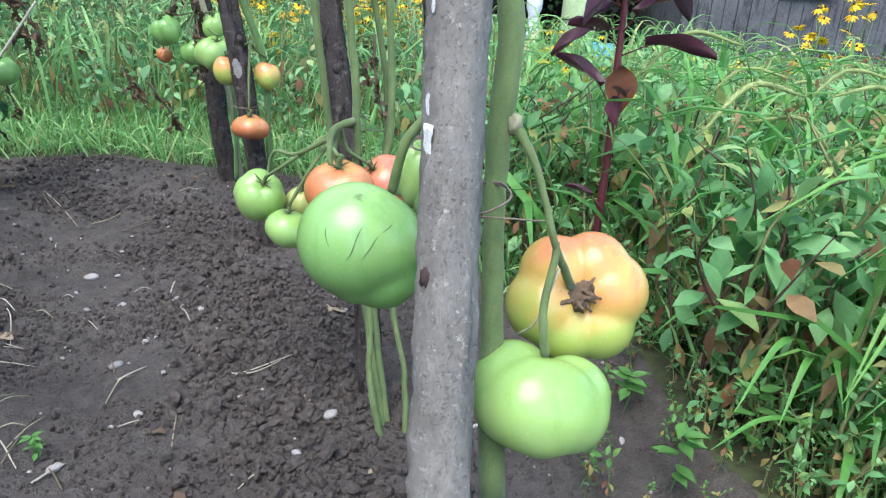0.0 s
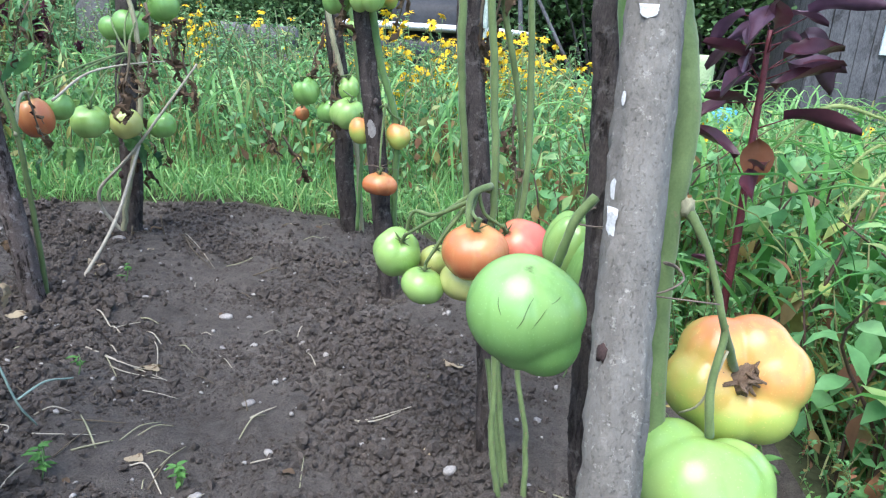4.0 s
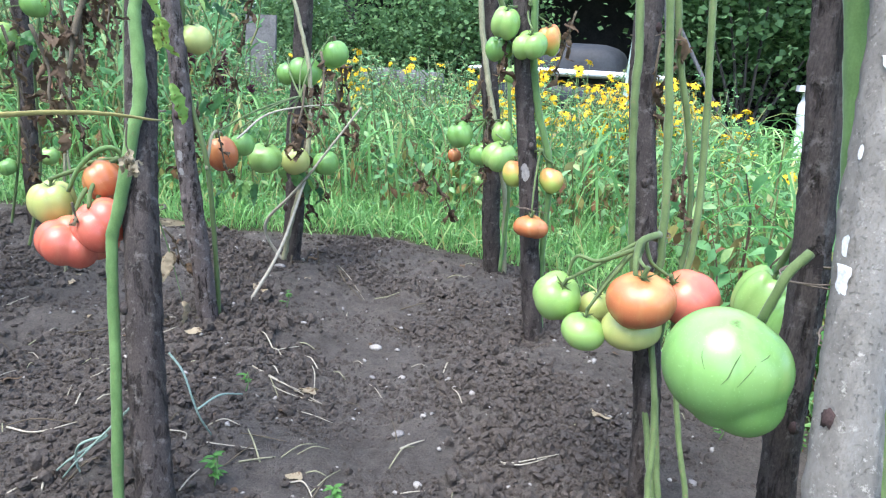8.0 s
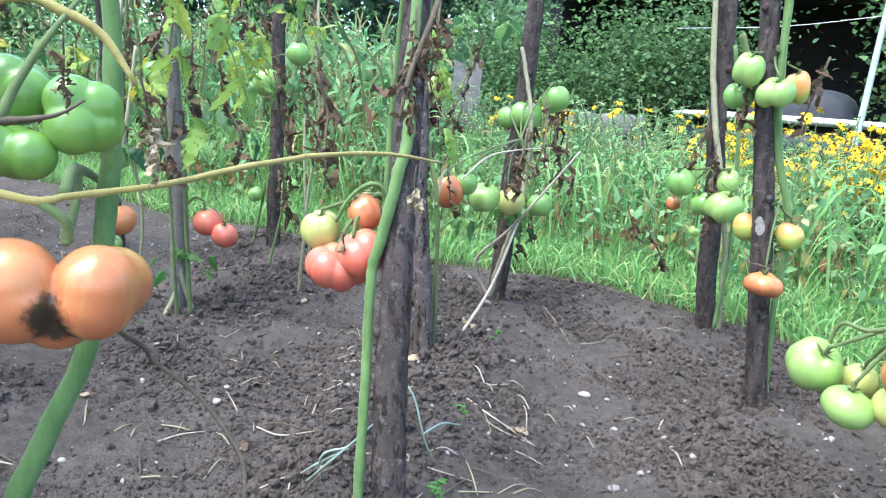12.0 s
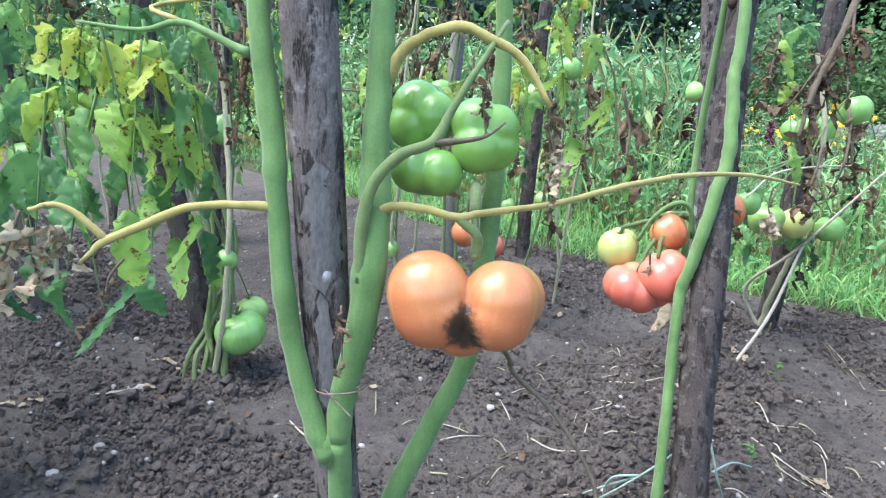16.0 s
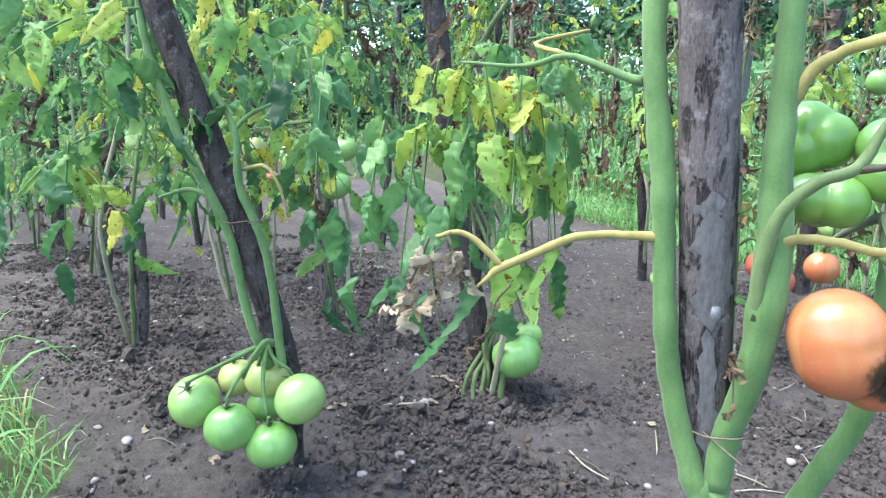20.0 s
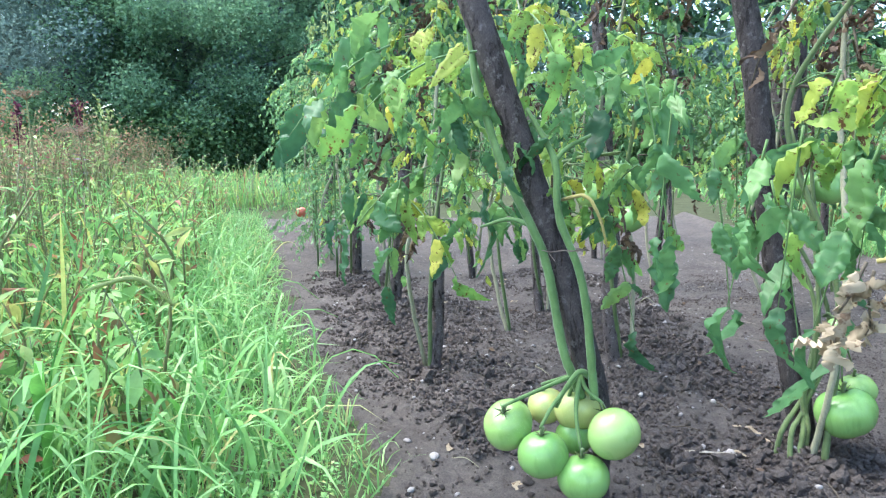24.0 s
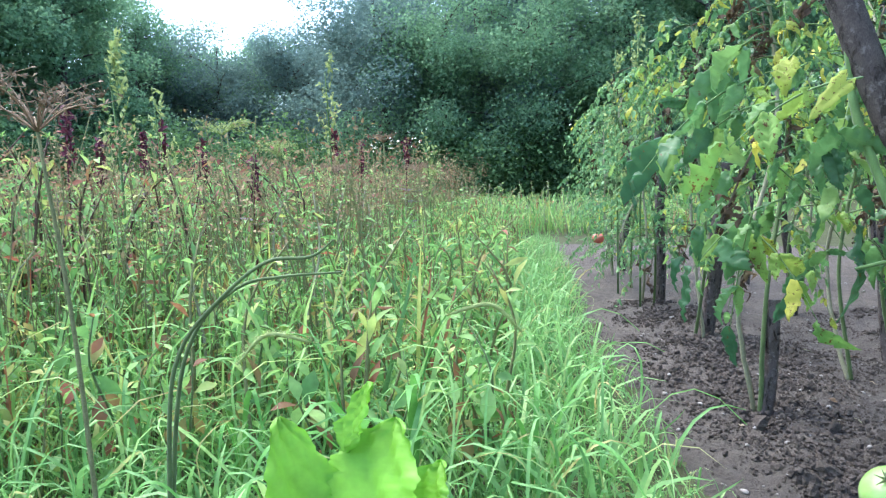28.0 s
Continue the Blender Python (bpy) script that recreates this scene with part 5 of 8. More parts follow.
# Stripped plant round the second stake.
for pts, rr in (([(0.588, 1.745, -0.03), (0.552, 1.80, 0.126), (0.547, 1.85, 0.241), (0.51, 1.906, 0.448), (0.511, 1.924, 0.592), (0.492, 1.963, 0.835), (0.42, 2.033, 1.338)], 0.0074),
                ([(0.628, 1.75, -0.023), (0.618, 1.81, 0.119), (0.59, 1.87, 0.229), (0.553, 1.95, 0.441), (0.567, 1.994, 0.585), (0.559, 2.038, 0.838), (0.504, 2.12, 1.362)], 0.0066),
                ([(0.60, 1.75, -0.033), (0.535, 1.979, 0.328), (0.561, 2.05, 0.559), (0.539, 2.081, 0.778), (0.484, 2.105, 1.01), (0.427, 2.165, 1.379)], 0.0066),
                ([(0.594, 1.745, -0.029), (0.521, 1.937, 0.267), (0.465, 1.965, 0.518), (0.434, 1.972, 0.776), (0.416, 1.988, 0.977), (0.365, 2.05, 1.345)], 0.0076)):
    limb("mid", pts, [rr * 1.0, rr * 0.85, rr * 0.9, rr * 1.1, rr * 1.1], M_stem_old, "stem", 9, 6, kink=0.09)
limb("mid", [(0.507, 1.917, 0.61), (0.475, 1.872, 0.599), (0.472, 1.839, 0.562), (0.476, 1.833, 0.536)], [0.007, 0.0065, 0.005, 0.004], M_stem_old, "truss_stalk")
limb("mid", [(0.472, 1.878, 0.586), (0.401, 1.899, 0.546), (0.354, 1.926, 0.541), (0.337, 1.935, 0.472)], [0.005, 0.004, 0.0035, 0.003], M_stem_old, "truss_stalk")
for p in ((0.435, 2.082, 0.985), (0.455, 2.065, 0.818), (0.493, 2.035, 0.584)):
    tie("mid", p, 0.036)
for i, p in enumerate([(0.535, 2.042, 0.758), (0.491, 2.082, 0.998), (0.457, 2.032, 0.972)]):
    dead_leaf("mid", p, 0.16, 500 + i)

# Plants at the two stakes behind.
limb("patch", [(0.164, 2.834, -0.003), (0.143, 2.835, 0.304), (0.139, 2.826, 0.595), (0.079, 2.811, 0.811), (0.051, 2.805, 1.019), (0.024, 2.825, 1.524)], [0.011, 0.009, 0.011, 0.012, 0.012, 0.011], M_stem, "stem")
limb("patch", [(0.032, 2.82, 0.897), (-0.017, 2.782, 1.015), (-0.065, 2.748, 1.144)], [0.01, 0.01, 0.009], M_stem_old, "stem")
limb("far", [(-0.12, 3.454, 0.016), (-0.135, 3.386, 0.384), (-0.205, 3.351, 0.735), (-0.261, 3.363, 1.045), (-0.338, 3.349, 1.681)], [0.011, 0.01, 0.011, 0.011, 0.01], M_stem_pale, "stem")
limb("far", [(-0.125, 3.408, 0.053), (-0.116, 3.399, 0.409), (-0.154, 3.399, 0.852), (-0.209, 3.361, 1.176)], [0.009, 0.008, 0.008, 0.007], M_stem, "stem")
tie("patch", (0.093, 2.789, 0.472), 0.04)
for i, p in enumerate([(-0.199, 3.263, 0.805), (-0.246, 3.277, 0.911), (-0.035, 2.795, 1.083), (-0.179, 3.181, 0.678), (0.16, 2.915, 1.101)]):
    dead_leaf("far", p, 0.2, 510 + i)
# Withered vine.
limb("vine", [(-1.034, 3.109, 0.006), (-0.969, 3.09, 0.259), (-0.894, 3.085, 0.554), (-0.91, 3.105, 0.847), (-0.983, 3.104, 1.125)], [0.012, 0.01, 0.01, 0.009, 0.008], M_stem_pale, "stem")
limb("vine", [(-1.024, 3.116, 0.019), (-1.076, 3.042, 0.206), (-0.887, 2.993, 0.403), (-0.671, 3.095, 0.73)], [0.008, 0.007, 0.006, 0.004], M_twig, "stem")
limb("vine", [(-0.837, 2.408, -0.014), (-0.838, 2.593, 0.072), (-0.843, 2.793, 0.217), (-0.868, 3.005, 0.427)], [0.006, 0.006, 0.006, 0.005], M_twig, "stem")
limb("vine", [(-0.881, 2.567, 0.625), (-0.914, 2.791, 0.69), (-0.852, 2.927, 0.721), (-0.778, 3.062, 0.734)], [0.004, 0.004, 0.003, 0.002], M_twig, "petiole")
for i in range(26):
    rr = np.random.default_rng(520 + i)
    q = np.array((-0.984, 3.177, 0.798)) + rr.normal(0, 1, 3) * np.array([0.24, 0.2, 0.3])
    if i % 4 == 3:
        leaf("vine", q, rr.normal(0, 1, 3) * np.array([1, 1, 0.3]), 0.2, M_tomleaf, 540 + i)
    else:
        dead_leaf("vine", q, rr.uniform(0.16, 0.3), 520 + i)
# Brown stake's plant.
limb("brown", [(-0.851, 2.406, -0.005), (-0.845, 2.384, 0.306), (-0.844, 2.351, 0.583), (-0.903, 2.346, 0.833), (-0.949, 2.384, 1.428)], [0.009, 0.008, 0.008, 0.008, 0.007], M_stem_old, "stem")
limb("brown", [(-0.84, 2.343, 0.549), (-0.869, 2.414, 0.646), (-0.907, 2.51, 0.646), (-0.925, 2.55, 0.613)], [0.005, 0.005, 0.004, 0.003], M_stem_pale, "truss_stalk")
for i, p in enumerate([(-0.886, 2.467, 0.659), (-1.007, 2.342, 0.34), (-0.895, 2.531, 0.908), (-0.893, 2.381, 0.75)]):
    dead_leaf("brown", p, 0.17, 560 + i)
leaf("brown", (-0.97, 2.265, 0.413), (0.4, 0.1, -1), 0.2, M_paleleaf, 570, 5)
# Worn stake's plant: two green stems, dry leaf hung over the top of the stake.
limb("worn", [(-0.36, 1.44, -0.02), (-0.375, 1.454, 0.091), (-0.419, 1.511, 0.335), (-0.447, 1.547, 0.516), (-0.437, 1.562, 0.602), (-0.429, 1.592, 0.72), (-0.431, 1.624, 0.821), (-0.459, 1.645, 0.937), (-0.468, 1.668, 1.011), (-0.491, 1.697, 1.15), (-0.527, 1.736, 1.33)], [0.010, 0.0105, 0.0105, 0.011, 0.0125, 0.0125, 0.0125, 0.0115, 0.011, 0.010], M_stem, "stem", 10, 7)
limb("worn", [(-0.537, 1.691, 0.519), (-0.561, 1.724, 0.708), (-0.572, 1.743, 0.873), (-0.531, 1.724, 1.355)], [0.008, 0.0075, 0.0075, 0.007], M_stem, "stem")
for p in ((-0.549, 1.764, 0.764), (-0.54, 1.744, 0.561), (-0.515, 1.696, 0.034)):
    tie("worn", p, 0.04)
limb("worn", [(-0.513, 1.674, 0.628), (-0.518, 1.656, 0.69), (-0.539, 1.630, 0.698), (-0.566, 1.602, 0.664), (-0.588, 1.592, 0.615)], [0.006, 0.0055, 0.005, 0.0045, 0.004], M_stem, "truss_stalk")
for i, (p, s) in enumerate([((-0.506, 1.521, 0.614), 0.12), ((-0.721, 1.656, 0.924), 0.22)]):
    dead_leaf("worn", p, s, 580 + i, None if i else M_paleleaf)
# Left grey stake and its vine.
limb("left", [(-1.724, 2.056, 0.009), (-1.755, 2.065, 0.342), (-1.779, 2.07, 0.642), (-1.863, 2.107, 0.969), (-1.907, 2.147, 1.221)], [0.009, 0.008, 0.008, 0.007, 0.006], M_stem_old, "stem")
for i, pts in enumerate([[(-1.776, 1.968, 0.009), (-1.79, 2.049, 0.127), (-1.787, 2.077, 0.229)], [(-1.758, 2.097, 0.014), (-1.783, 2.064, 0.168), (-1.806, 2.076, 0.269)]]):
    limb("left", pts, [0.009, 0.008, 0.006], M_stem_pale, "stem")
limb("left", [(-1.922, 1.943, -0.003), (-1.917, 1.89, 0.237), (-1.917, 1.868, 0.381), (-1.89, 1.884, 0.616), (-1.906, 1.972, 0.992)], [0.01, 0.009, 0.008, 0.008, 0.006], M_stem_pale, "stem")
for i in range(34):
    rr = np.random.default_rng(600 + i)
    q = np.array((-2.042, 2.255, 1.02)) + rr.normal(0, 1, 3) * np.array([0.5, 0.3, 0.16])
    if i % 3:
        leaf("left", q, rr.normal(0, 1, 3) * np.array([1, 1, 0.2]), rr.uniform(0.14, 0.22), (M_tomleaf, M_yellowleaf)[i % 2], 600 + i)
    else:
        dead_leaf("left", q, rr.uniform(0.16, 0.3), 600 + i)
for i in range(4):
    leaf("left", (-1.75, 2.048, 0.262), (math.cos(i * 1.7), math.sin(i * 1.7), 0.2), 0.13, M_weed, 640 + i, 3)

for i in range(14):
    rr = np.random.default_rng(1900 + i)
    q = np.array((-2.042, 2.255, 1.02)) + rr.normal(0, 1, 3) * np.array([0.4, 0.3, 0.2])
    dead_leaf("left", q, rr.uniform(0.14, 0.3), 1900 + i)

# Stout stake: forked hairy stems.
FORK = (-0.312, 0.734, 0.528)
limb("stout", [(-0.322, 0.742, 0.393), (-0.318, 0.741, 0.47), FORK], [0.0125, 0.0125, 0.0125], M_stem, "stem", 12, 6)
limb("stout", [(-0.314, 0.725, 0.51), (-0.328, 0.716, 0.543), (-0.346, 0.701, 0.62), (-0.354, 0.692, 0.702), (-0.364, 0.688, 0.78), (-0.374, 0.688, 0.839), (-0.389, 0.681, 0.929), (-0.401, 0.683, 1.032)], [0.0115, 0.0115, 0.011, 0.0105, 0.0105, 0.0115, 0.0105, 0.010], M_stem, "stem", 12, 7)
limb("stout", [FORK, (-0.308, 0.737, 0.591), (-0.296, 0.744, 0.66), (-0.299, 0.754, 0.748), (-0.318, 0.766, 0.828), (-0.326, 0.776, 0.914), (-0.333, 0.782, 1.027)], [0.013, 0.013, 0.0145, 0.0165, 0.0135, 0.012, 0.0115], M_stem, "stem", 12, 7)
limb("stout", [(-0.33, 0.801, 0.389), (-0.318, 0.824, 0.453), (-0.304, 0.855, 0.528), (-0.293, 0.879, 0.595), (-0.302, 0.902, 0.693), (-0.318, 0.924, 0.765), (-0.332, 0.939, 0.814), (-0.344, 0.951, 0.939), (-0.35, 0.947, 1.045)], [0.013, 0.0125, 0.0118, 0.0112, 0.011, 0.011, 0.011, 0.0095, 0.009], M_stem, "stem", 12, 7)
v, f = ball(0.0145, 8, 14, lambda th, ph: 1 + 0.1 * math.sin(3 * ph + 4 * th))
part("leaf_scar", Geo().add(v * np.array([0.9, 0.8, 1.5]) + np.array((-0.318, 0.725, 0.518)), f), M_stem, PLANTS["stout"], "pale yellow knob at the fork")
limb("stout", [(-0.361, 0.688, 0.767), (-0.372, 0.663, 0.768), (-0.389, 0.62, 0.768), (-0.394, 0.59, 0.757), (-0.408, 0.544, 0.735), (-0.417, 0.522, 0.714)], [0.0055, 0.0042, 0.004, 0.0046, 0.004, 0.0015], M_stem_yellow, "petiole", 9)
limb("stout", [(-0.408, 0.544, 0.735), (-0.42, 0.524, 0.756), (-0.429, 0.505, 0.765), (-0.44, 0.487, 0.76)], [0.0035, 0.003, 0.0025, 0.002], M_stem_yellow, "petiole")
limb("stout", [(-0.39, 0.672, 0.91), (-0.417, 0.654, 0.919), (-0.464, 0.628, 0.935), (-0.503, 0.602, 0.926), (-0.573, 0.557, 0.934)], [0.0055, 0.004, 0.0036, 0.0028, 0.0015], M_stem, "petiole", 9, kink=0.12)
limb("stout", [(-0.464, 0.628, 0.937), (-0.501, 0.614, 0.95), (-0.492, 0.671, 0.966)], [0.003, 0.0025, 0.002], M_stem_yellow, "petiole")
limb("stout", [(-0.324, 0.779, 0.888), (-0.313, 0.788, 0.917), (-0.296, 0.801, 0.933), (-0.273, 0.821, 0.945), (-0.253, 0.847, 0.935), (-0.229, 0.876, 0.917), (-0.207, 0.893, 0.877)], [0.0075, 0.0058, 0.005, 0.0052, 0.0045, 0.004, 0.0025], M_stem_yellow, "petiole", 10)
limb("stout", [(-0.295, 0.743, 0.7), (-0.293, 0.741, 0.751), (-0.285, 0.748, 0.797), (-0.267, 0.767, 0.826), (-0.254, 0.792, 0.839), (-0.25, 0.809, 0.87), (-0.244, 0.833, 0.911), (-0.253, 0.873, 0.955)], [0.006, 0.0062, 0.0058, 0.0055, 0.0052, 0.004, 0.003, 0.002], M_stem_old, "truss_stalk", 10)
limb("stout", [(-0.253, 0.792, 0.838), (-0.24, 0.813, 0.841), (-0.228, 0.833, 0.847), (-0.228, 0.856, 0.86)], [0.004, 0.0025, 0.0018, 0.0012], M_twig_dark, "truss_stalk")
limb("stout", [(-0.298, 0.755, 0.769), (-0.271, 0.788, 0.775), (-0.248, 0.818, 0.768), (-0.242, 0.856, 0.77), (-0.228, 0.953, 0.78), (-0.226, 1.071, 0.796), (-0.22, 1.194, 0.805), (-0.202, 1.292, 0.803), (-0.187, 1.383, 0.792)], [0.005, 0.0042, 0.004, 0.0035, 0.0033, 0.0036, 0.0033, 0.0028, 0.0015], M_stem_yellow, "petiole", 9)
limb("stout", [(-0.247, 0.821, 0.768), (-0.236, 0.838, 0.749), (-0.241, 0.842, 0.729)], [0.005, 0.005, 0.0055], M_stem_old, "truss_stalk")
limb("stout", [(-0.255, 0.89, 0.63), (-0.285, 0.945, 0.585), (-0.295, 0.966, 0.558), (-0.255, 0.998, 0.515), (-0.202, 1.015, 0.452), (-0.182, 1.005, 0.412), (-0.18, 1.0, 0.37)], [0.003, 0.003, 0.003, 0.0028, 0.0026, 0.0022, 0.0015], M_twig_dark, "side_shoot")
tie("stout", (-0.321, 0.742, 0.585), 0.03, None, 0.02)
for i, (p, s, m) in enumerate([((-0.444, 0.481, 0.759), 0.085, M_paleleaf), ((-0.439, 0.485, 0.752), 0.075, M_paleleaf), ((-0.439, 0.497, 0.757), 0.06, M_paleleaf), ((-0.427, 0.561, 0.711), 0.07, None), ((-0.472, 0.676, 0.903), 0.08, None), ((-0.256, 0.853, 0.913), 0.06, None), ((-0.217, 0.906, 0.853), 0.07, M_paleleaf), ((-0.226, 0.907, 0.89), 0.07, None), ((-0.296, 0.724, 0.679), 0.06, None), ((-0.296, 0.768, 0.65), 0.05, None), ((-0.197, 1.33, 0.789), 0.07, M_paleleaf), ((-0.25, 1.375, 1.02), 0.1, None), ((-0.507, 0.703, 0.965), 0.1, None)]):
    dead_leaf("stout", p, s, 660 + i, m, wide=0.75 if m else 0.5)
for i, (p, w, s, m) in enumerate([((-0.639, 0.552, 0.94), (-0.6, 0.1, -0.5), 0.16, M_yellowleaf), ((-0.568, 0.622, 0.943), (-0.1, 0.2, -1), 0.17, M_yellowleaf), ((-0.726, 0.622, 0.887), (-0.3, 0.2, -1), 0.18, M_tomleaf), ((-0.593, 0.675, 0.891), (0.0, 0.2, -1), 0.14, M_yellowleaf), ((-0.859, 0.581, 0.811), (0.3, 0.2, -1), 0.18, M_tomleaf), ((-1.086, 0.482, 0.957), (-0.3, 0.2, -1), 0.2, M_tomleaf), ((-1.113, 0.455, 0.991), (0.4, 0.2, -1), 0.2, M_tomleaf), ((-0.58, 0.564, 0.935), (-1, 0.2, -0.2), 0.11, M_yellowleaf), ((-0.567, 0.578, 0.921), (-0.4, 0.6, -0.9), 0.12, M_yellowleaf), ((-0.512, 0.623, 0.917), (-0.2, 0.3, -1), 0.13, M_yellowleaf), ((-0.662, 0.613, 0.852), (-0.7, 0.3, -0.7), 0.13, M_tomleaf), ((-0.581, 0.651, 0.876), (0.1, 0.3, -1), 0.12, M_tomleaf), ((-0.631, 0.607, 0.958), (-0.6, 0.6, 0.3), 0.12, M_tomleaf), ((-0.325, 1.065, 0.973), (0.4, 0.3, -0.8), 0.12, M_yellowleaf), ((-0.299, 1.483, 1.012), (0.3, 0.2, -1), 0.12, M_yellowleaf), ((-0.603, 0.652, 0.967), (0.2, 0.6, 0.2), 0.12, M_tomleaf), ((-0.913, 0.515, 0.847), (0.1, 0.2, -1), 0.16, M_tomleaf), ((-0.903, 0.545, 0.89), (-0.4, 0.2, -0.6), 0.15, M_tomleaf)]):
    leaf("stout", p, w, s, m, 680 + i, 5)
for i, (p, w, s, m) in enumerate([((-0.568, 0.561, 0.928), (-1, 0.1, -0.5), 0.10, M_yellowleaf), ((-0.548, 0.574, 0.931), (0.2, 0.2, -1), 0.12, M_yellowleaf), ((-0.712, 0.551, 0.883), (0.2, -0.2, -1), 0.15, M_tomleaf), ((-0.683, 0.496, 0.867), (-0.1, -0.2, -1), 0.14, M_tomleaf), ((-0.601, 0.579, 0.86), (-0.3, -0.2, -1), 0.15, M_tomleaf), ((-0.522, 0.608, 0.919), (0.3, -0.2, -1), 0.12, M_yellowleaf), ((-0.586, 0.639, 0.863), (0.1, -0.1, -1), 0.14, M_tomleaf), ((-0.918, 0.458, 0.961), (0, -0.1, -1), 0.16, M_tomleaf), ((-0.601, 0.619, 0.969), (-0.6, 0.1, -0.4), 0.12, M_tomleaf), ((-0.534, 0.655, 0.944), (0.2, 0.1, -1), 0.11, M_tomleaf), ((-0.312, 0.999, 0.99), (0.2, 0.1, -1), 0.1, M_yellowleaf)]):
    leaf("stout", p, w, s * 1.15, m, 1700 + i, 5, 0.3)
# A long shrivelled leaf that hangs from the top of the stout plant, and more of its dry rags.
limb("stout", [(-0.355, 0.953, 1.035), (-0.064, 1.229, 1.053), (-0.072, 1.19, 1.01), (-0.074, 1.166, 0.964), (-0.083, 1.146, 0.908), (-0.084, 1.134, 0.862)], [0.005, 0.0045, 0.004, 0.0035, 0.003, 0.002], M_twig_dark, "petiole")
for i, (p, w, s) in enumerate([((-0.072, 1.19, 1.01), (-0.2, -0.1, -1), 0.1), ((-0.074, 1.175, 0.977), (-0.2, 0, -1), 0.1), ((-0.076, 1.16, 0.946), (-0.2, 0, -1), 0.09), ((-0.082, 1.149, 0.914), (-0.2, 0, -1), 0.07), ((-0.072, 1.181, 0.996), (0.2, 0, -1), 0.09), ((-0.073, 1.165, 0.958), (0.1, 0, -1), 0.08)]):
    dead_leaf("stout", p, s, 1640 + i, None, w)
# Bared wood and knot on the stout stake.
v, f = ball(1.0, 10, 14)
part("knot", Geo().add(v * np.array([0.007, 0.007, 0.010]) + np.array((-0.3262, 0.7238, 0.700)), f), M_polished, SB, "pale polished branch knot")

# Low plant: a bundle of bare stems from the soil, leaves above.
for i in range(6):
    rr = np.random.default_rng(700 + i)
    foot = np.array((-1.611, 1.028, 0)) + np.array([0.05 * rr.normal(), 0.05 * rr.normal(), -0.01])
    limb("low", [foot, foot + (np.array((-1.692, 1.071, 0.153)) - foot) * 0.6 + rr.normal(0, 0.015, 3), np.array((-1.696, 1.072, 0.17)) + rr.normal(0, 0.012, 3), np.array((-1.698, 1.112, 0.431)) + rr.normal(0, 0.03, 3), np.array((-1.836, 1.056, 0.825)) + rr.normal(0, 0.08, 3)], [0.008, 0.007, 0.0065, 0.006, 0.005], M_stem_old, "stem")
# Leaning stake's plant.
limb("lean", [(-1.294, 0.392, 0.322), (-1.311, 0.351, 0.437), (-1.333, 0.312, 0.634), (-1.357, 0.24, 0.787), (-1.394, 0.2, 0.902), (-1.432, 0.166, 1.028), (-1.443, 0.152, 1.162)], [0.011, 0.0105, 0.01, 0.0095, 0.009, 0.009, 0.008], M_stem, "stem", 9)
limb("lean", [(-1.286, 0.418, 0.323), (-1.291, 0.409, 0.438), (-1.307, 0.391, 0.586), (-1.328, 0.344, 0.718), (-1.355, 0.337, 0.835), (-1.409, 0.28, 0.951)], [0.01, 0.0095, 0.009, 0.0085, 0.008, 0.005], M_stem, "stem", 9)
limb("lean", [(-1.355, 0.337, 0.835), (-1.361, 0.367, 0.865), (-1.361, 0.415, 0.89)], [0.006, 0.005, 0.004], M_stem, "petiole")
limb("lean", [(-1.345, 0.283, 0.699), (-1.374, 0.236, 0.708), (-1.423, 0.176, 0.686)], [0.006, 0.005, 0.003], M_stem, "petiole")
limb("lean", [(-1.344, 0.351, 0.752), (-1.298, 0.395, 0.762), (-1.281, 0.421, 0.722), (-1.273, 0.436, 0.657)], [0.004, 0.004, 0.0035, 0.002], M_stem_yellow, "petiole")
limb("lean", [(-1.299, 0.408, 0.371), (-1.279, 0.383, 0.387), (-1.262, 0.352, 0.357), (-1.269, 0.333, 0.312)], [0.007, 0.006, 0.005, 0.004], M_stem, "truss_stalk")
tie("lean", (-1.341, 0.356, 0.643), 0.05)
for i in range(46):
    rr = np.random.default_rng(720 + i)
    q = np.array((-1.581, 0.241, 0.932)) + np.clip(rr.normal(0, 1, 3), -1.2, 1.2) * np.array([0.22, 0.22, 0.2])
    d = rr.normal(0, 1, 3) * np.array([1, 1, 0.3]) - np.array([0, 0, 0.4])
    if i % 7 == 6:
        dead_leaf("lean", q, 0.16, 720 + i)
    else:
        leaf("lean", q, d, rr.uniform(0.15, 0.25), (M_tomleaf, M_tomleaf, M_yellowleaf)[i % 3], 720 + i)


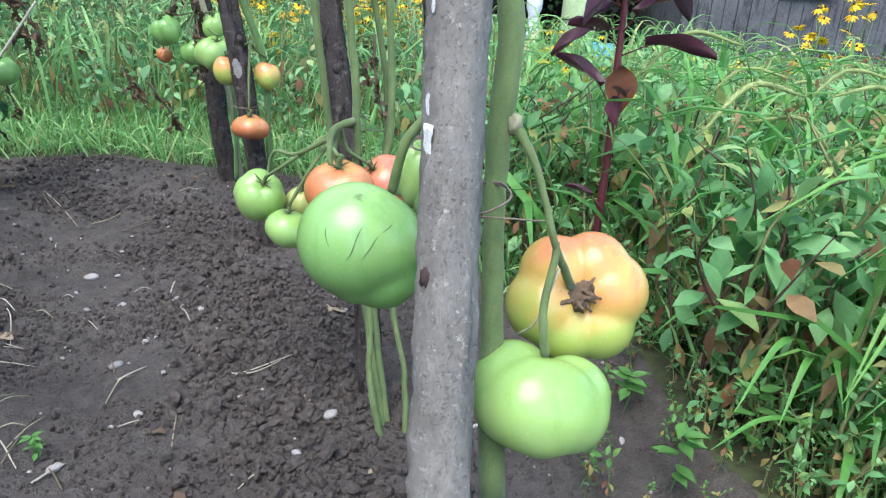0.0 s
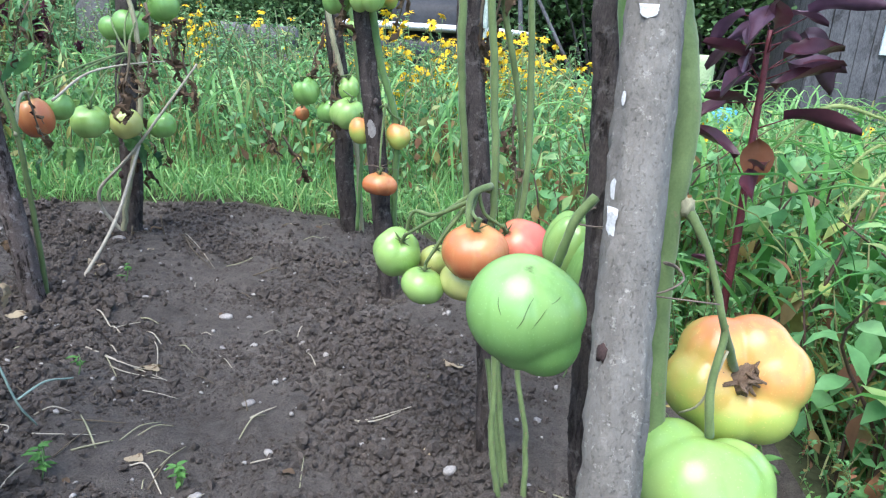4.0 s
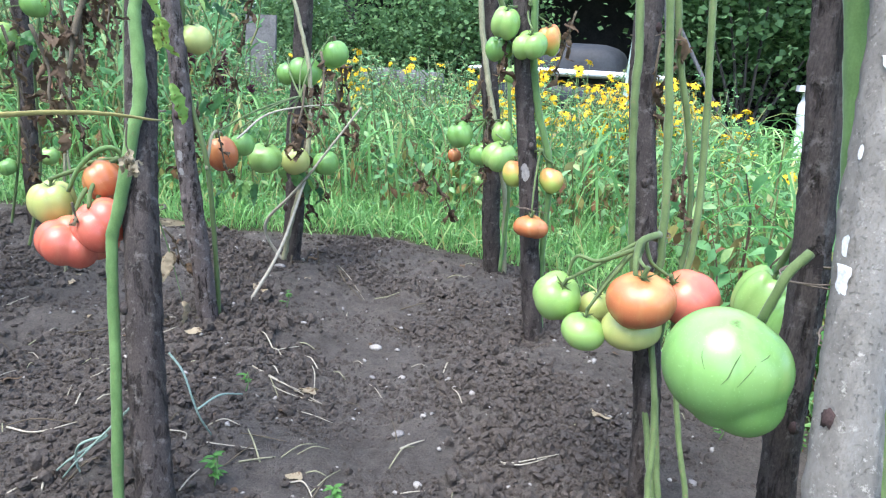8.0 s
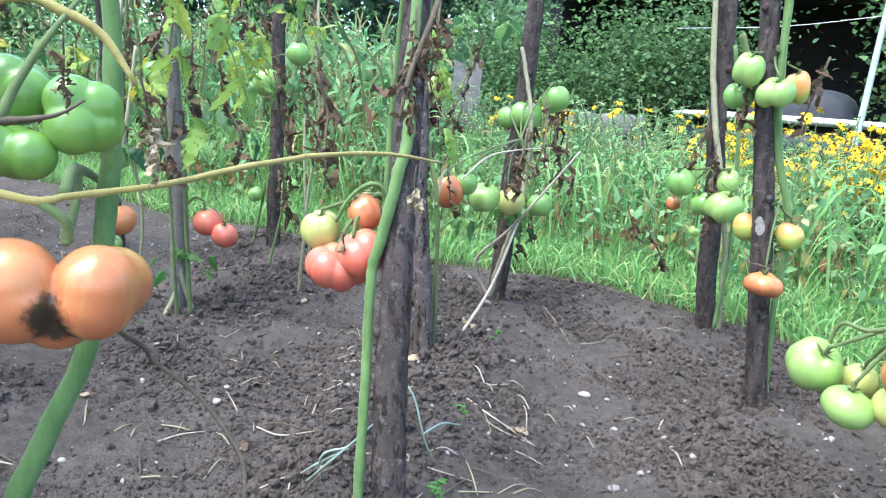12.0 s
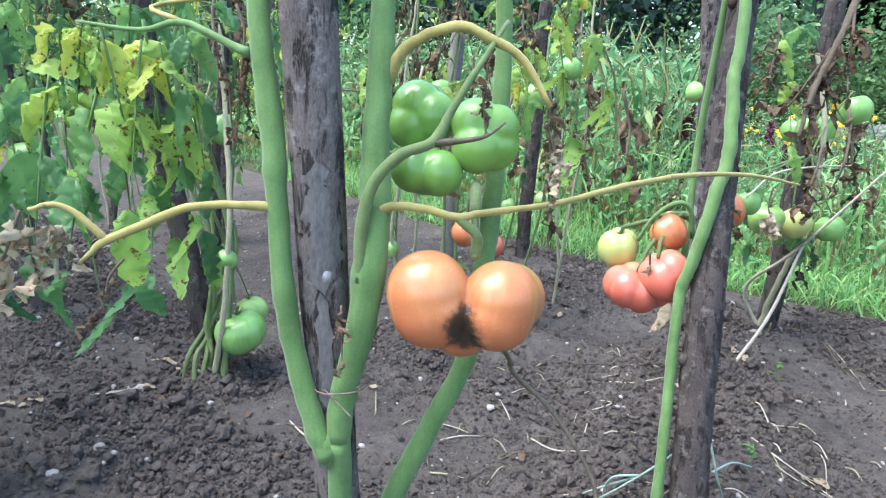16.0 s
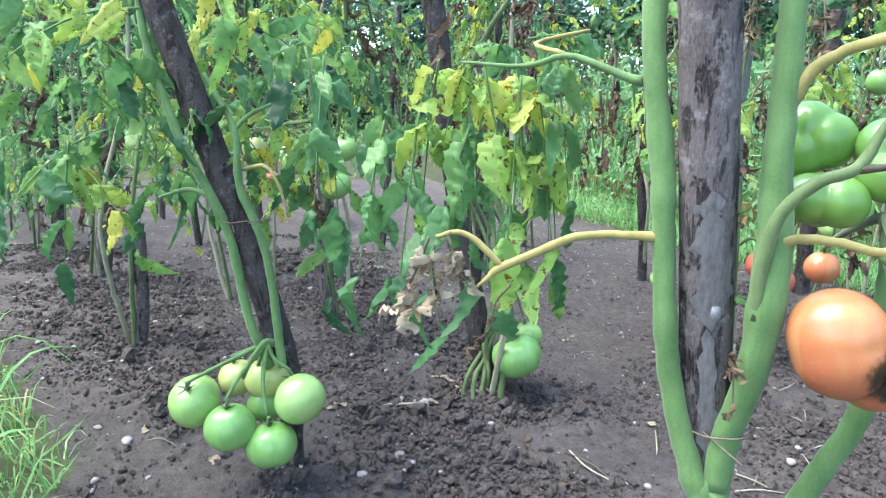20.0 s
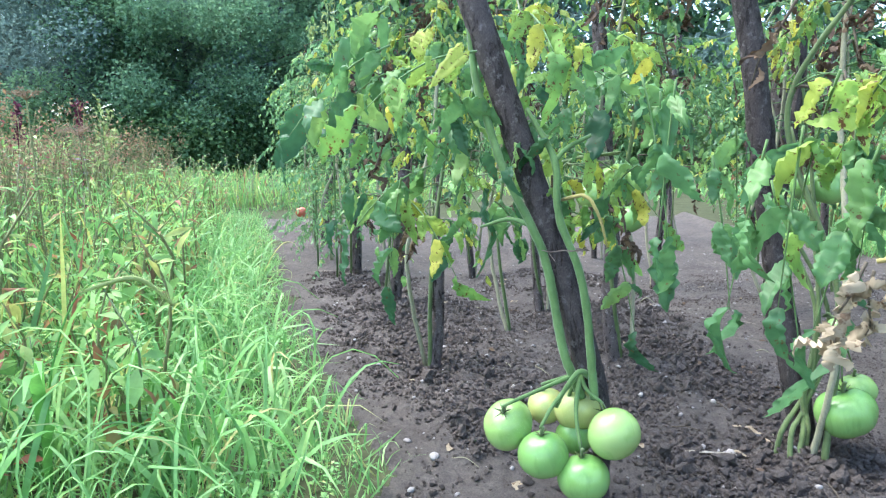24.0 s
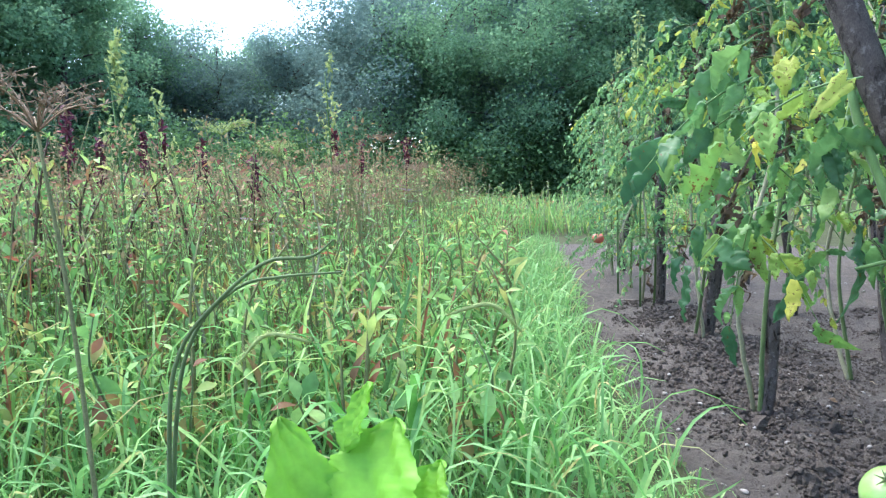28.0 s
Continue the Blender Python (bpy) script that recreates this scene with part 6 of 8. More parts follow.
def leafy_plant(key, at, height, n, seed, label, yellow=0.2, low=0.35, spread=0.2, top=(0, 0), size=(0.13, 0.25), dead=0.24, fine=0.56, far=False, mat=None):
    """A staked tomato plant with foliage: two stems, stalked leaves all round, drooping."""
    rng = np.random.default_rng(seed)
    if key not in PLANTS:
        plant(key, at, label)
    a = np.array([at[0], at[1], 0.0])
    lines = []
    for k in range(2):
        pts = [a + np.array([0.03 * rng.normal(), 0.03 * rng.normal(), -0.02])]
        for s in (0.3, 0.6, 0.85, 1.0):
            pts.append(a + np.array([top[0] * s + 0.06 * rng.normal(), top[1] * s + 0.06 * rng.normal(), height * s]))
        limb(key, pts, [0.010, 0.008, 0.008, 0.007, 0.004], (M_stem_old, M_stem_pale)[k], "stem", 7, 5)
        lines.append(spline(pts, 8))
    for i in range(n):
        line = lines[i % 2]
        j = int(len(line) * np.clip(rng.uniform(low, 1.05), 0, 0.999))
        ang = rng.uniform(0, 6.283)
        d = np.array([math.cos(ang), math.sin(ang), rng.uniform(-0.2, 0.5)])
        q = line[j] + d * rng.uniform(0.02, spread) * np.array([1, 1, 0.4])
        u = rng.uniform()
        if u < dead:
            dead_leaf(key, q, rng.uniform(0.14, 0.26), seed * 50 + i, root=line[j], far=far)
        else:
            leaf(key, q, d - np.array([0, 0, 0.25]), rng.uniform(*size), M_yellowleaf if u < dead + yellow else mat or M_tomleaf, seed * 50 + i, 13, rng.uniform(0.3, 1.1), fine=fine, root=line[j], far=far)


leafy_plant("cluster", (-2.5, 0.76), 1.6, 60, 31, "", 0.15, 0.47)
leafy_plant("low", (-1.6, 1.05), 1.6, 34, 32, "", 0.35, 0.52, 0.22, (-0.15, 0.1), (0.14, 0.24), 0.42)
leafy_plant("edge", (-2.412, 0.017, 0), 1.6, 58, 33, "leafy tomato plant at the meadow edge of the plot", 0.18, 0.3, 0.2)
leafy_plant("outer", (-3.634, -0.284, 0), 1.65, 90, 34, "leafy tomato plant in the outer row", 0.08, 0.25, 0.24, size=(0.12, 0.22), fine=0.62, far=True)
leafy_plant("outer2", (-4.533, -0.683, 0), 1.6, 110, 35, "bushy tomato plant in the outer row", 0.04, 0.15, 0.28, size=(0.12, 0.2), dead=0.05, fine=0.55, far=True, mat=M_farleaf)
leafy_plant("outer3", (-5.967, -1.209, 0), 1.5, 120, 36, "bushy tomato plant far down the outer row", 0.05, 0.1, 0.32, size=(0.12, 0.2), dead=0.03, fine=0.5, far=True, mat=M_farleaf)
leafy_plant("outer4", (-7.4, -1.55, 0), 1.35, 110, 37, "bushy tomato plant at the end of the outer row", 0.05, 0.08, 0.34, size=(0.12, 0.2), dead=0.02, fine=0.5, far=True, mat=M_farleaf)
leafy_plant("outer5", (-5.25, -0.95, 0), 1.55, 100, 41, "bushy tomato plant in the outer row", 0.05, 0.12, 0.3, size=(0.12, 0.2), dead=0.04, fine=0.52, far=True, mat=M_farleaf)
leafy_plant("deep", (-3.488, 1.785, 0), 1.6, 60, 38, "leafy tomato plant with spotted leaves", 0.15, 0.3, 0.24, far=True)
leafy_plant("row", (-3.1, 0.35, 0), 1.6, 62, 39, "leafy tomato plant with yellowing leaves", 0.2, 0.45, 0.26, far=True)
for i, (x, y) in enumerate([(-3.5, 0.58), (-4.6, 0.22), (-5.8, -0.1), (-3.0, 1.57), (-4.2, 1.37), (-5.4, 1.2), (-6.8, 0.9), (-2.9, 2.52), (-4.0, 2.32), (-5.2, 2.42), (-6.6, 2.2), (-7.6, -0.6), (-8.2, 1.6)]):
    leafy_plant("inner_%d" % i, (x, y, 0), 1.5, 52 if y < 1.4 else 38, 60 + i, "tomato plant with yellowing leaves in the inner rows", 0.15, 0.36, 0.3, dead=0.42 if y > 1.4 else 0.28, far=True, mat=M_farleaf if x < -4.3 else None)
for key, line in VINES:
    rr = np.random.default_rng(len(key) * 7 + int(abs(line[0][0]) * 100))
    for i in range(5):
        q = line[int(len(line) * rr.uniform(0.5, 0.99))]
        dead_leaf(key, q, rr.uniform(0.12, 0.24), int(rr.uniform(0, 9999)), far=True)
    leaf(key, line[-4], rr.normal(0, 1, 3) * np.array([1, 1, 0.2]), 0.18, M_yellowleaf, int(rr.uniform(0, 9999)))

# ---------------------------------------------------------------- grass, weeds, flowers


def field(rng, n, x0, x1, y0, y1, test):
    p = np.column_stack([rng.uniform(x0, x1, n), rng.uniform(y0, y1, n)])
    return p[test(p)]


def outside(p, lo=0.0, hi=99.0):
    d = -plot_depth(p[:, 0], p[:, 1])
    return (d > lo) & (d < hi)


def on_ground(p):
    return np.column_stack([p, ground_z(p[:, 0], p[:, 1]) - 0.005])


def grass_patch(name, label, rng, spots, lo, hi, mat, wide=1.0, tilt=0.22, forms=(BLADE, BEND, BLADE)):
    g = Geo()
    pos = on_ground(spots)
    size = rng.uniform(lo, hi, len(pos))
    for k, (v, f) in enumerate(forms):
        v = v * np.array([wide, 1, 1])
        sel = slice(k, None, len(forms))
        g.scatter(v, f, frames_at(rng, pos[sel], size[sel], tilt))
    return thing(name, g, mat, label, "grass", kind="stuff")


def weed_forms(seed, lo=0.10, hi=0.19, count=30):
    """One herb of unit height: a stalk with opposite pointed leaves that grow smaller upwards."""
    rng = np.random.default_rng(seed)
    g = Geo()
    pts = [(0, 0, 0), (0.03 * rng.normal(), 0.03 * rng.normal(), 0.4), (0.06 * rng.normal(), 0.06 * rng.normal(), 0.75), (0.08 * rng.normal(), 0.08 * rng.normal(), 1.0)]
    g.add(*tube(pts, [0.011, 0.009, 0.006, 0.003], 4, 3), 1)
    line = spline(pts, 10)
    for i in range(count):
        s = rng.uniform(0.12, 1.0)
        p = line[int(s * (len(line) - 1))]
        a = rng.uniform(0, 6.283)
        g.scatter(*LEAF4, [aim_at(p, (math.cos(a), math.sin(a), rng.uniform(-0.5, 0.5)), rng.uniform(lo, hi) * (1.15 - 0.6 * s), rng.normal(0, 0.4))], 0)
    return np.concatenate(g.v), [tuple(q) for c in g.f for q in c.tolist()], [int(s) for c in g.m for s in c]


def herb_form(seed, lo, hi, nodes, slim=1.0, aged=0.35, spread=1.0):
    """One herb of unit height: a stalk with opposite stalked leaves that droop, the lowest of them withering, and a tuft at the tip."""
    rng = np.random.default_rng(seed)
    g = Geo()
    pts = [(0, 0, 0), (0.03 * rng.normal(), 0.03 * rng.normal(), 0.4), (0.06 * rng.normal(), 0.06 * rng.normal(), 0.75), (0.09 * rng.normal(), 0.09 * rng.normal(), 1.0)]
    g.add(*tube(pts, [0.010, 0.008, 0.006, 0.003], 4, 3), 1)
    line = spline(pts, 10)
    v, f = LEAF
    v = v * np.array([1.25 * slim, 1, 1.6])
    v[0] = (0, -0.22, -0.05)
    turn = rng.uniform(0, 3.14)
    for i in range(nodes):
        s = 0.14 + 0.8 * (i + rng.uniform(-0.3, 0.3)) / nodes
        p = line[int(np.clip(s, 0, 1) * (len(line) - 1))]
        turn += 1.57 + rng.normal(0, 0.25)
        for k in range(2):
            if rng.uniform() < 0.12:
                continue
            a = turn + k * 3.1416 + rng.normal(0, 0.2)
            d = np.array([math.cos(a), math.sin(a), 0.0])
            L = rng.uniform(lo, hi) * (1.1 - 0.75 * abs(s - 0.5))
            q = p + (d * 0.3 * L + np.array([0, 0, 0.12 * L])) * spread
            old = s < 0.5 and rng.uniform() < aged
            g.scatter(v, f, [aim_at(q, d + np.array([0, 0, (-2.0 if old else rng.choice((-1.6, -0.7, -0.2, 0.6, 1.4)) + 0.6 * s)]), L, rng.normal(0, 0.7))], 2 if old else 0)
    for k in range(6):
        a = rng.uniform(0, 6.283)
        g.scatter(v, f, [aim_at(line[-1], (math.cos(a), math.sin(a), rng.uniform(0.0, 1.4)), 0.6 * lo * rng.uniform(0.7, 1.3), 0)], 0)
    return np.concatenate(g.v), [tuple(q) for c in g.f for q in c.tolist()], [int(s) for c in g.m for s in c]


BROAD = [herb_form(s, 0.09, 0.155, 9) for s in range(5)]
SLIM = [herb_form(s + 70, 0.05, 0.12, 15, 0.5, 0.28, 0.6) for s in range(5)]
WEEDS = [weed_forms(s) for s in range(5)]
HERBS = [weed_forms(s + 20, 0.035, 0.095, 40) for s in range(5)]


def weed_patch(name, label, rng, spots, lo, hi, mat, stem=None, cat="weeds", forms=None):
    g = Geo()
    pos = on_ground(spots)
    size = rng.uniform(lo, hi, len(pos))
    for k, (v, f, m) in enumerate(forms or WEEDS):
        g.scatter(v, f, frames_at(rng, pos[k::5], size[k::5], 0.12), m)
    return thing(name, g, [mat, stem or M_stem_old, M_aged], label, cat, kind="stuff")


rng = np.random.default_rng(21)
# Behind the plot: bright grass edge, then herbs.
grass_patch("grass_strip", "bright green grass along the far edge of the plot", rng, field(rng, 40000, -6, 1.6, 2.2, 5.2, lambda p: outside(p, -0.02, 1.3) & (p[:, 1] > 2.2)), 0.06, 0.22, M_grass_bright, 0.75, 0.4)
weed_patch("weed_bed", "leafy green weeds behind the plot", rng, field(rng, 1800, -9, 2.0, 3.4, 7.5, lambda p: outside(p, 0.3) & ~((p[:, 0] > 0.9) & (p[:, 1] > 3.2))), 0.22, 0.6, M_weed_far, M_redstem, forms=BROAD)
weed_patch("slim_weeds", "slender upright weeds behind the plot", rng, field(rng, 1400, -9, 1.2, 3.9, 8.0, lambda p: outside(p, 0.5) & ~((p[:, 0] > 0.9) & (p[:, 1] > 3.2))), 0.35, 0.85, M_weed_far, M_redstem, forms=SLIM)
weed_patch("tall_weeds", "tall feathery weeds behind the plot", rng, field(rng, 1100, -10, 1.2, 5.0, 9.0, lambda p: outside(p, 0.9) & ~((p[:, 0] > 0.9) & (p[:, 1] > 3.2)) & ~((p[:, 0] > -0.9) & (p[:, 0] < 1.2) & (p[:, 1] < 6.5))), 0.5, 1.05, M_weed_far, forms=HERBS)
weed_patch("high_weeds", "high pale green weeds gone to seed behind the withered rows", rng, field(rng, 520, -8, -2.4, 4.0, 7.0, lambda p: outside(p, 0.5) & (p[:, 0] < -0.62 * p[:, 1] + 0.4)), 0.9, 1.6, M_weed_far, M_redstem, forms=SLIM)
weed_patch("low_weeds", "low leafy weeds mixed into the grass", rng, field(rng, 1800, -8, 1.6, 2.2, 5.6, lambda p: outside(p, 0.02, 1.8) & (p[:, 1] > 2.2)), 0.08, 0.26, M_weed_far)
grass_patch("back_grass", "long arching grass among the weeds behind the plot", rng, field(rng, 3200, -8, 3.0, 3.0, 7.0, lambda p: outside(p, 0.35)), 0.25, 0.7, M_grass_bright, 0.8, 0.2, (ARCH,))
# Right-hand side: dense weeds and foxtail grass.
SIDE = lambda p: outside(p, 0.06) & (p[:, 1] < 3.3)
weed_patch("side_weeds", "dense leafy weeds on dark reddish stalks beside the plot", rng, field(rng, 640, 0.7, 3.6, 1.0, 3.4, SIDE), 0.28, 0.66, M_sideweed, M_darkstalk, forms=BROAD)
weed_patch("side_slim_weeds", "slender weeds with drooping narrow leaves", rng, field(rng, 460, 0.7, 3.6, 0.9, 3.4, SIDE), 0.3, 0.72, M_sideweed, M_redstem, forms=SLIM)
weed_patch("side_herbs", "small-leaved herbs crowding between the weeds", rng, field(rng, 560, 0.7, 3.6, 0.9, 3.4, SIDE), 0.15, 0.45, M_sideweed, M_redstem, forms=HERBS)
weed_patch("side_undergrowth", "low broad-leaved weeds under the taller ones", rng, field(rng, 900, 0.7, 3.0, 0.9, 3.2, SIDE), 0.12, 0.3, M_sideweed, M_redstem, forms=BROAD)
weed_patch("edge_undergrowth", "young weeds thick along the soil edge", rng, field(rng, 900, 0.5, 2.0, 0.5, 2.8, lambda p: outside(p, -0.03, 0.4)), 0.08, 0.24, M_sideweed, M_redstem, forms=BROAD)
weed_patch("edge_weeds", "small young weeds on the bare soil edge", rng, field(rng, 60, 0.9, 1.5, 1.1, 2.4, lambda p: plot_depth(p[:, 0], p[:, 1]) > -0.1), 0.06, 0.16, M_weed, forms=BROAD)
grass_patch("side_grass", "long arching grass growing through the weeds", rng, field(rng, 1300, 0.9, 3.4, 0.9, 3.4, lambda p: outside(p, 0.12)), 0.28, 0.72, M_grass, 0.8, 0.2, (ARCH, BEND, ARCH))
grass_patch("side_turf", "short bright grass under the weeds", rng, field(rng, 6000, 0.8, 4.0, 0.9, 3.4, lambda p: outside(p, 0.05)), 0.08, 0.25, M_grass_bright, 0.7, 0.4)
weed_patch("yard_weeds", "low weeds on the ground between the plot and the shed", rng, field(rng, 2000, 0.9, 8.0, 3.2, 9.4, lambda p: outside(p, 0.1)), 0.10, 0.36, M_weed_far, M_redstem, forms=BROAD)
grass_patch("yard_grass", "rough grass towards the shed", rng, field(rng, 14000, 0.9, 8.0, 3.2, 9.5, lambda p: outside(p, 0.1)), 0.06, 0.26, M_grass_bright, 0.8, 0.4)
# Meadow on the other side.
grass_patch("meadow_edge", "short bright grass along the plot edge", rng, field(rng, 34000, -9, 0.0, -4, 0.1, lambda p: outside(p, 0.0, 0.95) & (p[:, 1] < 0.2)), 0.05, 0.16, M_grass_bright, 0.7, 0.5)
BACK = lambda p, d: outside(p, d) & (p[:, 1] < 0.0) & (np.hypot(p[:, 0] - 0.15, p[:, 1] - 0.05) > 0.85)
grass_patch("meadow_grass", "tall wild meadow grass", rng, field(rng, 15000, -12, 0.4, -9, -0.2, lambda p: BACK(p, 0.7)), 0.3, 0.75, M_meadow, 0.36)
grass_patch("arching_meadow_grass", "long arching grass at the near edge of the meadow", rng, field(rng, 4200, -6, 0.3, -5, -0.1, lambda p: BACK(p, 0.25)), 0.15, 0.5, M_grass_bright, 0.5, 0.3, (ARCH, BEND, ARCH))
grass_patch("near_edge_grass", "lush arching grass along the meadow's edge", rng, field(rng, 9000, -5, 0.0, -3.5, 0.1, lambda p: outside(p, 0.15, 1.3) & BACK(p, 0.0)), 0.12, 0.36, M_grass_bright, 0.8, 0.4, (ARCH, BEND))
weed_patch("meadow_weeds", "slender meadow herbs with yellow and reddish lower leaves", rng, field(rng, 3000, -9, 0.4, -7, -0.3, lambda p: BACK(p, 0.5)), 0.3, 0.8, M_meadow, M_redstem, forms=SLIM)
weed_patch("fine_meadow_herbs", "feathery meadow herbs", rng, field(rng, 1500, -12, 0.4, -9, -0.5, lambda p: BACK(p, 0.9)), 0.4, 0.9, M_meadow, M_stem_pale, forms=HERBS)
weed_patch("high_meadow", "tall loose meadow herbs with brown and yellow leaves", rng, field(rng, 1300, -9, 0.2, -8, -1.2, lambda p: BACK(p, 1.8)), 0.75, 1.15, M_meadow, M_darkstalk, forms=SLIM)
weed_patch("near_herbs", "bushy meadow herbs with yellow and brown leaves", rng, field(rng, 800, -4.5, 0.3, -4.5, -0.3, lambda p: BACK(p, 0.5)), 0.22, 0.55, M_meadow, M_stem_old, forms=BROAD)
weed_patch("edge_herbs", "low leafy herbs in the short edge grass", rng, field(rng, 3000, -9, 0.0, -4, 0.1, lambda p: outside(p, 0.03, 1.0) & (p[:, 1] < 0.2)), 0.06, 0.17, M_grass_bright, M_stem_old)
far_p = field(rng, 26000, -48, 10, -40, 40, lambda p: (np.hypot(p[:, 0], p[:, 1]) > 9) & outside(p, 1.0))
grass_patch("far_grass", "rough grass towards the trees", rng, far_p, 0.15, 0.5, M_meadow, 3.0, 0.35)


def seed_heads(name, label, rng, spots, lo, hi, mat):
    """Thin stalks ending in loose branched seed heads."""
    g = Geo()
    for (x, y), h in zip(spots, rng.uniform(lo, hi, len(spots))):
        z = gz(x, y)
        lean = rng.normal(0, 0.12, 2)
        top = np.array([x + lean[0], y + lean[1], z + h])
        g.add(*tube([(x, y, z), (x + lean[0] * 0.3, y + lean[1] * 0.3, z + h * 0.6), top], [0.003, 0.0025, 0.0015], 3, 3), 1)
        k = 16
        ang = rng.uniform(0, 6.28, k)
        rad = rng.uniform(0.01, 0.08, k)
        pos = top + np.column_stack([rad * np.cos(ang), rad * np.sin(ang), rng.uniform(-0.13, 0.03, k)])
        g.scatter(*LEAF4, frames_at(rng, pos, rng.uniform(0.012, 0.028, k), 0.8), 0)
    return thing(name, g, [mat, M_redstem], label, "seed heads", kind="stuff")


seed_heads("meadow_seed_heads", "pale brown and reddish seed heads over the meadow", rng, field(rng, 3600, -9, -0.4, -8, -0.8, lambda p: outside(p, 1.0)), 0.7, 1.14, M_dryhead)


def foxtail(at, height, seed, way):
    """A foxtail grass: arching stalk, long blades and a bristly drooping head."""
    rng = np.random.default_rng(seed)
    x, y = at
    z = gz(x, y)
    ob = base("foxtail_grass", (x, y, z), "foxtail grass with an arching bristly green head", "grass plant", "foxtail grasses")
    w = np.array([math.cos(way), math.sin(way), 0])
    a = np.array([x, y, z])
    pts = [a, a + w * 0.03 * height + np.array([0, 0, height * 0.55]), a + w * 0.16 * height + np.array([0, 0, height * 0.9]), a + w * 0.36 * height + np.array([0, 0, height * 0.93])]
    part("stalk", Geo().add(*tube(pts, [0.003, 0.0025, 0.002, 0.0018], 5, 6)), M_grass, ob)
    hp = spline([pts[2], pts[3], a + w * 0.5 * height + np.array([0, 0, height * 0.8])], 8)
    g = Geo().add(*tube(hp, [0.003, 0.006, 0.0055, 0.0025], 6, 1))
    k = 420
    q = hp[rng.integers(0, len(hp), k)] + rng.normal(0, 0.002, (k, 3))
    g.scatter(BLADE[0] * np.array([0.8, 0.4, 1]), BLADE[1], frames_at(rng, q, rng.uniform(0.014, 0.026, k), 1.2))
    part("seed_head", g, M_seedhead, ob)
    for i in range(4):
        d = rng.uniform(0, 6.28)
        s = rng.uniform(0.18, 0.34)
        m = aim_at(a + np.array([0, 0, height * rng.uniform(0.05, 0.5)]), (math.cos(d), math.sin(d), 0.0), s)
        part("blade", Geo().scatter(BEND[0] * np.array([1.6, 1, 1]), BEND[1], [m]), M_grass, ob)
    return ob


rng = np.random.default_rng(31)
for i in range(22):
    x, y = rng.uniform(1.5, 3.0), rng.uniform(1.3, 3.2)
    if plot_depth(np.array([x]), np.array([y]))[0] < -0.02:
        foxtail((x, y), rng.uniform(0.45, 0.85), 800 + i, rng.uniform(2.2, 5.0))
for i, (x, y, h, w) in enumerate([(1.36, 2.37, 0.62, -0.3), (1.40, 2.2, 0.55, -0.4), (1.50, 2.25, 0.72, 0.2), (1.62, 2.1, 0.5, -0.6), (1.75, 2.3, 0.66, -1.0), (1.55, 1.95, 0.45, -0.2)]):
    foxtail((x, y), h, 830 + i, w)
for i in range(16):
    x, y = rng.uniform(-4.5, -0.8), rng.uniform(-3.5, -0.5)
    if plot_depth(np.array([x]), np.array([y]))[0] < -0.25:
        foxtail((x, y), rng.uniform(0.5, 0.9), 850 + i, rng.uniform(0, 6.28))


def broad_grass(at, n, length, seed, label="clump of broad arching grass blades"):
    rng = np.random.default_rng(seed)
    x, y = at
    a = np.array([x, y, gz(x, y)])
    ob = base("grass_clump", a, label, "grass plant", "grass clumps")
    for i in range(n):
        d = rng.uniform(0, 6.28)
        L = length * rng.uniform(0.6, 1.1)
        up, out = rng.uniform(0.5, 0.95), rng.uniform(0.3, 0.8)
        w = np.array([math.cos(d), math.sin(d), 0])
        side = np.array([-w[1], w[0], 0])
        line = spline([a, a + w * out * L * 0.35 + np.array([0, 0, up * L * 0.6]), a + w * out * L * 0.75 + np.array([0, 0, up * L * 0.75]), a + w * out * L * 1.1 + np.array([0, 0, up * L * 0.5])], 6)
        ww = 0.0075 * np.sin(np.linspace(0.35, math.pi, len(line))) + 0.0006
        v, f = [], []
        for j, p in enumerate(line):
            v += [p - side * ww[j] + np.array([0, 0, 0.35 * ww[j]]), p, p + side * ww[j] + np.array([0, 0, 0.35 * ww[j]])]
            if j:
                b = 3 * (j - 1)
                f += [(b, b + 1, b + 4, b + 3), (b + 1, b + 2, b + 5, b + 4)]
        part("blade", Geo().add(v, f), M_grass, ob)
    return ob


for i, p in enumerate([(1.455, 1.674, 0), (1.722, 1.995, 0), (2.071, 2.679, 0), (1.75, 2.271, 0), (1.99, 2.426, 0), (1.462, 1.812, 0), (1.533, 2.14, 0)]):
    broad_grass(p[:2], 10, 0.55 if i != 0 else 0.4, 900 + i)
for i, p in enumerate([(-0.62, -0.55), (-0.9, -0.75), (-0.75, -0.95), (-1.5, -0.55), (-1.9, -0.9), (-2.6, -1.1), (-1.2, -1.3)]):
    broad_grass(p, 12, 0.5, 920 + i)

OVAL = (np.array([(u * 0.25 * math.sin(math.pi * s ** 0.75) ** 1.1, s, 0.09 * abs(u) - 0.16 * s * s + 0.02 * math.sin(7 * s + 3 * u)) for s in np.linspace(0, 1, 9) for u in (-1, -0.5, 0, 0.5, 1)]),
        [(5 * i + j, 5 * i + j + 1, 5 * i + j + 6, 5 * i + j + 5) for i in range(8) for j in range(4)])

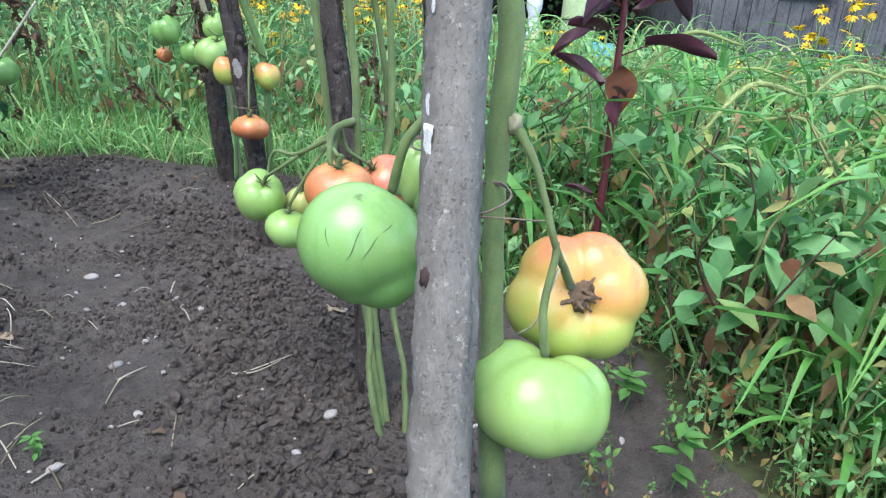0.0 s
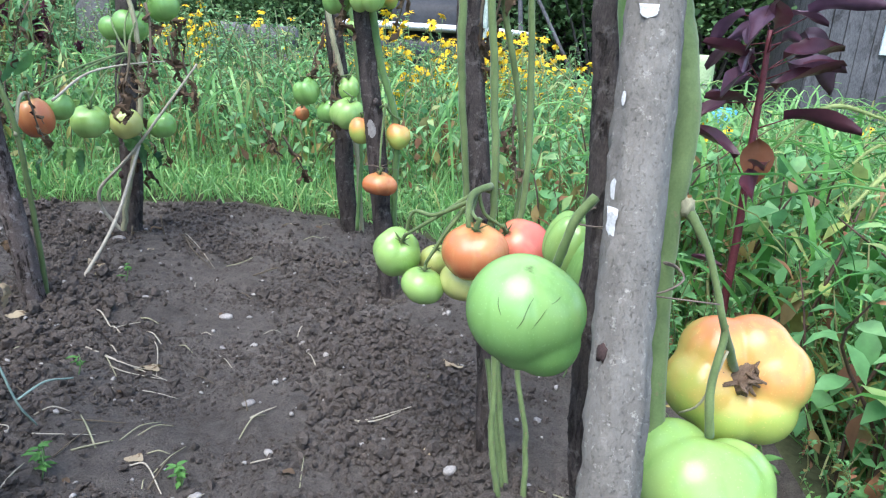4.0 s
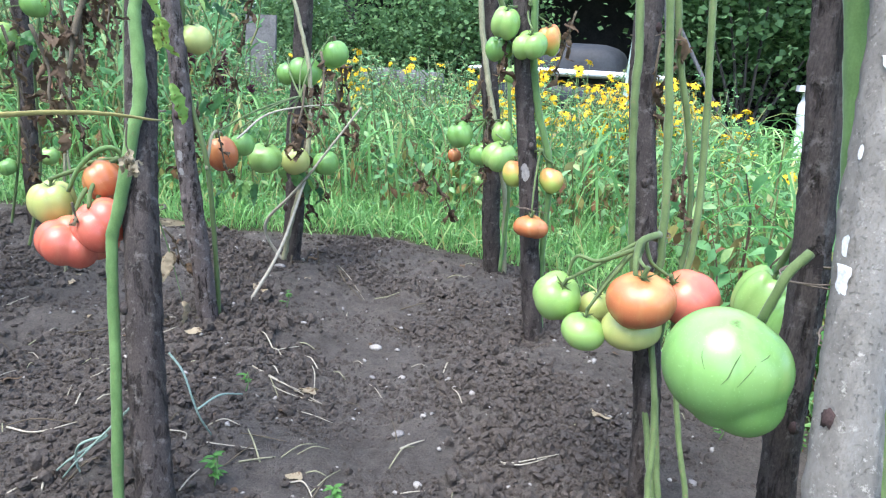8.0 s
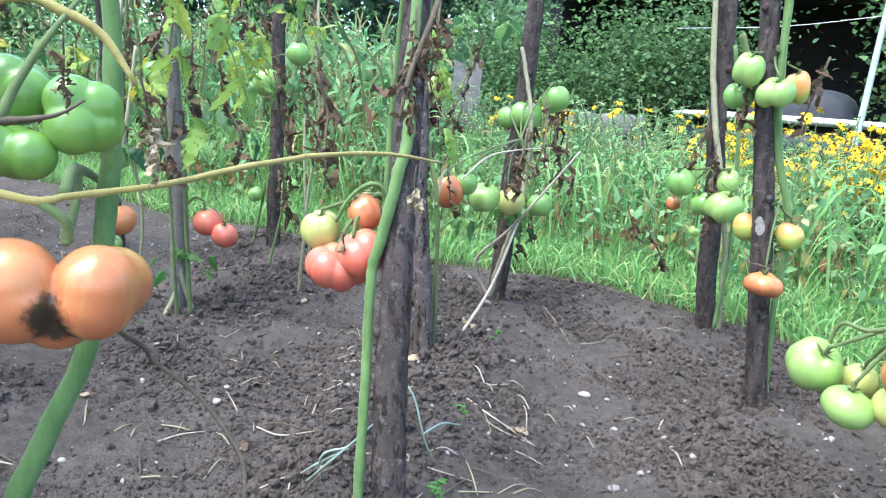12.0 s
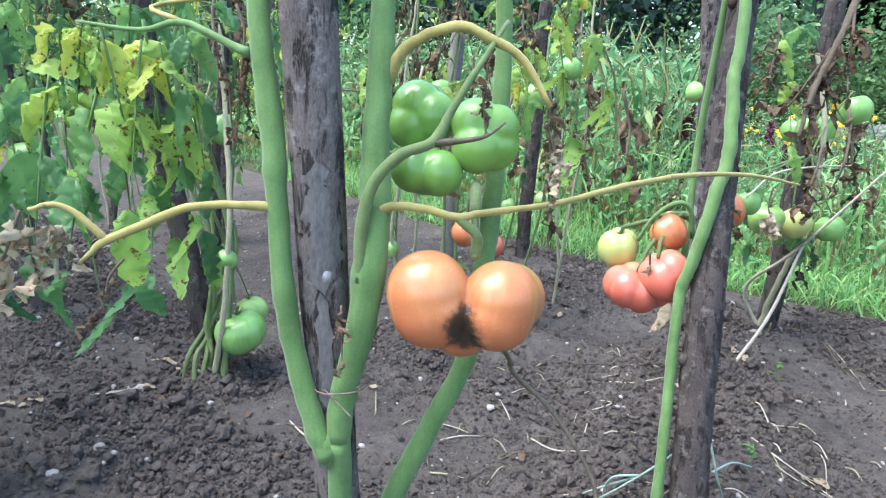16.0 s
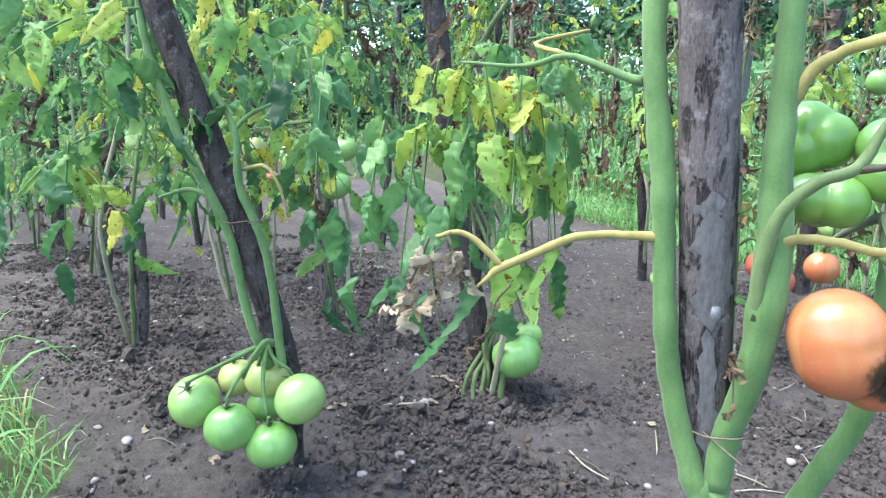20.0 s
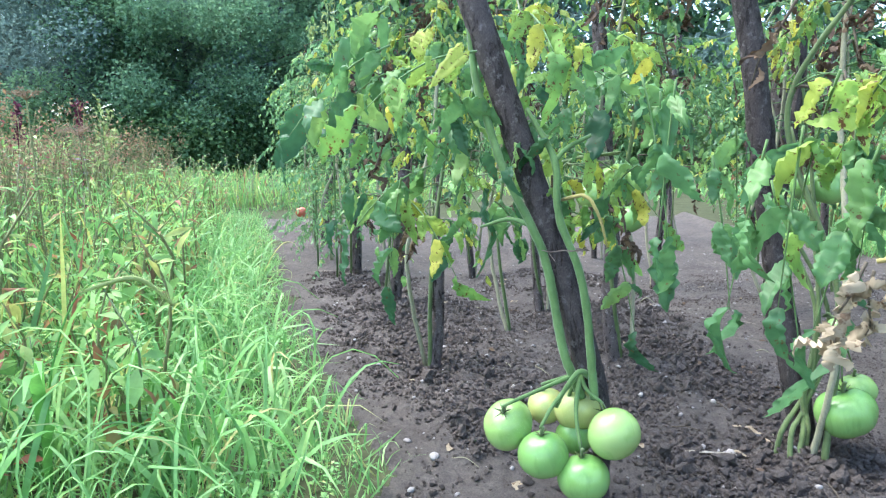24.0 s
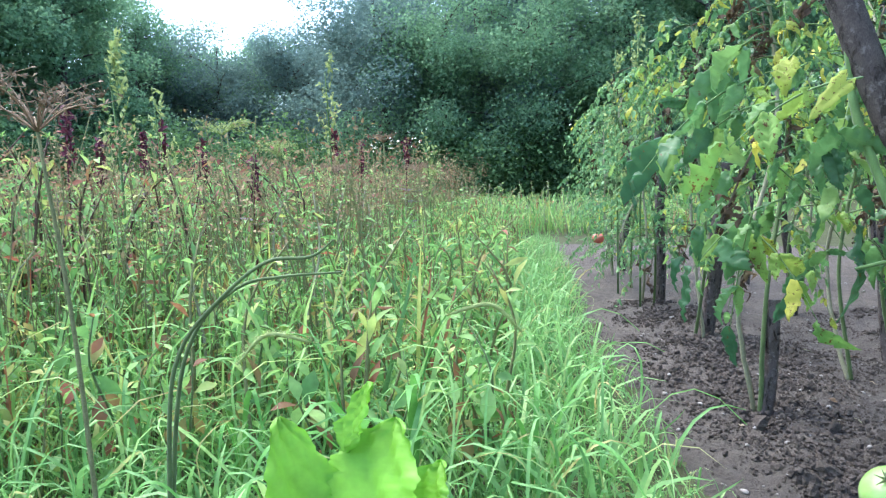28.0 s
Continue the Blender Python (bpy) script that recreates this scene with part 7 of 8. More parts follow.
# Purple amaranth behind the orange tomato.
am = base("amaranth", (1.085, 2.262, 0.266), "dark purple amaranth with crimson stem", "plant")
am.location.z = 0
AM = [(1.1, 2.267, 0.046), (1.091, 2.265, 0.273), (1.096, 2.281, 0.476), (1.093, 2.295, 0.652), (1.096, 2.315, 0.818), (1.097, 2.334, 0.94)]
part("stem", Geo().add(*tube([(AM[0][0], AM[0][1], 0.0)] + AM, [0.012, 0.011, 0.0105, 0.01, 0.009, 0.008, 0.006], 8, 6)), M_purplestem, am)
for i, (p, w, s) in enumerate([((1.094, 2.278, 0.588), (0.969, 2.285, 0.776), 0.16), ((1.091, 2.275, 0.602), (1.078, 2.157, 0.695), 0.13), ((1.097, 2.283, 0.621), (1.044, 2.088, 0.632), 0.13), ((1.095, 2.302, 0.717), (1.217, 2.275, 0.777), 0.2), ((1.098, 2.307, 0.73), (1.009, 2.253, 0.816), 0.16), ((1.094, 2.304, 0.769), (1.147, 2.264, 0.859), 0.18), ((1.094, 2.309, 0.781), (0.885, 2.326, 0.757), 0.14), ((1.096, 2.315, 0.818), (1.018, 2.29, 0.911), 0.17), ((1.095, 2.324, 0.843), (1.185, 2.333, 0.921), 0.18), ((1.098, 2.329, 0.88), (1.076, 2.232, 1.002), 0.16), ((1.092, 2.251, 0.354), (0.996, 2.294, 0.454), 0.09)]):
    d = np.array(w) - np.array(p)
    L = np.linalg.norm(d)
    g = Geo().add(*tube([p, np.array(p) + d * 0.5 * min(1, s / L)], [0.0022, 0.0014], 5, 3), 1)
    v, f = OVAL
    g.scatter(v * np.array([0.85, 1, 1.6]), f, [aim_at(np.array(p) + d * 0.45 * min(1, s / L), d - np.array([0, 0, 0.35 * L]), s * 0.8, 0.5 * (i % 3 - 1))], 0)
    part("leaf", g, [M_purple, M_purplestem], am)
rr = np.random.default_rng(945)
for i in range(14):
    z0 = rr.uniform(0.78, 1.0)
    p = np.array((1.095, 2.28 + 0.06 * z0, z0))
    a = rr.uniform(0, 6.283)
    d = np.array([math.cos(a), math.sin(a), rr.uniform(-0.2, 0.7)])
    s = rr.uniform(0.07, 0.15)
    g = Geo().add(*tube([p, p + d * 0.35 * s, p + d * 0.6 * s], [0.002, 0.0015, 0.0012], 5, 3), 1)
    g.scatter(OVAL[0] * np.array([0.8, 1, 2.2]), OVAL[1], [aim_at(p + d * 0.55 * s, d - np.array([0, 0, rr.uniform(-0.2, 0.9)]), s, rr.normal(0, 0.6))], 0)
    part("leaf", g, [M_purple, M_purplestem], am)
p = np.array((1.093, 2.26, 0.70))
g = Geo().add(*tube([(1.094, 2.29, 0.72), p], [0.002, 0.0015], 5, 3), 1)
g.scatter(OVAL[0] * np.array([1.3, 1, 1.5]), OVAL[1], [aim_at(p, (0.02, -0.25, -1), 0.115, 0.2)], 0)
part("leaf", g, [M_rustleaf, M_purplestem], am, "rust-brown hanging leaf")


def plume(at, height, seed):
    """An amaranth with an upright purple plume."""
    rng = np.random.default_rng(seed)
    x, y = at
    z = gz(x, y)
    ob = base("plumed_amaranth", (x, y, z), "amaranth with an upright dark purple plume", "plant", "purple amaranths")
    part("stem", Geo().add(*tube([(x, y, z), (x + 0.02, y, z + height * 0.6), (x, y, z + height)], [0.008, 0.006, 0.003], 5, 4)), M_purplestem, ob)
    g = Geo()
    k = 130
    s = rng.uniform(0.8, 1.02, k)
    rad = 0.04 * (1.12 - s) ** 0.5 * rng.uniform(0.2, 1.3, k)
    ang = rng.uniform(0, 6.28, k)
    g.scatter(*LEAF, frames_at(rng, np.column_stack([x + rad * np.cos(ang), y + rad * np.sin(ang), z + height * s]), rng.uniform(0.02, 0.05, k), 1.0))
    part("plume", g, M_plume, ob)
    g = Geo()
    for i in range(10):
        a = rng.uniform(0, 6.28)
        g.scatter(*LEAF, [aim_at((x, y, z + height * rng.uniform(0.3, 0.7)), (math.cos(a), math.sin(a), 0.2), rng.uniform(0.1, 0.18))])
    part("foliage", g, M_purple, ob)


for i, (x, y, h, _a, _c) in enumerate([(-3.24, -3.35, 1.07, 0, 0), (-2.91, -3.35, 1.17, 0, 0), (-2.26, -3.33, 1.22, 0, 0), (-5.15, -2.84, 1.17, 0, 0), (-4.20, -2.97, 1.17, 0, 0), (-3.30, -3.95, 1.17, 0, 0), (-2.65, -2.43, 0.93, 0, 0), (-4.54, -2.93, 1.11, 0, 0), (-5.00, -3.49, 1.17, 0, 0), (-2.60, -3.52, 1.07, 0, 0)]):
    plume((x, y), h + 0.08, 940 + i)
for i in range(9):
    plume((rng.uniform(-3.6, -2.2), rng.uniform(4.6, 5.6)), rng.uniform(0.6, 0.95), 960 + i)

# Feathery tall weeds standing over the meadow.
for i, (x, y, h, _a, _c) in enumerate([(-2.11, -2.77, 1.52, 0, 0), (-3.64, -2.61, 1.64, 0, 0), (-2.63, -3.06, 1.36, 0, 0), (-4.33, -2.22, 1.12, 0, 0), (-4.43, -0.73, 1.81, 0, 0), (-4.98, -0.98, 1.82, 0, 0)]):
    ob = base("tall_weed", (x, y, 0), "tall pale green feathery weed over the meadow", "weed", "tall weeds")
    rr = np.random.default_rng(970 + i)
    part("stem", Geo().add(*tube([(x, y, 0), (x, y, h * 0.6), (x + 0.03, y, h)], [0.008, 0.006, 0.003], 5, 4)), M_stem, ob)
    g = Geo()
    for k in range(22):
        s = rr.uniform(0.4, 1.0)
        a = rr.uniform(0, 6.28)
        p0 = np.array([x, y, h * s])
        p1 = p0 + np.array([math.cos(a) * 0.22 * (1.15 - s), math.sin(a) * 0.22 * (1.15 - s), 0.14])
        g.add(*tube([p0, (p0 + p1) / 2 - np.array([0, 0, 0.02]), p1], [0.002, 0.0016, 0.001], 3, 2))
        for q in np.linspace(0.2, 1, 9):
            g.scatter(*LEAF, frames_at(rr, [p0 + (p1 - p0) * q], rr.uniform(0.02, 0.045), 0.9))
    part("foliage", g, M_seedhead, ob)



def umbel(top, wide, seed, mat, label):
    """A dry umbel: a ribbed stalk, rays spread like an umbrella, each with a small tuft of seeds."""
    rng = np.random.default_rng(seed)
    top = np.array(top, float)
    x, y = top[0] + 0.06 * rng.normal(), top[1] + 0.06 * rng.normal()
    z = gz(x, y)
    ob = base("umbel_plant", (x, y, z), label, "plant", "umbel plants")
    part("stalk", Geo().add(*tube([(x, y, z), (x * 0.6 + top[0] * 0.4, y * 0.6 + top[1] * 0.4, top[2] * 0.6), top - np.array([0, 0, 0.25 * wide])], [0.005, 0.004, 0.003], 6, 5)), M_redstem, ob)
    root = top - np.array([0, 0, 0.25 * wide])
    for i in range(20):
        a, r = rng.uniform(0, 6.283), wide * 0.5 * math.sqrt(rng.uniform(0.05, 1))
        end = top + np.array([r * math.cos(a), r * math.sin(a), 0.06 * wide * rng.normal() - 0.12 * r])
        g = Geo().add(*tube([root, (root + end) / 2 + np.array([0, 0, 0.05 * wide]), end], [0.0016, 0.0013, 0.001], 4, 3))
        for k in range(9):
            tip = end + rng.normal(0, 1, 3) * np.array([0.07, 0.07, 0.03]) * wide
            g.add(*tube([end - np.array([0, 0, 0.03 * wide]), tip], [0.0007, 0.0005], 3, 1))
            g.scatter(*LEAF4, frames_at(rng, tip[None], 0.03 * wide + 0.004, 1.0))
        part("ray", g, mat, ob)
    return ob


for i, (p, w, m) in enumerate([((-0.553, -1.105, 1.061), 0.26, M_umbel), ((-2.561, -1.589, 1.117), 0.14, M_umbel), ((-2.909, -1.59, 0.992), 0.16, M_umbel), ((-2.278, -1.679, 0.988), 0.16, M_umbel), ((-1.694, -1.758, 1.134), 0.2, M_seedhead), ((-1.981, -1.74, 1.064), 0.2, M_seedhead)]):
    umbel(p, w, 980 + i, m, "dry brown umbel on a tall stalk" if m is M_umbel else "yellow-green umbel on a tall stalk")

# Broad bright leaf close to the eye, and two arching stalks.
BLC = (-0.489, -0.452, 0.559)
ob = base("broad_leaf_plant", (BLC[0], BLC[1], 0), "large bright green broad-leaved plant in the meadow", "plant")
part("stem", Geo().add(*tube([(BLC[0], BLC[1], 0), (BLC[0], BLC[1], BLC[2] * 0.5), (BLC[0], BLC[1], BLC[2] * 0.8)], [0.008, 0.007, 0.005], 7, 5)), M_stem, ob)


def broad(p0, p1, width, seed):
    rng = np.random.default_rng(seed)
    p0, p1 = np.array(p0), np.array(p1)
    d = p1 - p0
    L = np.linalg.norm(d)
    n, m = 28, 9
    v, f = [], []
    for i in range(n + 1):
        s = i / n
        w = width * min(1, 3.5 * s + 0.2) * (1 - s) ** 0.62 * 1.25 * (1 + 0.10 * ((s * 7) % 1.0 - 0.5) + 0.05 * rng.normal()) + 0.001
        for j in range(m):
            u = j / (m - 1) * 2 - 1
            v.append((u * w, s * L, 0.25 * abs(u) * w - 0.12 * L * s * s + 0.006 * math.sin(9 * u + 14 * s)))
    for i in range(n):
        for j in range(m - 1):
            a = i * m + j
            f.append((a, a + 1, a + m + 1, a + m))
    return Geo().scatter(np.array(v), f, [aim_at(p0, d, 1.0, 0)])


part("leaf", broad((-0.455, -0.435, 0.476), (-0.517, -0.425, 0.6), 0.088, 1), M_bigleaf, ob)
part("leaf", broad((-0.436, -0.499, 0.48), (-0.46, -0.548, 0.605), 0.05, 2), M_bigleaf, ob)
part("leaf", broad((-0.488, -0.476, 0.556), (-0.524, -0.465, 0.64), 0.022, 3), M_bigleaf, ob)
part("leaf", broad((-0.481, -0.379, 0.474), (-0.528, -0.365, 0.549), 0.045, 4), M_bigleaf, ob)
ar = base("arching_weed", (-0.704, -1.021, 0.396), "weed with two bare arching green stalks", "weed")
ar.location.z = 0
foot = ((-0.727, -1.07, 0.31))
part("stalk", Geo().add(*tube([(foot[0], foot[1], 0), (-0.722, -1.038, 0.432), (-0.732, -1.004, 0.588), (-0.759, -0.923, 0.686), (-0.794, -0.84, 0.753), (-0.83, -0.764, 0.761), (-0.851, -0.726, 0.791)], [0.006, 0.0045, 0.004, 0.004, 0.0035, 0.003, 0.0018], 8, 6)), M_stem_old, ar)
part("stalk", Geo().add(*tube([(foot[0] + 0.01, foot[1], 0), (-0.744, -1.041, 0.446), (-0.769, -1.003, 0.613), (-0.805, -0.922, 0.7), (-0.844, -0.843, 0.719), (-0.894, -0.739, 0.724)], [0.006, 0.0045, 0.004, 0.0035, 0.003, 0.002], 8, 6)), M_stem_old, ar)

# Yellow coneflowers.


def coneflowers(at, height, n, seed, spread=0.3):
    """A clump of coneflowers: stalks, leaves, and yellow-rayed heads with dark cones."""
    rng = np.random.default_rng(seed)
    x, y = at
    z = gz(x, y)
    ob = base("coneflower_clump", (x, y, z), "clump of yellow coneflowers with dark centres", "flowers", "coneflower clumps")
    st, pe, co = Geo(), Geo(), Geo()
    ray = np.array([(-0.14, 0.12, 0), (0.14, 0.12, 0), (-0.2, 0.6, 0.02), (0.2, 0.6, 0.02), (0, 1, -0.06)])
    for i in range(n):
        a, r = rng.uniform(0, 6.28), spread * math.sqrt(rng.uniform())
        p = np.array([x + r * math.cos(a), y + r * math.sin(a), z])
        h = height * rng.uniform(0.6, 1.05)
        top = p + np.array([rng.normal(0, 0.04), rng.normal(0, 0.04), h])
        st.add(*tube([p, (p + top) / 2, top], [0.003, 0.0025, 0.002], 3, 2), 1)
        for k in range(5):
            b = rng.uniform(0, 6.28)
            st.scatter(*LEAF4, [aim_at(p + (top - p) * rng.uniform(0.1, 0.8), (math.cos(b), math.sin(b), 0.3), rng.uniform(0.08, 0.15))], 0)
        nrm = Vector((rng.normal(0, 0.5), rng.normal(0, 0.5) - 0.35, 1)).normalized()
        q = np.array(Matrix.Translation(top) @ nrm.to_track_quat("Z", "Y").to_matrix().to_4x4())
        dr = rng.uniform(-0.9, 0.1)
        for k in range(11):
            m = np.array(Matrix(q) @ Matrix.Rotation(k * 6.283 / 11, 4, "Z") @ Matrix.Rotation(dr + rng.normal(0, 0.15), 4, "X") @ Matrix.Diagonal((0.046, 0.046, 0.046, 1)))
            pe.scatter(ray, [(0, 1, 3, 2), (2, 3, 4)], [m])
        v, f = ball(0.008, 4, 6)
        co.add(v + top + np.array(nrm) * 0.005, f)
    part("greenery", st, [M_weed_far, M_stem], ob)
    tagged(part("bloom", pe, M_petal, ob, "yellow ray petals"), kind="stuff")
    tagged(part("flower_centre", co, M_cone, ob, "dark brown flower centres"), kind="stuff")
    return ob


rng = np.random.default_rng(41)
for i in range(38):
    coneflowers((rng.uniform(-1.5, 0.7), rng.uniform(5.4, 7.6)), rng.uniform(0.35, 0.98), 24, 1000 + i)
for i in range(10):
    coneflowers((rng.uniform(-3.6, -1.4), rng.uniform(6.3, 7.4)), rng.uniform(0.75, 1.0), 9, 1040 + i)
for i in range(6):
    coneflowers((rng.uniform(0.6, 2.0), rng.uniform(5.0, 6.4)), rng.uniform(0.3, 0.6), 9, 1060 + i)
for i, p in enumerate([(3.01, 4.812, 0.788), (3.028, 4.99, 0.698), (2.99, 4.566, 0.708)]):
    coneflowers(p[:2], p[2] + 0.08, 9, 1070 + i, 0.2)
coneflowers((3.219, 5.923, 0.381)[:2], 0.4, 4, 1080, 0.2)
coneflowers((2.817, 6.422, 0.38)[:2], 0.4, 3, 1081, 0.2)

# ---------------------------------------------------------------- distance


def tree(at, height, wide, seed, mat, label, kind="tree", leaves=2600, size=0.34, low=0.15, group="trees of the wood"):
    """A tree: tapered trunk, limbs, and a ragged crown of leaf sprays gathered in clumps."""
    rng = np.random.default_rng(seed)
    x, y = at
    ob = base(kind, (x, y, 0), label, kind, group)
    a = np.array([x, y, -0.1])
    tops = []
    part("trunk", Geo().add(*tube([a, a + np.array([0.1 * rng.normal(), 0.1 * rng.normal(), height * 0.45]), a + np.array([0.3 * rng.normal(), 0.3 * rng.normal(), height * 0.92])], [height * 0.02, height * 0.014, height * 0.004], 8, 6)), M_trunk, ob)
    for i in range(20):
        s = rng.uniform(low + 0.1, 0.95)
        ang = rng.uniform(0, 6.283)
        reach = wide * (1.1 - abs(s - 0.45)) * rng.uniform(0.5, 1.0)
        p0 = a + np.array([0, 0, height * s * 0.85])
        p1 = p0 + np.array([math.cos(ang) * reach, math.sin(ang) * reach, height * rng.uniform(0.02, 0.14)])
        part("bough", Geo().add(*tube([p0, (p0 + p1) / 2 + np.array([0, 0, 0.2]), p1], [height * 0.007, height * 0.005, height * 0.002], 5, 3)), M_trunk, ob)
        tops += [p1, p0 * 0.45 + p1 * 0.55]
    tops = np.array(tops)
    extra = a + np.column_stack([rng.normal(0, wide * 0.4, 26), rng.normal(0, wide * 0.4, 26), height * rng.uniform(0.05, 1.0, 26)])
    tops = np.vstack([tops, extra])
    pick = rng.integers(0, len(tops), leaves)
    r = rng.normal(0, 1, (leaves, 3))
    r /= np.linalg.norm(r, axis=1)[:, None]
    pos = tops[pick] + r * (rng.uniform(0, 1, leaves) ** 0.45 * wide * 0.34)[:, None] * np.array([1, 1, 0.75])
    pos = pos[pos[:, 2] > 0.2]
    g = Geo().scatter(*TUFT, frames_at(rng, pos, rng.uniform(0.5, 1.3, len(pos)) * size, 0.7))
    part("crown", g, mat, ob)
    return ob


rng = np.random.default_rng(51)
k = 0
# Air haze over these trees is only in their leaf colours.
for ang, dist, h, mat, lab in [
        (100, 33, 12.5, M_tree, "broad green deciduous tree"), (106, 36, 13.5, M_haze_tree, "tall dark tree with haze-blue leaf colour"), (112, 35, 14, M_haze_tree, "tall dark tree with haze-blue leaf colour"), (118, 40, 15, M_haze_tree, "tall dark tree with gaps of sky"),
        (123, 44, 11.0, M_haze_tree, "dark tree with gaps of sky"), (130, 44, 10.3, M_tree, "round-topped green deciduous tree"), (136, 46, 10.6, M_tree, "round-topped green deciduous tree"), (142, 44, 14.5, M_haze_tree, "dark tree at the wood edge"),
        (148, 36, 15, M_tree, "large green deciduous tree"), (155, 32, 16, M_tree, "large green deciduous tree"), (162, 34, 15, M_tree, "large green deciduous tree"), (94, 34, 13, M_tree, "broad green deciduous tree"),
        (88, 36, 14, M_tree, "broad green deciduous tree"), (82, 34, 13, M_haze_tree, "dark tree at the wood edge"), (74, 33, 13, M_tree, "broad green deciduous tree"), (66, 30, 13, M_haze_tree, "dark tree at the wood edge"),
        (58, 28, 12, M_tree, "broad green deciduous tree"), (50, 27, 12, M_haze_tree, "dark tree at the wood edge"), (42, 25, 12, M_tree, "broad green deciduous tree"), (33, 24, 12, M_haze_tree, "dark tree at the wood edge"),
        (24, 22, 11, M_tree, "broad green deciduous tree"), (15, 20, 11, M_haze_tree, "dark tree behind the yard"), (6, 19, 10, M_tree, "broad green yard tree"), (-3, 20, 10, M_haze_tree, "dark tree behind the yard"), (-12, 21, 10, M_tree, "broad green yard tree"), (-22, 21, 10, M_tree, "broad green yard tree"),
        (102, 44, 15, M_haze_tree, "tall dark tree with haze-blue leaf colour"), (110, 47, 16, M_haze_tree, "tall dark tree with haze-blue leaf colour"), (96, 46, 15, M_haze_tree, "dark tree at the wood edge"), (90, 46, 15, M_haze_tree, "dark tree at the wood edge"), (127, 40, 9.6, M_haze_tree, "tree in the wood with haze-tinted green leaves"), (133, 41, 9.8, M_haze_tree, "tree in the wood with haze-tinted green leaves"), (139, 40, 10.5, M_tree, "bright green deciduous tree"), (144, 34, 12.5, M_tree, "bright green deciduous tree"), (120, 34, 11, M_haze_tree, "tree in the wood with haze-tinted green leaves"), (115, 32, 10, M_tree, "green tree at the wood edge"), (108, 31, 9.5, M_tree, "green tree at the wood edge"), (130, 50, 11.5, M_haze_tree, "distant dark tree in the wood"), (124, 50, 12, M_haze_tree, "distant dark tree in the wood"), (137, 50, 12, M_haze_tree, "distant dark tree in the wood"), (151, 42, 15, M_haze_tree, "tall dark tree in the wood")]:
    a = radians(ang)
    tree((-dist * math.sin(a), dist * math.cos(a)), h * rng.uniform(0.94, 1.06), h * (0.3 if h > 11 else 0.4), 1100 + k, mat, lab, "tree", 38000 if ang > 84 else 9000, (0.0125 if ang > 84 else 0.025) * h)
    k += 1
# Undergrowth along the wood's edge.
g = Geo()
for i in range(230):
    a, d = radians(rng.uniform(20, 165)), rng.uniform(28, 36)
    if a < radians(70):
        d -= 6
    c = np.array([-d * math.sin(a), d * math.cos(a), rng.uniform(0.2, 2.6)])
    q = rng.normal(0, 1, (1000, 3)) * np.array([1.0, 1.0, 0.7]) + c
    q = q[q[:, 2] > 0]
    g.scatter(*TUFT, frames_at(rng, q, rng.uniform(0.1, 0.22, len(q)), 0.7))
thing("undergrowth", g, M_bush, "dark bushes along the edge of the wood", "bushes", kind="stuff")


def bush(at, h, w, seed, mat, label, n=2600, size=0.13):
    rng = np.random.default_rng(seed)
    x, y = at
    ob = base("bush", (x, y, 0), label, "bush")
    tops = []
    for i in range(9):
        a = rng.uniform(0, 6.28)
        p1 = np.array([x + w * 0.5 * math.cos(a) * rng.uniform(0.2, 1), y + w * 0.5 * math.sin(a) * rng.uniform(0.2, 1), h * rng.uniform(0.5, 0.95)])
        part("bough", Geo().add(*tube([(x, y, 0), (np.array([x, y, 0]) + p1) / 2 + np.array([0, 0, 0.1]), p1], [0.03, 0.02, 0.008], 5, 3)), M_trunk, ob)
        tops.append(p1)
    pos = np.array(tops)[rng.integers(0, 9, n)] * np.array([1, 1, 1]) + rng.normal(0, 1, (n, 3)) * np.array([w * 0.2, w * 0.2, h * 0.2])
    pos = pos[pos[:, 2] > 0.05]
    part("crown", Geo().scatter(LEAF4[0] * np.array([1.8, 1, 1]), LEAF4[1], frames_at(rng, pos, rng.uniform(0.6, 1.2, len(pos)) * size, 0.6)), mat, ob)
    return ob


bush((1.5, 11.2), 2.9, 2.2, 1, M_bush, "dense dark green broad-leaved bush by the yard", 6840, 0.11)
bush((1.0, 12.8), 3.2, 1.7, 2, M_bush, "dense dark green bush behind the yard", 5700, 0.11)
bush((3.2, 11.5), 2.5, 2.0, 3, M_bush, "dense dark green bush beside the shed", 4940, 0.10)
bush((-3.2, 12.0), 2.3, 2.2, 4, M_bush, "dark green hedge bush by the yard", 9000, 0.085)
bush((-5.4, 11.8), 2.3, 2.8, 5, M_bush, "dark green hedge bush by the yard", 9000, 0.085)

M_planks = bark("weathered_planks", (0.055, 0.055, 0.06), (0.14, 0.14, 0.145), None, 9, 0.85)
M_bluepaint = plain("pale_blue_paint", (0.50, 0.58, 0.62), (0.62, 0.69, 0.72), 8, 0.6)
M_whitepaint = plain("white_paint", (0.70, 0.72, 0.72), (0.82, 0.83, 0.82), 8, 0.5)
# Near-black colour stands for the shed's inner shade; also plain tyre rubber.
M_dark = plain("shed_shade_and_tyre_black", (0.012, 0.012, 0.013), (0.035, 0.034, 0.034), 6, 0.9)
M_roof = plain("grey_roofing", (0.06, 0.06, 0.06), (0.13, 0.13, 0.13), 6, 0.9)
M_barrel = plain("pale_green_barrel", (0.30, 0.40, 0.20), (0.42, 0.52, 0.28), 9, 0.6)
M_flaking = plain("flaking_green_paint", (0.16, 0.24, 0.19), (0.42, 0.48, 0.43), 30, 0.8)
M_blue = plain("blue_plastic", (0.05, 0.28, 0.50), (0.10, 0.42, 0.65), 9, 0.5)
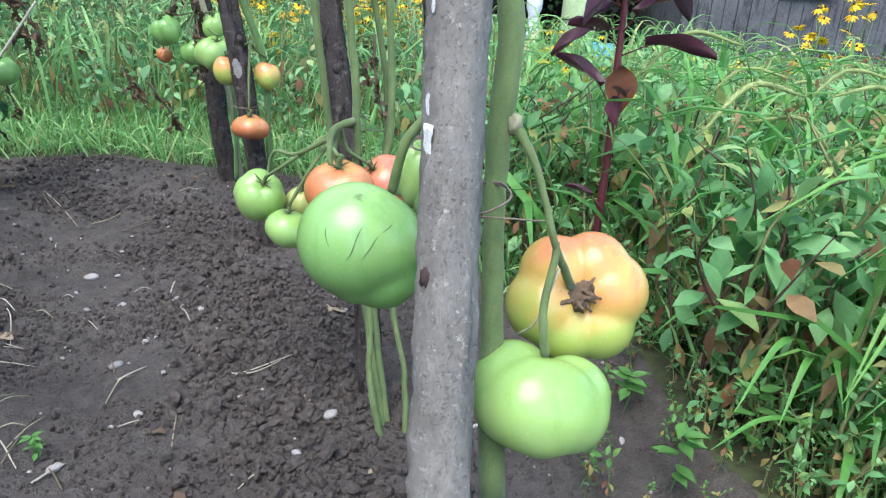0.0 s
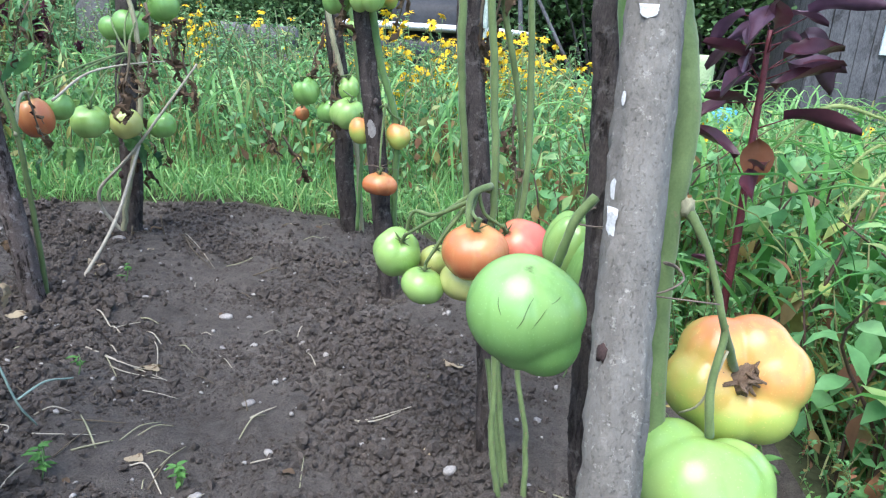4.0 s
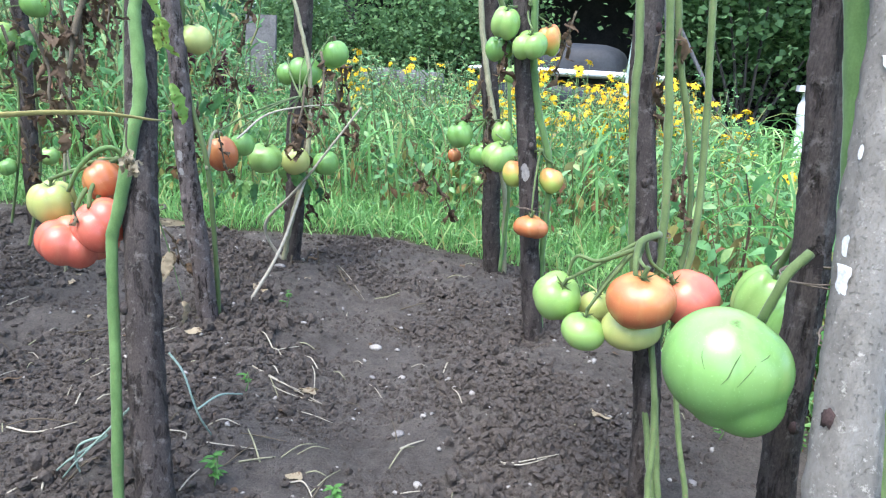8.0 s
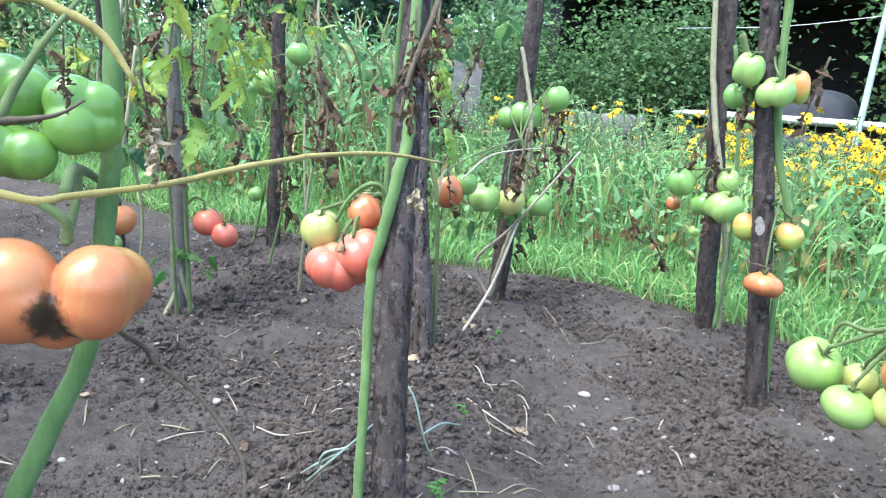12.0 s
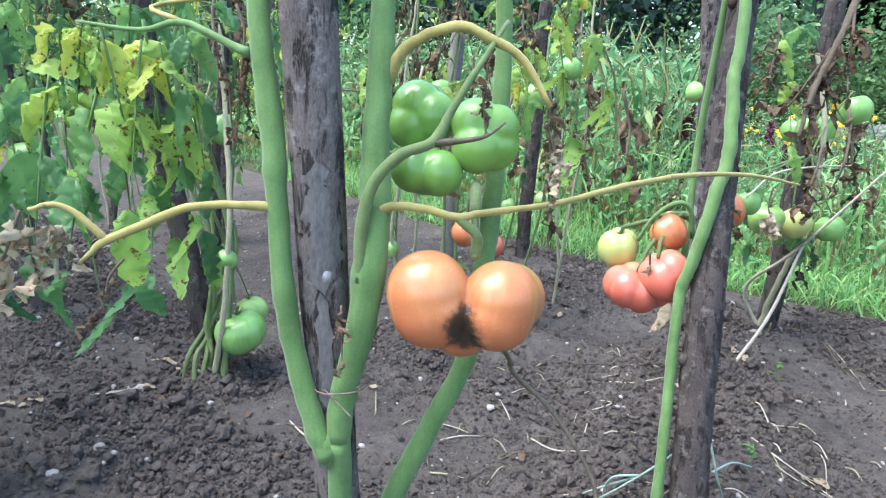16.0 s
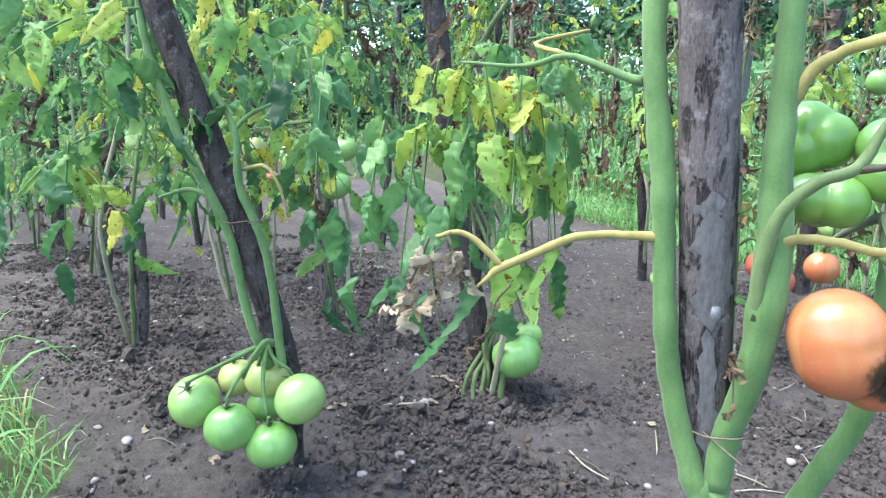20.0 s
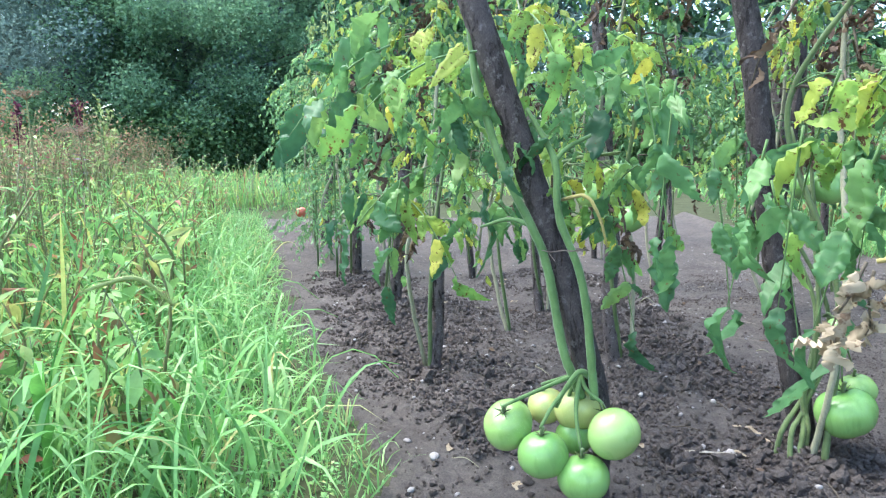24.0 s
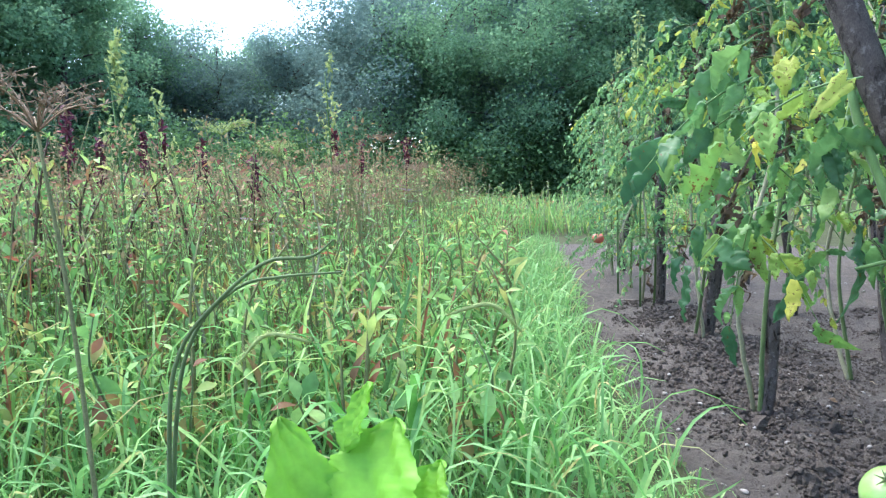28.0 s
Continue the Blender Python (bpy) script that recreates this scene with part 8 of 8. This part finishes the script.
M_wallgrey = plain("grey_rubble_stone", (0.07, 0.068, 0.066), (0.19, 0.185, 0.18), 9, 0.9, relief=0.8, dist=0.02)
M_carbody = plain("dark_car_paint", (0.01, 0.011, 0.013), (0.02, 0.022, 0.025), 5, 0.3, 0.5, 0.0)
m_glass, _t, _b = shader("window_glass", 0.08, 0.5)
_b.inputs["Base Color"].default_value = (0.03, 0.035, 0.04, 1)

# Shed with boards, window and shutter.
SH = Vector((3.85, 9.6, 0))
shed = base("shed", SH, "weathered grey plank shed with a pale blue window", "shed")
sw = Geo().add(*box(3.86, 9.64, -0.05, 7.4, 9.75, 2.6)).add(*box(3.86, 9.75, -0.05, 3.98, 13.0, 2.6)).add(*box(7.28, 9.75, -0.05, 7.4, 13.0, 2.6)).add(*box(3.86, 12.9, -0.05, 7.4, 13.0, 2.6))
part("wall", sw, M_planks, shed, smooth=False)
v, f = box(3.6, 9.3, 2.62, 7.7, 13.3, 2.74)
part("roof", Geo().add(v, f), M_roof, shed, "grey roof", smooth=False)
plank = None
for i in range(21):
    x = 3.87 + i * 0.168
    b = Geo().add(*box(x, 9.615 - 0.004 * (i % 3), 0.0, x + 0.158, 9.638, 2.55 - 0.02 * (i % 2)))
    if 4.95 < x < 5.75:
        b = Geo().add(*box(x, 9.615, 0.0, x + 0.158, 9.638, 0.86))
    part("plank", b, M_planks, shed, smooth=False)
win = part("window", Geo().add(*box(5.05, 9.56, 0.92, 5.72, 9.60, 0.98)).add(*box(5.05, 9.56, 1.62, 5.72, 9.60, 1.70)).add(*box(5.05, 9.56, 0.98, 5.12, 9.60, 1.62)).add(*box(5.65, 9.56, 0.98, 5.72, 9.60, 1.62)).add(*box(5.36, 9.56, 0.98, 5.41, 9.60, 1.62)), M_bluepaint, shed, "pale blue window frame", smooth=False)
part("pane", Geo().add(*box(5.12, 9.585, 0.98, 5.65, 9.592, 1.62)), m_glass, win, smooth=False)
part("shutter", Geo().add(*box(4.62, 9.57, 0.98, 5.0, 9.60, 1.7)), M_bluepaint, shed, "pale blue open shutter", smooth=False)

# Barrel, bowl, pedestal, poles.
BR = (2.313, 8.488, 0.663)
bl = base("barrel", (BR[0], BR[1], 0), "pale green rain barrel with a hoop", "barrel")
prof = [(0.0, 0.0), (0.17, 0.0), (0.19, 0.2), (0.195, 0.5), (0.19, 0.78), (0.175, 0.86), (0.16, 0.86), (0.16, 0.8), (0.0, 0.8)]
n = 20
v = [(BR[0] + r * math.cos(j * 6.2832 / n), BR[1] + r * math.sin(j * 6.2832 / n), z) for r, z in prof for j in range(n)]
f = [(i * n + j, i * n + (j + 1) % n, (i + 1) * n + (j + 1) % n, (i + 1) * n + j) for i in range(len(prof) - 1) for j in range(n)]
part("body", Geo().add(v, f), M_barrel, bl)
part("hoop", Geo().add(*tube([(BR[0] + 0.2 * math.cos(a), BR[1] + 0.2 * math.sin(a), 0.56) for a in np.linspace(0, 6.283, 17)], [0.008], 5, 2)), M_planks, bl)
BB = (2.475, 7.868, 0.301)
v = [(BB[0] + r * math.cos(j * 6.2832 / n), BB[1] + r * math.sin(j * 6.2832 / n), z) for r, z in ((0.0, 0.0), (0.12, 0.0), (0.17, 0.36), (0.16, 0.36), (0.11, 0.03), (0.0, 0.03)) for j in range(n)]
f = [(i * n + j, i * n + (j + 1) % n, (i + 1) * n + (j + 1) % n, (i + 1) * n + j) for i in range(5) for j in range(n)]
thing("bucket", Geo().add(v, f), M_blue, "blue plastic bucket on the grass by the barrel", "bucket")
PD = (1.987, 9.641, 0.625)
pd = base("pedestal", (PD[0], PD[1], 0), "white garden pedestal with a square cap", "pedestal")
prof = [(0.0, 0.0), (0.14, 0.0), (0.13, 0.12), (0.08, 0.2), (0.07, 0.55), (0.1, 0.62), (0.1, 0.78), (0.07, 0.84), (0.07, 0.92), (0.0, 0.92)]
v = [(PD[0] + r * math.cos(j * 6.2832 / n), PD[1] + r * math.sin(j * 6.2832 / n), z) for r, z in prof for j in range(n)]
f = [(i * n + j, i * n + (j + 1) % n, (i + 1) * n + (j + 1) % n, (i + 1) * n + j) for i in range(len(prof) - 1) for j in range(n)]
part("column", Geo().add(v, f), M_whitepaint, pd)
part("cap", Geo().add(*box(PD[0] - 0.13, PD[1] - 0.13, 0.93, PD[0] + 0.13, PD[1] + 0.13, 1.0)), M_whitepaint, pd, smooth=False)
for i, (a, b, r, m, lab) in enumerate([((-0.051, 9.12, 0.617), (-0.022, 9.519, 2.115), 0.035, M_flaking, "leaning pole with flaking green paint"), ((1.328, 7.75, 0.003), (0.435, 8.205, 1.522), 0.022, M_planks, "thin grey pole leaning across the flower bed"), ((0.279, 9.821, 1.726), (-0.056, 9.792, 2.337), 0.03, M_planks, "grey pole in the yard")]):
    a, b = np.array(a), np.array(b)
    ft = a + (b - a) * (-(a[2]) / (b - a)[2]) if i < 2 else np.array([a[0] + 0.2, a[1], 0])
    thing("pole", Geo().add(*tube([ft, a, b, b + (b - a) * 0.3], [r, r, r * 0.9, r * 0.85], 8, 4, 0.03, i)), m, lab, "pole", "yard poles")
thing("clothes_line", Geo().add(*tube([(-2.329, 9.86, 2.041), (-1.039, 10.125, 2.111), (0.129, 10.106, 2.247), (1.017, 10.395, 2.365)], [0.004], 4, 5)), M_whitepaint, "thin white washing line strung across the yard", "line")

# Open cart shed, inner shade put into near-black walls; a parked covered car.
cs = base("open_shed", (-0.2, 14.5, 0), "open-fronted cart shed, inner shade painted near-black", "shed")
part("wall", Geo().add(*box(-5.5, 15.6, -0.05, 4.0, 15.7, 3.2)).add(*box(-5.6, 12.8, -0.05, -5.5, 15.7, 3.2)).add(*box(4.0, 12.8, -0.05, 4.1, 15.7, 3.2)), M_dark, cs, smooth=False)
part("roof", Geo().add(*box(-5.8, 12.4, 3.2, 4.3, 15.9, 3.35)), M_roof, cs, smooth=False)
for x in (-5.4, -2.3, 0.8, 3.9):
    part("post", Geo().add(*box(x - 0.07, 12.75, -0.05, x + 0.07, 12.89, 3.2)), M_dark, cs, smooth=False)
CX, CY = -0.85, 10.3
car = base("car", (CX, CY, 0), "dark parked car with a white bonnet edge", "car")
v, f = ball(1.0, 10, 18)
v = np.sign(v) * np.abs(v) ** np.array([0.55, 0.6, 0.8])
part("body", Geo().add(v * np.array([1.35, 0.75, 0.42]) + np.array([CX, CY, 0.62]), f), M_carbody, car)
part("roof", Geo().add(v * np.array([0.62, 0.62, 0.3]) + np.array([CX + 0.1, CY, 1.08]), f), plain("grey_car_cover", (0.02, 0.022, 0.025), (0.04, 0.043, 0.047), 4, 0.6), car, "grey rounded roof")
part("bonnet", Geo().add(v * np.array([1.36, 0.3, 0.05]) + np.array([CX, CY - 0.55, 0.98]), f), M_whitepaint, car, "white bonnet edge")
for sx in (-0.85, 0.85):
    wv, wf = tube([(CX + sx, CY - 0.74, 0.3), (CX + sx, CY - 0.56, 0.3)], [0.3, 0.3], 18, 1)
    part("tyre", Geo().add(wv, wf), M_dark, car)
# Rubble wall and pale sheet beyond the beds.
rw = base("rubble_wall", (-3.2, 9.2, 0), "low wall of grey rubble stones", "wall")
rr = np.random.default_rng(77)
for row in range(3):
    x = -3.7 + 0.1 * row
    while x < -2.7:
        w = rr.uniform(0.2, 0.75)
        v, f = ball(1.0, 6, 9, lambda th, ph: 1)
        v = np.sign(v) * np.abs(v) ** 0.35 * (1 + 0.06 * rr.normal(0, 1, v.shape))
        part("stone", Geo().add(v * np.array([w * 0.5, 0.16, 0.16]) + np.array([x + w / 2, 9.2, 0.14 + 0.3 * row]), f), M_wallgrey, rw)
        x += w
ps = Vector((-4.587, 8.414, 1.295))
v, f = box(-0.22, -0.015, 0, 0.22, 0.015, 1.45)
v = v + np.array([0, 0.1, 0]) * v[:, 2:3] * 0.3
thing("pale_sheet", Geo().add(v, f), M_wallgrey, "weathered grey-white board leaning in the weeds", "board", smooth=False, at=Matrix.Translation((ps.x, ps.y, 0)))

# ---------------------------------------------------------------- small things on the soil


def pebble(p, r, seed, mat, flat=0.55, label="pale rounded pebble lying on the soil"):
    rng = np.random.default_rng(seed)
    r = 0.8 * r
    v, f = ball(r, 6, 9)
    v = v * (1 + 0.10 * rng.normal(0, 1, (len(v), 1))) * np.array([1.25, 0.85, flat])
    return thing("pebble", Geo().add(v, f), mat, label, "pebble", "pebbles", at=pose(p[0], p[1], gz(p[0], p[1]) + r * flat * 0.55, 0, 0, rng.uniform(0, 180)))


for i, (p, r) in enumerate([((-0.036, 2.001, 0), 0.019), ((-0.308, 2.486, 0), 0.020), ((-0.148, 2.309, 0), 0.013), ((-0.23, 2.281, 0), 0.012), ((0.083, 1.82, 0), 0.013), ((0.474, 1.805, 0), 0.018), ((0.656, 2.069, 0), 0.014), ((-0.313, 2.489, 0), 0.02), ((-0.001, 1.652, 0), 0.016), ((-0.038, 2.661, 0), 0.012), ((-1.836, 1.013, 0), 0.014), ((-1.661, 0.869, 0), 0.02), ((-1.289, 0.688, 0), 0.018), ((-1.533, 0.698, 0), 0.012), ((-1.036, 1.64, 0), 0.014), ((-1.669, 0.864, 0), 0.019), ((-3.139, 0.735, 0), 0.02), ((-3.495, 1.175, 0), 0.02), ((-1.775, -0.034, 0), 0.014), ((-1.649, 0.05, 0), 0.02), ((-2.7, 0.05, 0), 0.014), ((-1.543, 0.689, 0), 0.014), ((-1.259, 0.589, 0), 0.016), ((-1.78, -0.038, 0), 0.012), ((-3.988, -0.475, 0), 0.025), ((-1.033, 1.634, 0), 0.015), ((-1.085, 1.71, 0), 0.012), ((-1.002, 3.034, 0), 0.025)]):
    pebble(p, r, 1200 + i, M_pebble if i % 3 else M_stone)
rng = np.random.default_rng(61)
g = Geo()
pos = field(rng, 2400, -6, 1.3, -0.6, 3.6, lambda p: plot_depth(p[:, 0], p[:, 1]) > 0.05)
size = np.clip(rng.lognormal(-5.35, 0.45, len(pos)), 0.003, 0.012)
z = ground_z(pos[:, 0], pos[:, 1]) + size * 0.4
g.scatter(*clod_form(9, False), frames_at(rng, np.column_stack([pos, z]), size, 0.4))
thing("gravel", g, M_pebble, "scattered pale gravel chips in the soil", "gravel", kind="stuff")


def straw(pts, r, seed, mat=None, label="dry straw stalk lying on the soil"):
    q = [(x, y, gz(x, y) + r + dz) for x, y, dz in pts]
    return thing("straw", Geo().add(*tube(q, [r, r * 0.9, r * 0.5], 5, 5, 0.08, seed)), mat or M_twig, label, "straw", "straw litter")


for i, (a, b) in enumerate([((-0.784, 3.141, 0), (-0.545, 2.884, 0)), ((-0.531, 2.111, 0), (-0.324, 2.081, 0)), ((-0.396, 2.211, 0), (-0.309, 2.069, 0)), ((-0.376, 1.985, 0), (-0.216, 2.002, 0)), ((-0.355, 2.809, 0), (-0.281, 2.887, 0)), ((-0.406, 1.756, 0), (-0.29, 1.787, 0)), ((-0.174, 1.718, 0), (-0.065, 1.647, 0)), ((0.23, 1.969, 0), (0.357, 2.037, 0)), ((-0.793, 3.148, 0), (-0.568, 2.918, 0)), ((-0.546, 2.122, 0), (-0.282, 2.066, 0)), ((-0.78, 3.153, 0), (-0.537, 2.888, 0)), ((0.238, 1.971, 0), (0.38, 2.078, 0)), ((-1.216, 2.082, 0), (-1.124, 2.269, 0)), ((-0.523, 2.108, 0), (-0.276, 2.06, 0)), ((-0.864, 1.629, 0), (-0.723, 1.694, 0)), ((-0.908, 1.835, 0), (-0.908, 1.958, 0)), ((-1.188, 2.121, 0), (-1.1, 2.257, 0)), ((-0.992, 2.105, 0), (-0.902, 2.263, 0)), ((-1.655, 0.751, 0), (-1.61, 0.863, 0)), ((-1.649, 0.749, 0), (-1.608, 0.866, 0)), ((-1.255, 1.122, 0), (-1.078, 1.159, 0)), ((-1.664, 0.735, 0), (-1.613, 0.848, 0)), ((-4.66, -1.056, 0), (-4.609, -0.808, 0)), ((-1.26, 1.135, 0), (-1.086, 1.157, 0)), ((-0.885, 1.625, 0), (-0.72, 1.692, 0)), ((-0.55, 1.747, 0), (-0.466, 1.752, 0))]):
    rr = np.random.default_rng(1300 + i)
    m = ((a[0] + b[0]) / 2 + 0.02 * rr.normal(), (a[1] + b[1]) / 2 + 0.02 * rr.normal(), 0.006)
    straw([(a[0], a[1], 0), m, (b[0], b[1], 0.004)], rr.uniform(0.0015, 0.003), i, M_twig if i % 4 else M_twig_dark)
rng = np.random.default_rng(62)
for i in range(190):
    x, y = (rng.uniform(-3.6, 1.1), rng.uniform(-0.1, 3.5)) if i % 2 else (rng.uniform(-1.3, 0.1), rng.uniform(1.3, 2.4))
    if plot_depth(np.array([x]), np.array([y]))[0] > 0.1:
        a, L = rng.uniform(0, 3.14), rng.uniform(0.03, 0.12)
        straw([(x, y, 0), (x + 0.5 * L * math.cos(a), y + 0.5 * L * math.sin(a), 0.008), (x + L * math.cos(a), y + L * math.sin(a), 0.002)], rng.uniform(0.0012, 0.0025), i, (M_twig, M_stem_pale, M_twig_dark)[i % 3])


def litter_leaf(p, size, seed, mat, label="pale dead leaf lying on the soil"):
    v, f = LOBED[seed % 6]
    v = v.copy()
    v[:, 2] = 0.1 * np.sin(v[:, 1] * 6) + 0.12 * np.abs(v[:, 0])
    rr = np.random.default_rng(seed)
    return thing("dead_leaf", Geo().add(v * size, f), mat, label, "dead leaf", "dead leaves", at=pose(p[0], p[1], gz(p[0], p[1]) + 0.007, 8 * rr.normal(), 8 * rr.normal(), rr.uniform(0, 360)))


for i, (p, s) in enumerate([((-0.933, 2.737, 0), 0.07), ((-0.33, 2.08, 0), 0.05), ((0.561, 1.643, 0), 0.05), ((-0.312, 2.085, 0), 0.06), ((0.421, 2.261, 0), 0.04), ((-0.335, 2.084, 0), 0.06), ((-0.151, 1.732, 0), 0.04), ((0.416, 2.263, 0), 0.04), ((-0.783, 2.238, 0), 0.06), ((-0.332, 2.084, 0), 0.06), ((0.408, 2.261, 0), 0.05), ((-1.661, 0.869, 0), 0.05), ((-1.655, 0.574, 0), 0.05), ((-0.905, 2.753, 0), 0.06), ((-1.487, 0.259, 0), 0.05), ((-1.402, 0.382, 0), 0.035), ((-1.663, 0.568, 0), 0.05), ((-1.655, 0.625, 0), 0.05), ((-1.707, 0.973, 0), 0.04), ((-1.851, 0.981, 0), 0.05)]):
    litter_leaf(p, s, 1400 + i, M_paleleaf)
rng = np.random.default_rng(63)
for i in range(130):
    x, y = rng.uniform(-4.5, 1.1), rng.uniform(-0.2, 3.5)
    if plot_depth(np.array([x]), np.array([y]))[0] > 0.1:
        litter_leaf((x, y), rng.uniform(0.02, 0.05), 1430 + i, (M_paleleaf, M_dryleaf)[i % 2], "small dead leaf lying on the soil")

# Green twine at the worn stake.
tw = base("twine", (-0.472, 1.614, 0), "loose green twine knotted round the worn stake", "twine")
for pts in ([(-0.358, 1.565, 0.285), (-0.388, 1.54, 0.25), (-0.43, 1.503, 0.194), (-0.493, 1.48, 0.12), (-0.56, 1.50, 0.05)], [(-0.47, 1.529, 0.153), (-0.519, 1.507, 0.128), (-0.543, 1.524, 0.061), (-0.507, 1.54, -0.004)], [(-0.469, 1.529, 0.151), (-0.542, 1.512, 0.094), (-0.602, 1.522, 0.041)], [(-0.512, 1.763, 0.227), (-0.444, 1.725, 0.208), (-0.403, 1.716, 0.126), (-0.396, 1.753, 0.053)], [(-0.434, 1.755, 0.107), (-0.43, 1.833, 0.108), (-0.422, 1.913, 0.076)]):
    part("strand", Geo().add(*tube(pts, [0.0028, 0.0026, 0.002], 6, 6, 0.1, 3)), M_string, tw)
# Seedlings and small weeds on the bare soil.
for i, (p, h) in enumerate([((-0.32, 1.658, 0), 0.07), ((-0.051, 1.684, 0), 0.05), ((-0.47, 1.995, 0), 0.05), ((-0.044, 1.678, 0), 0.05), ((0.724, 2.304, 0), 0.05), ((1.138, 1.677, 0), 0.16), ((1.353, 2.099, 0), 0.2), ((1.111, 1.917, 0), 0.12), ((-0.309, 1.641, 0), 0.06), ((-0.7, 2.583, 0), 0.06), ((-0.885, 2.402, 0), 0.06), ((1.286, 1.716, 0), 0.16), ((1.393, 1.772, 0), 0.2)]):
    rr = np.random.default_rng(1500 + i)
    z = gz(p[0], p[1])
    ob = base("seedling", (p[0], p[1], z), "small green weed seedling in the soil", "weed", "seedlings")
    part("stem", Geo().add(*tube([(p[0], p[1], z - 0.005), (p[0] + 0.01, p[1], z + h * 0.6), (p[0], p[1] + 0.01, z + h)], [0.002, 0.0018, 0.001], 5, 3)), M_stem, ob)
    for k in range(9):
        a = rr.uniform(0, 6.28)
        part("leaf", Geo().scatter(*OVAL, [aim_at((p[0], p[1], z + h * rr.uniform(0.25, 1)), (math.cos(a), math.sin(a), rr.uniform(-0.1, 0.4)), min(0.05, h * rr.uniform(0.3, 0.5)))]), M_weed, ob)
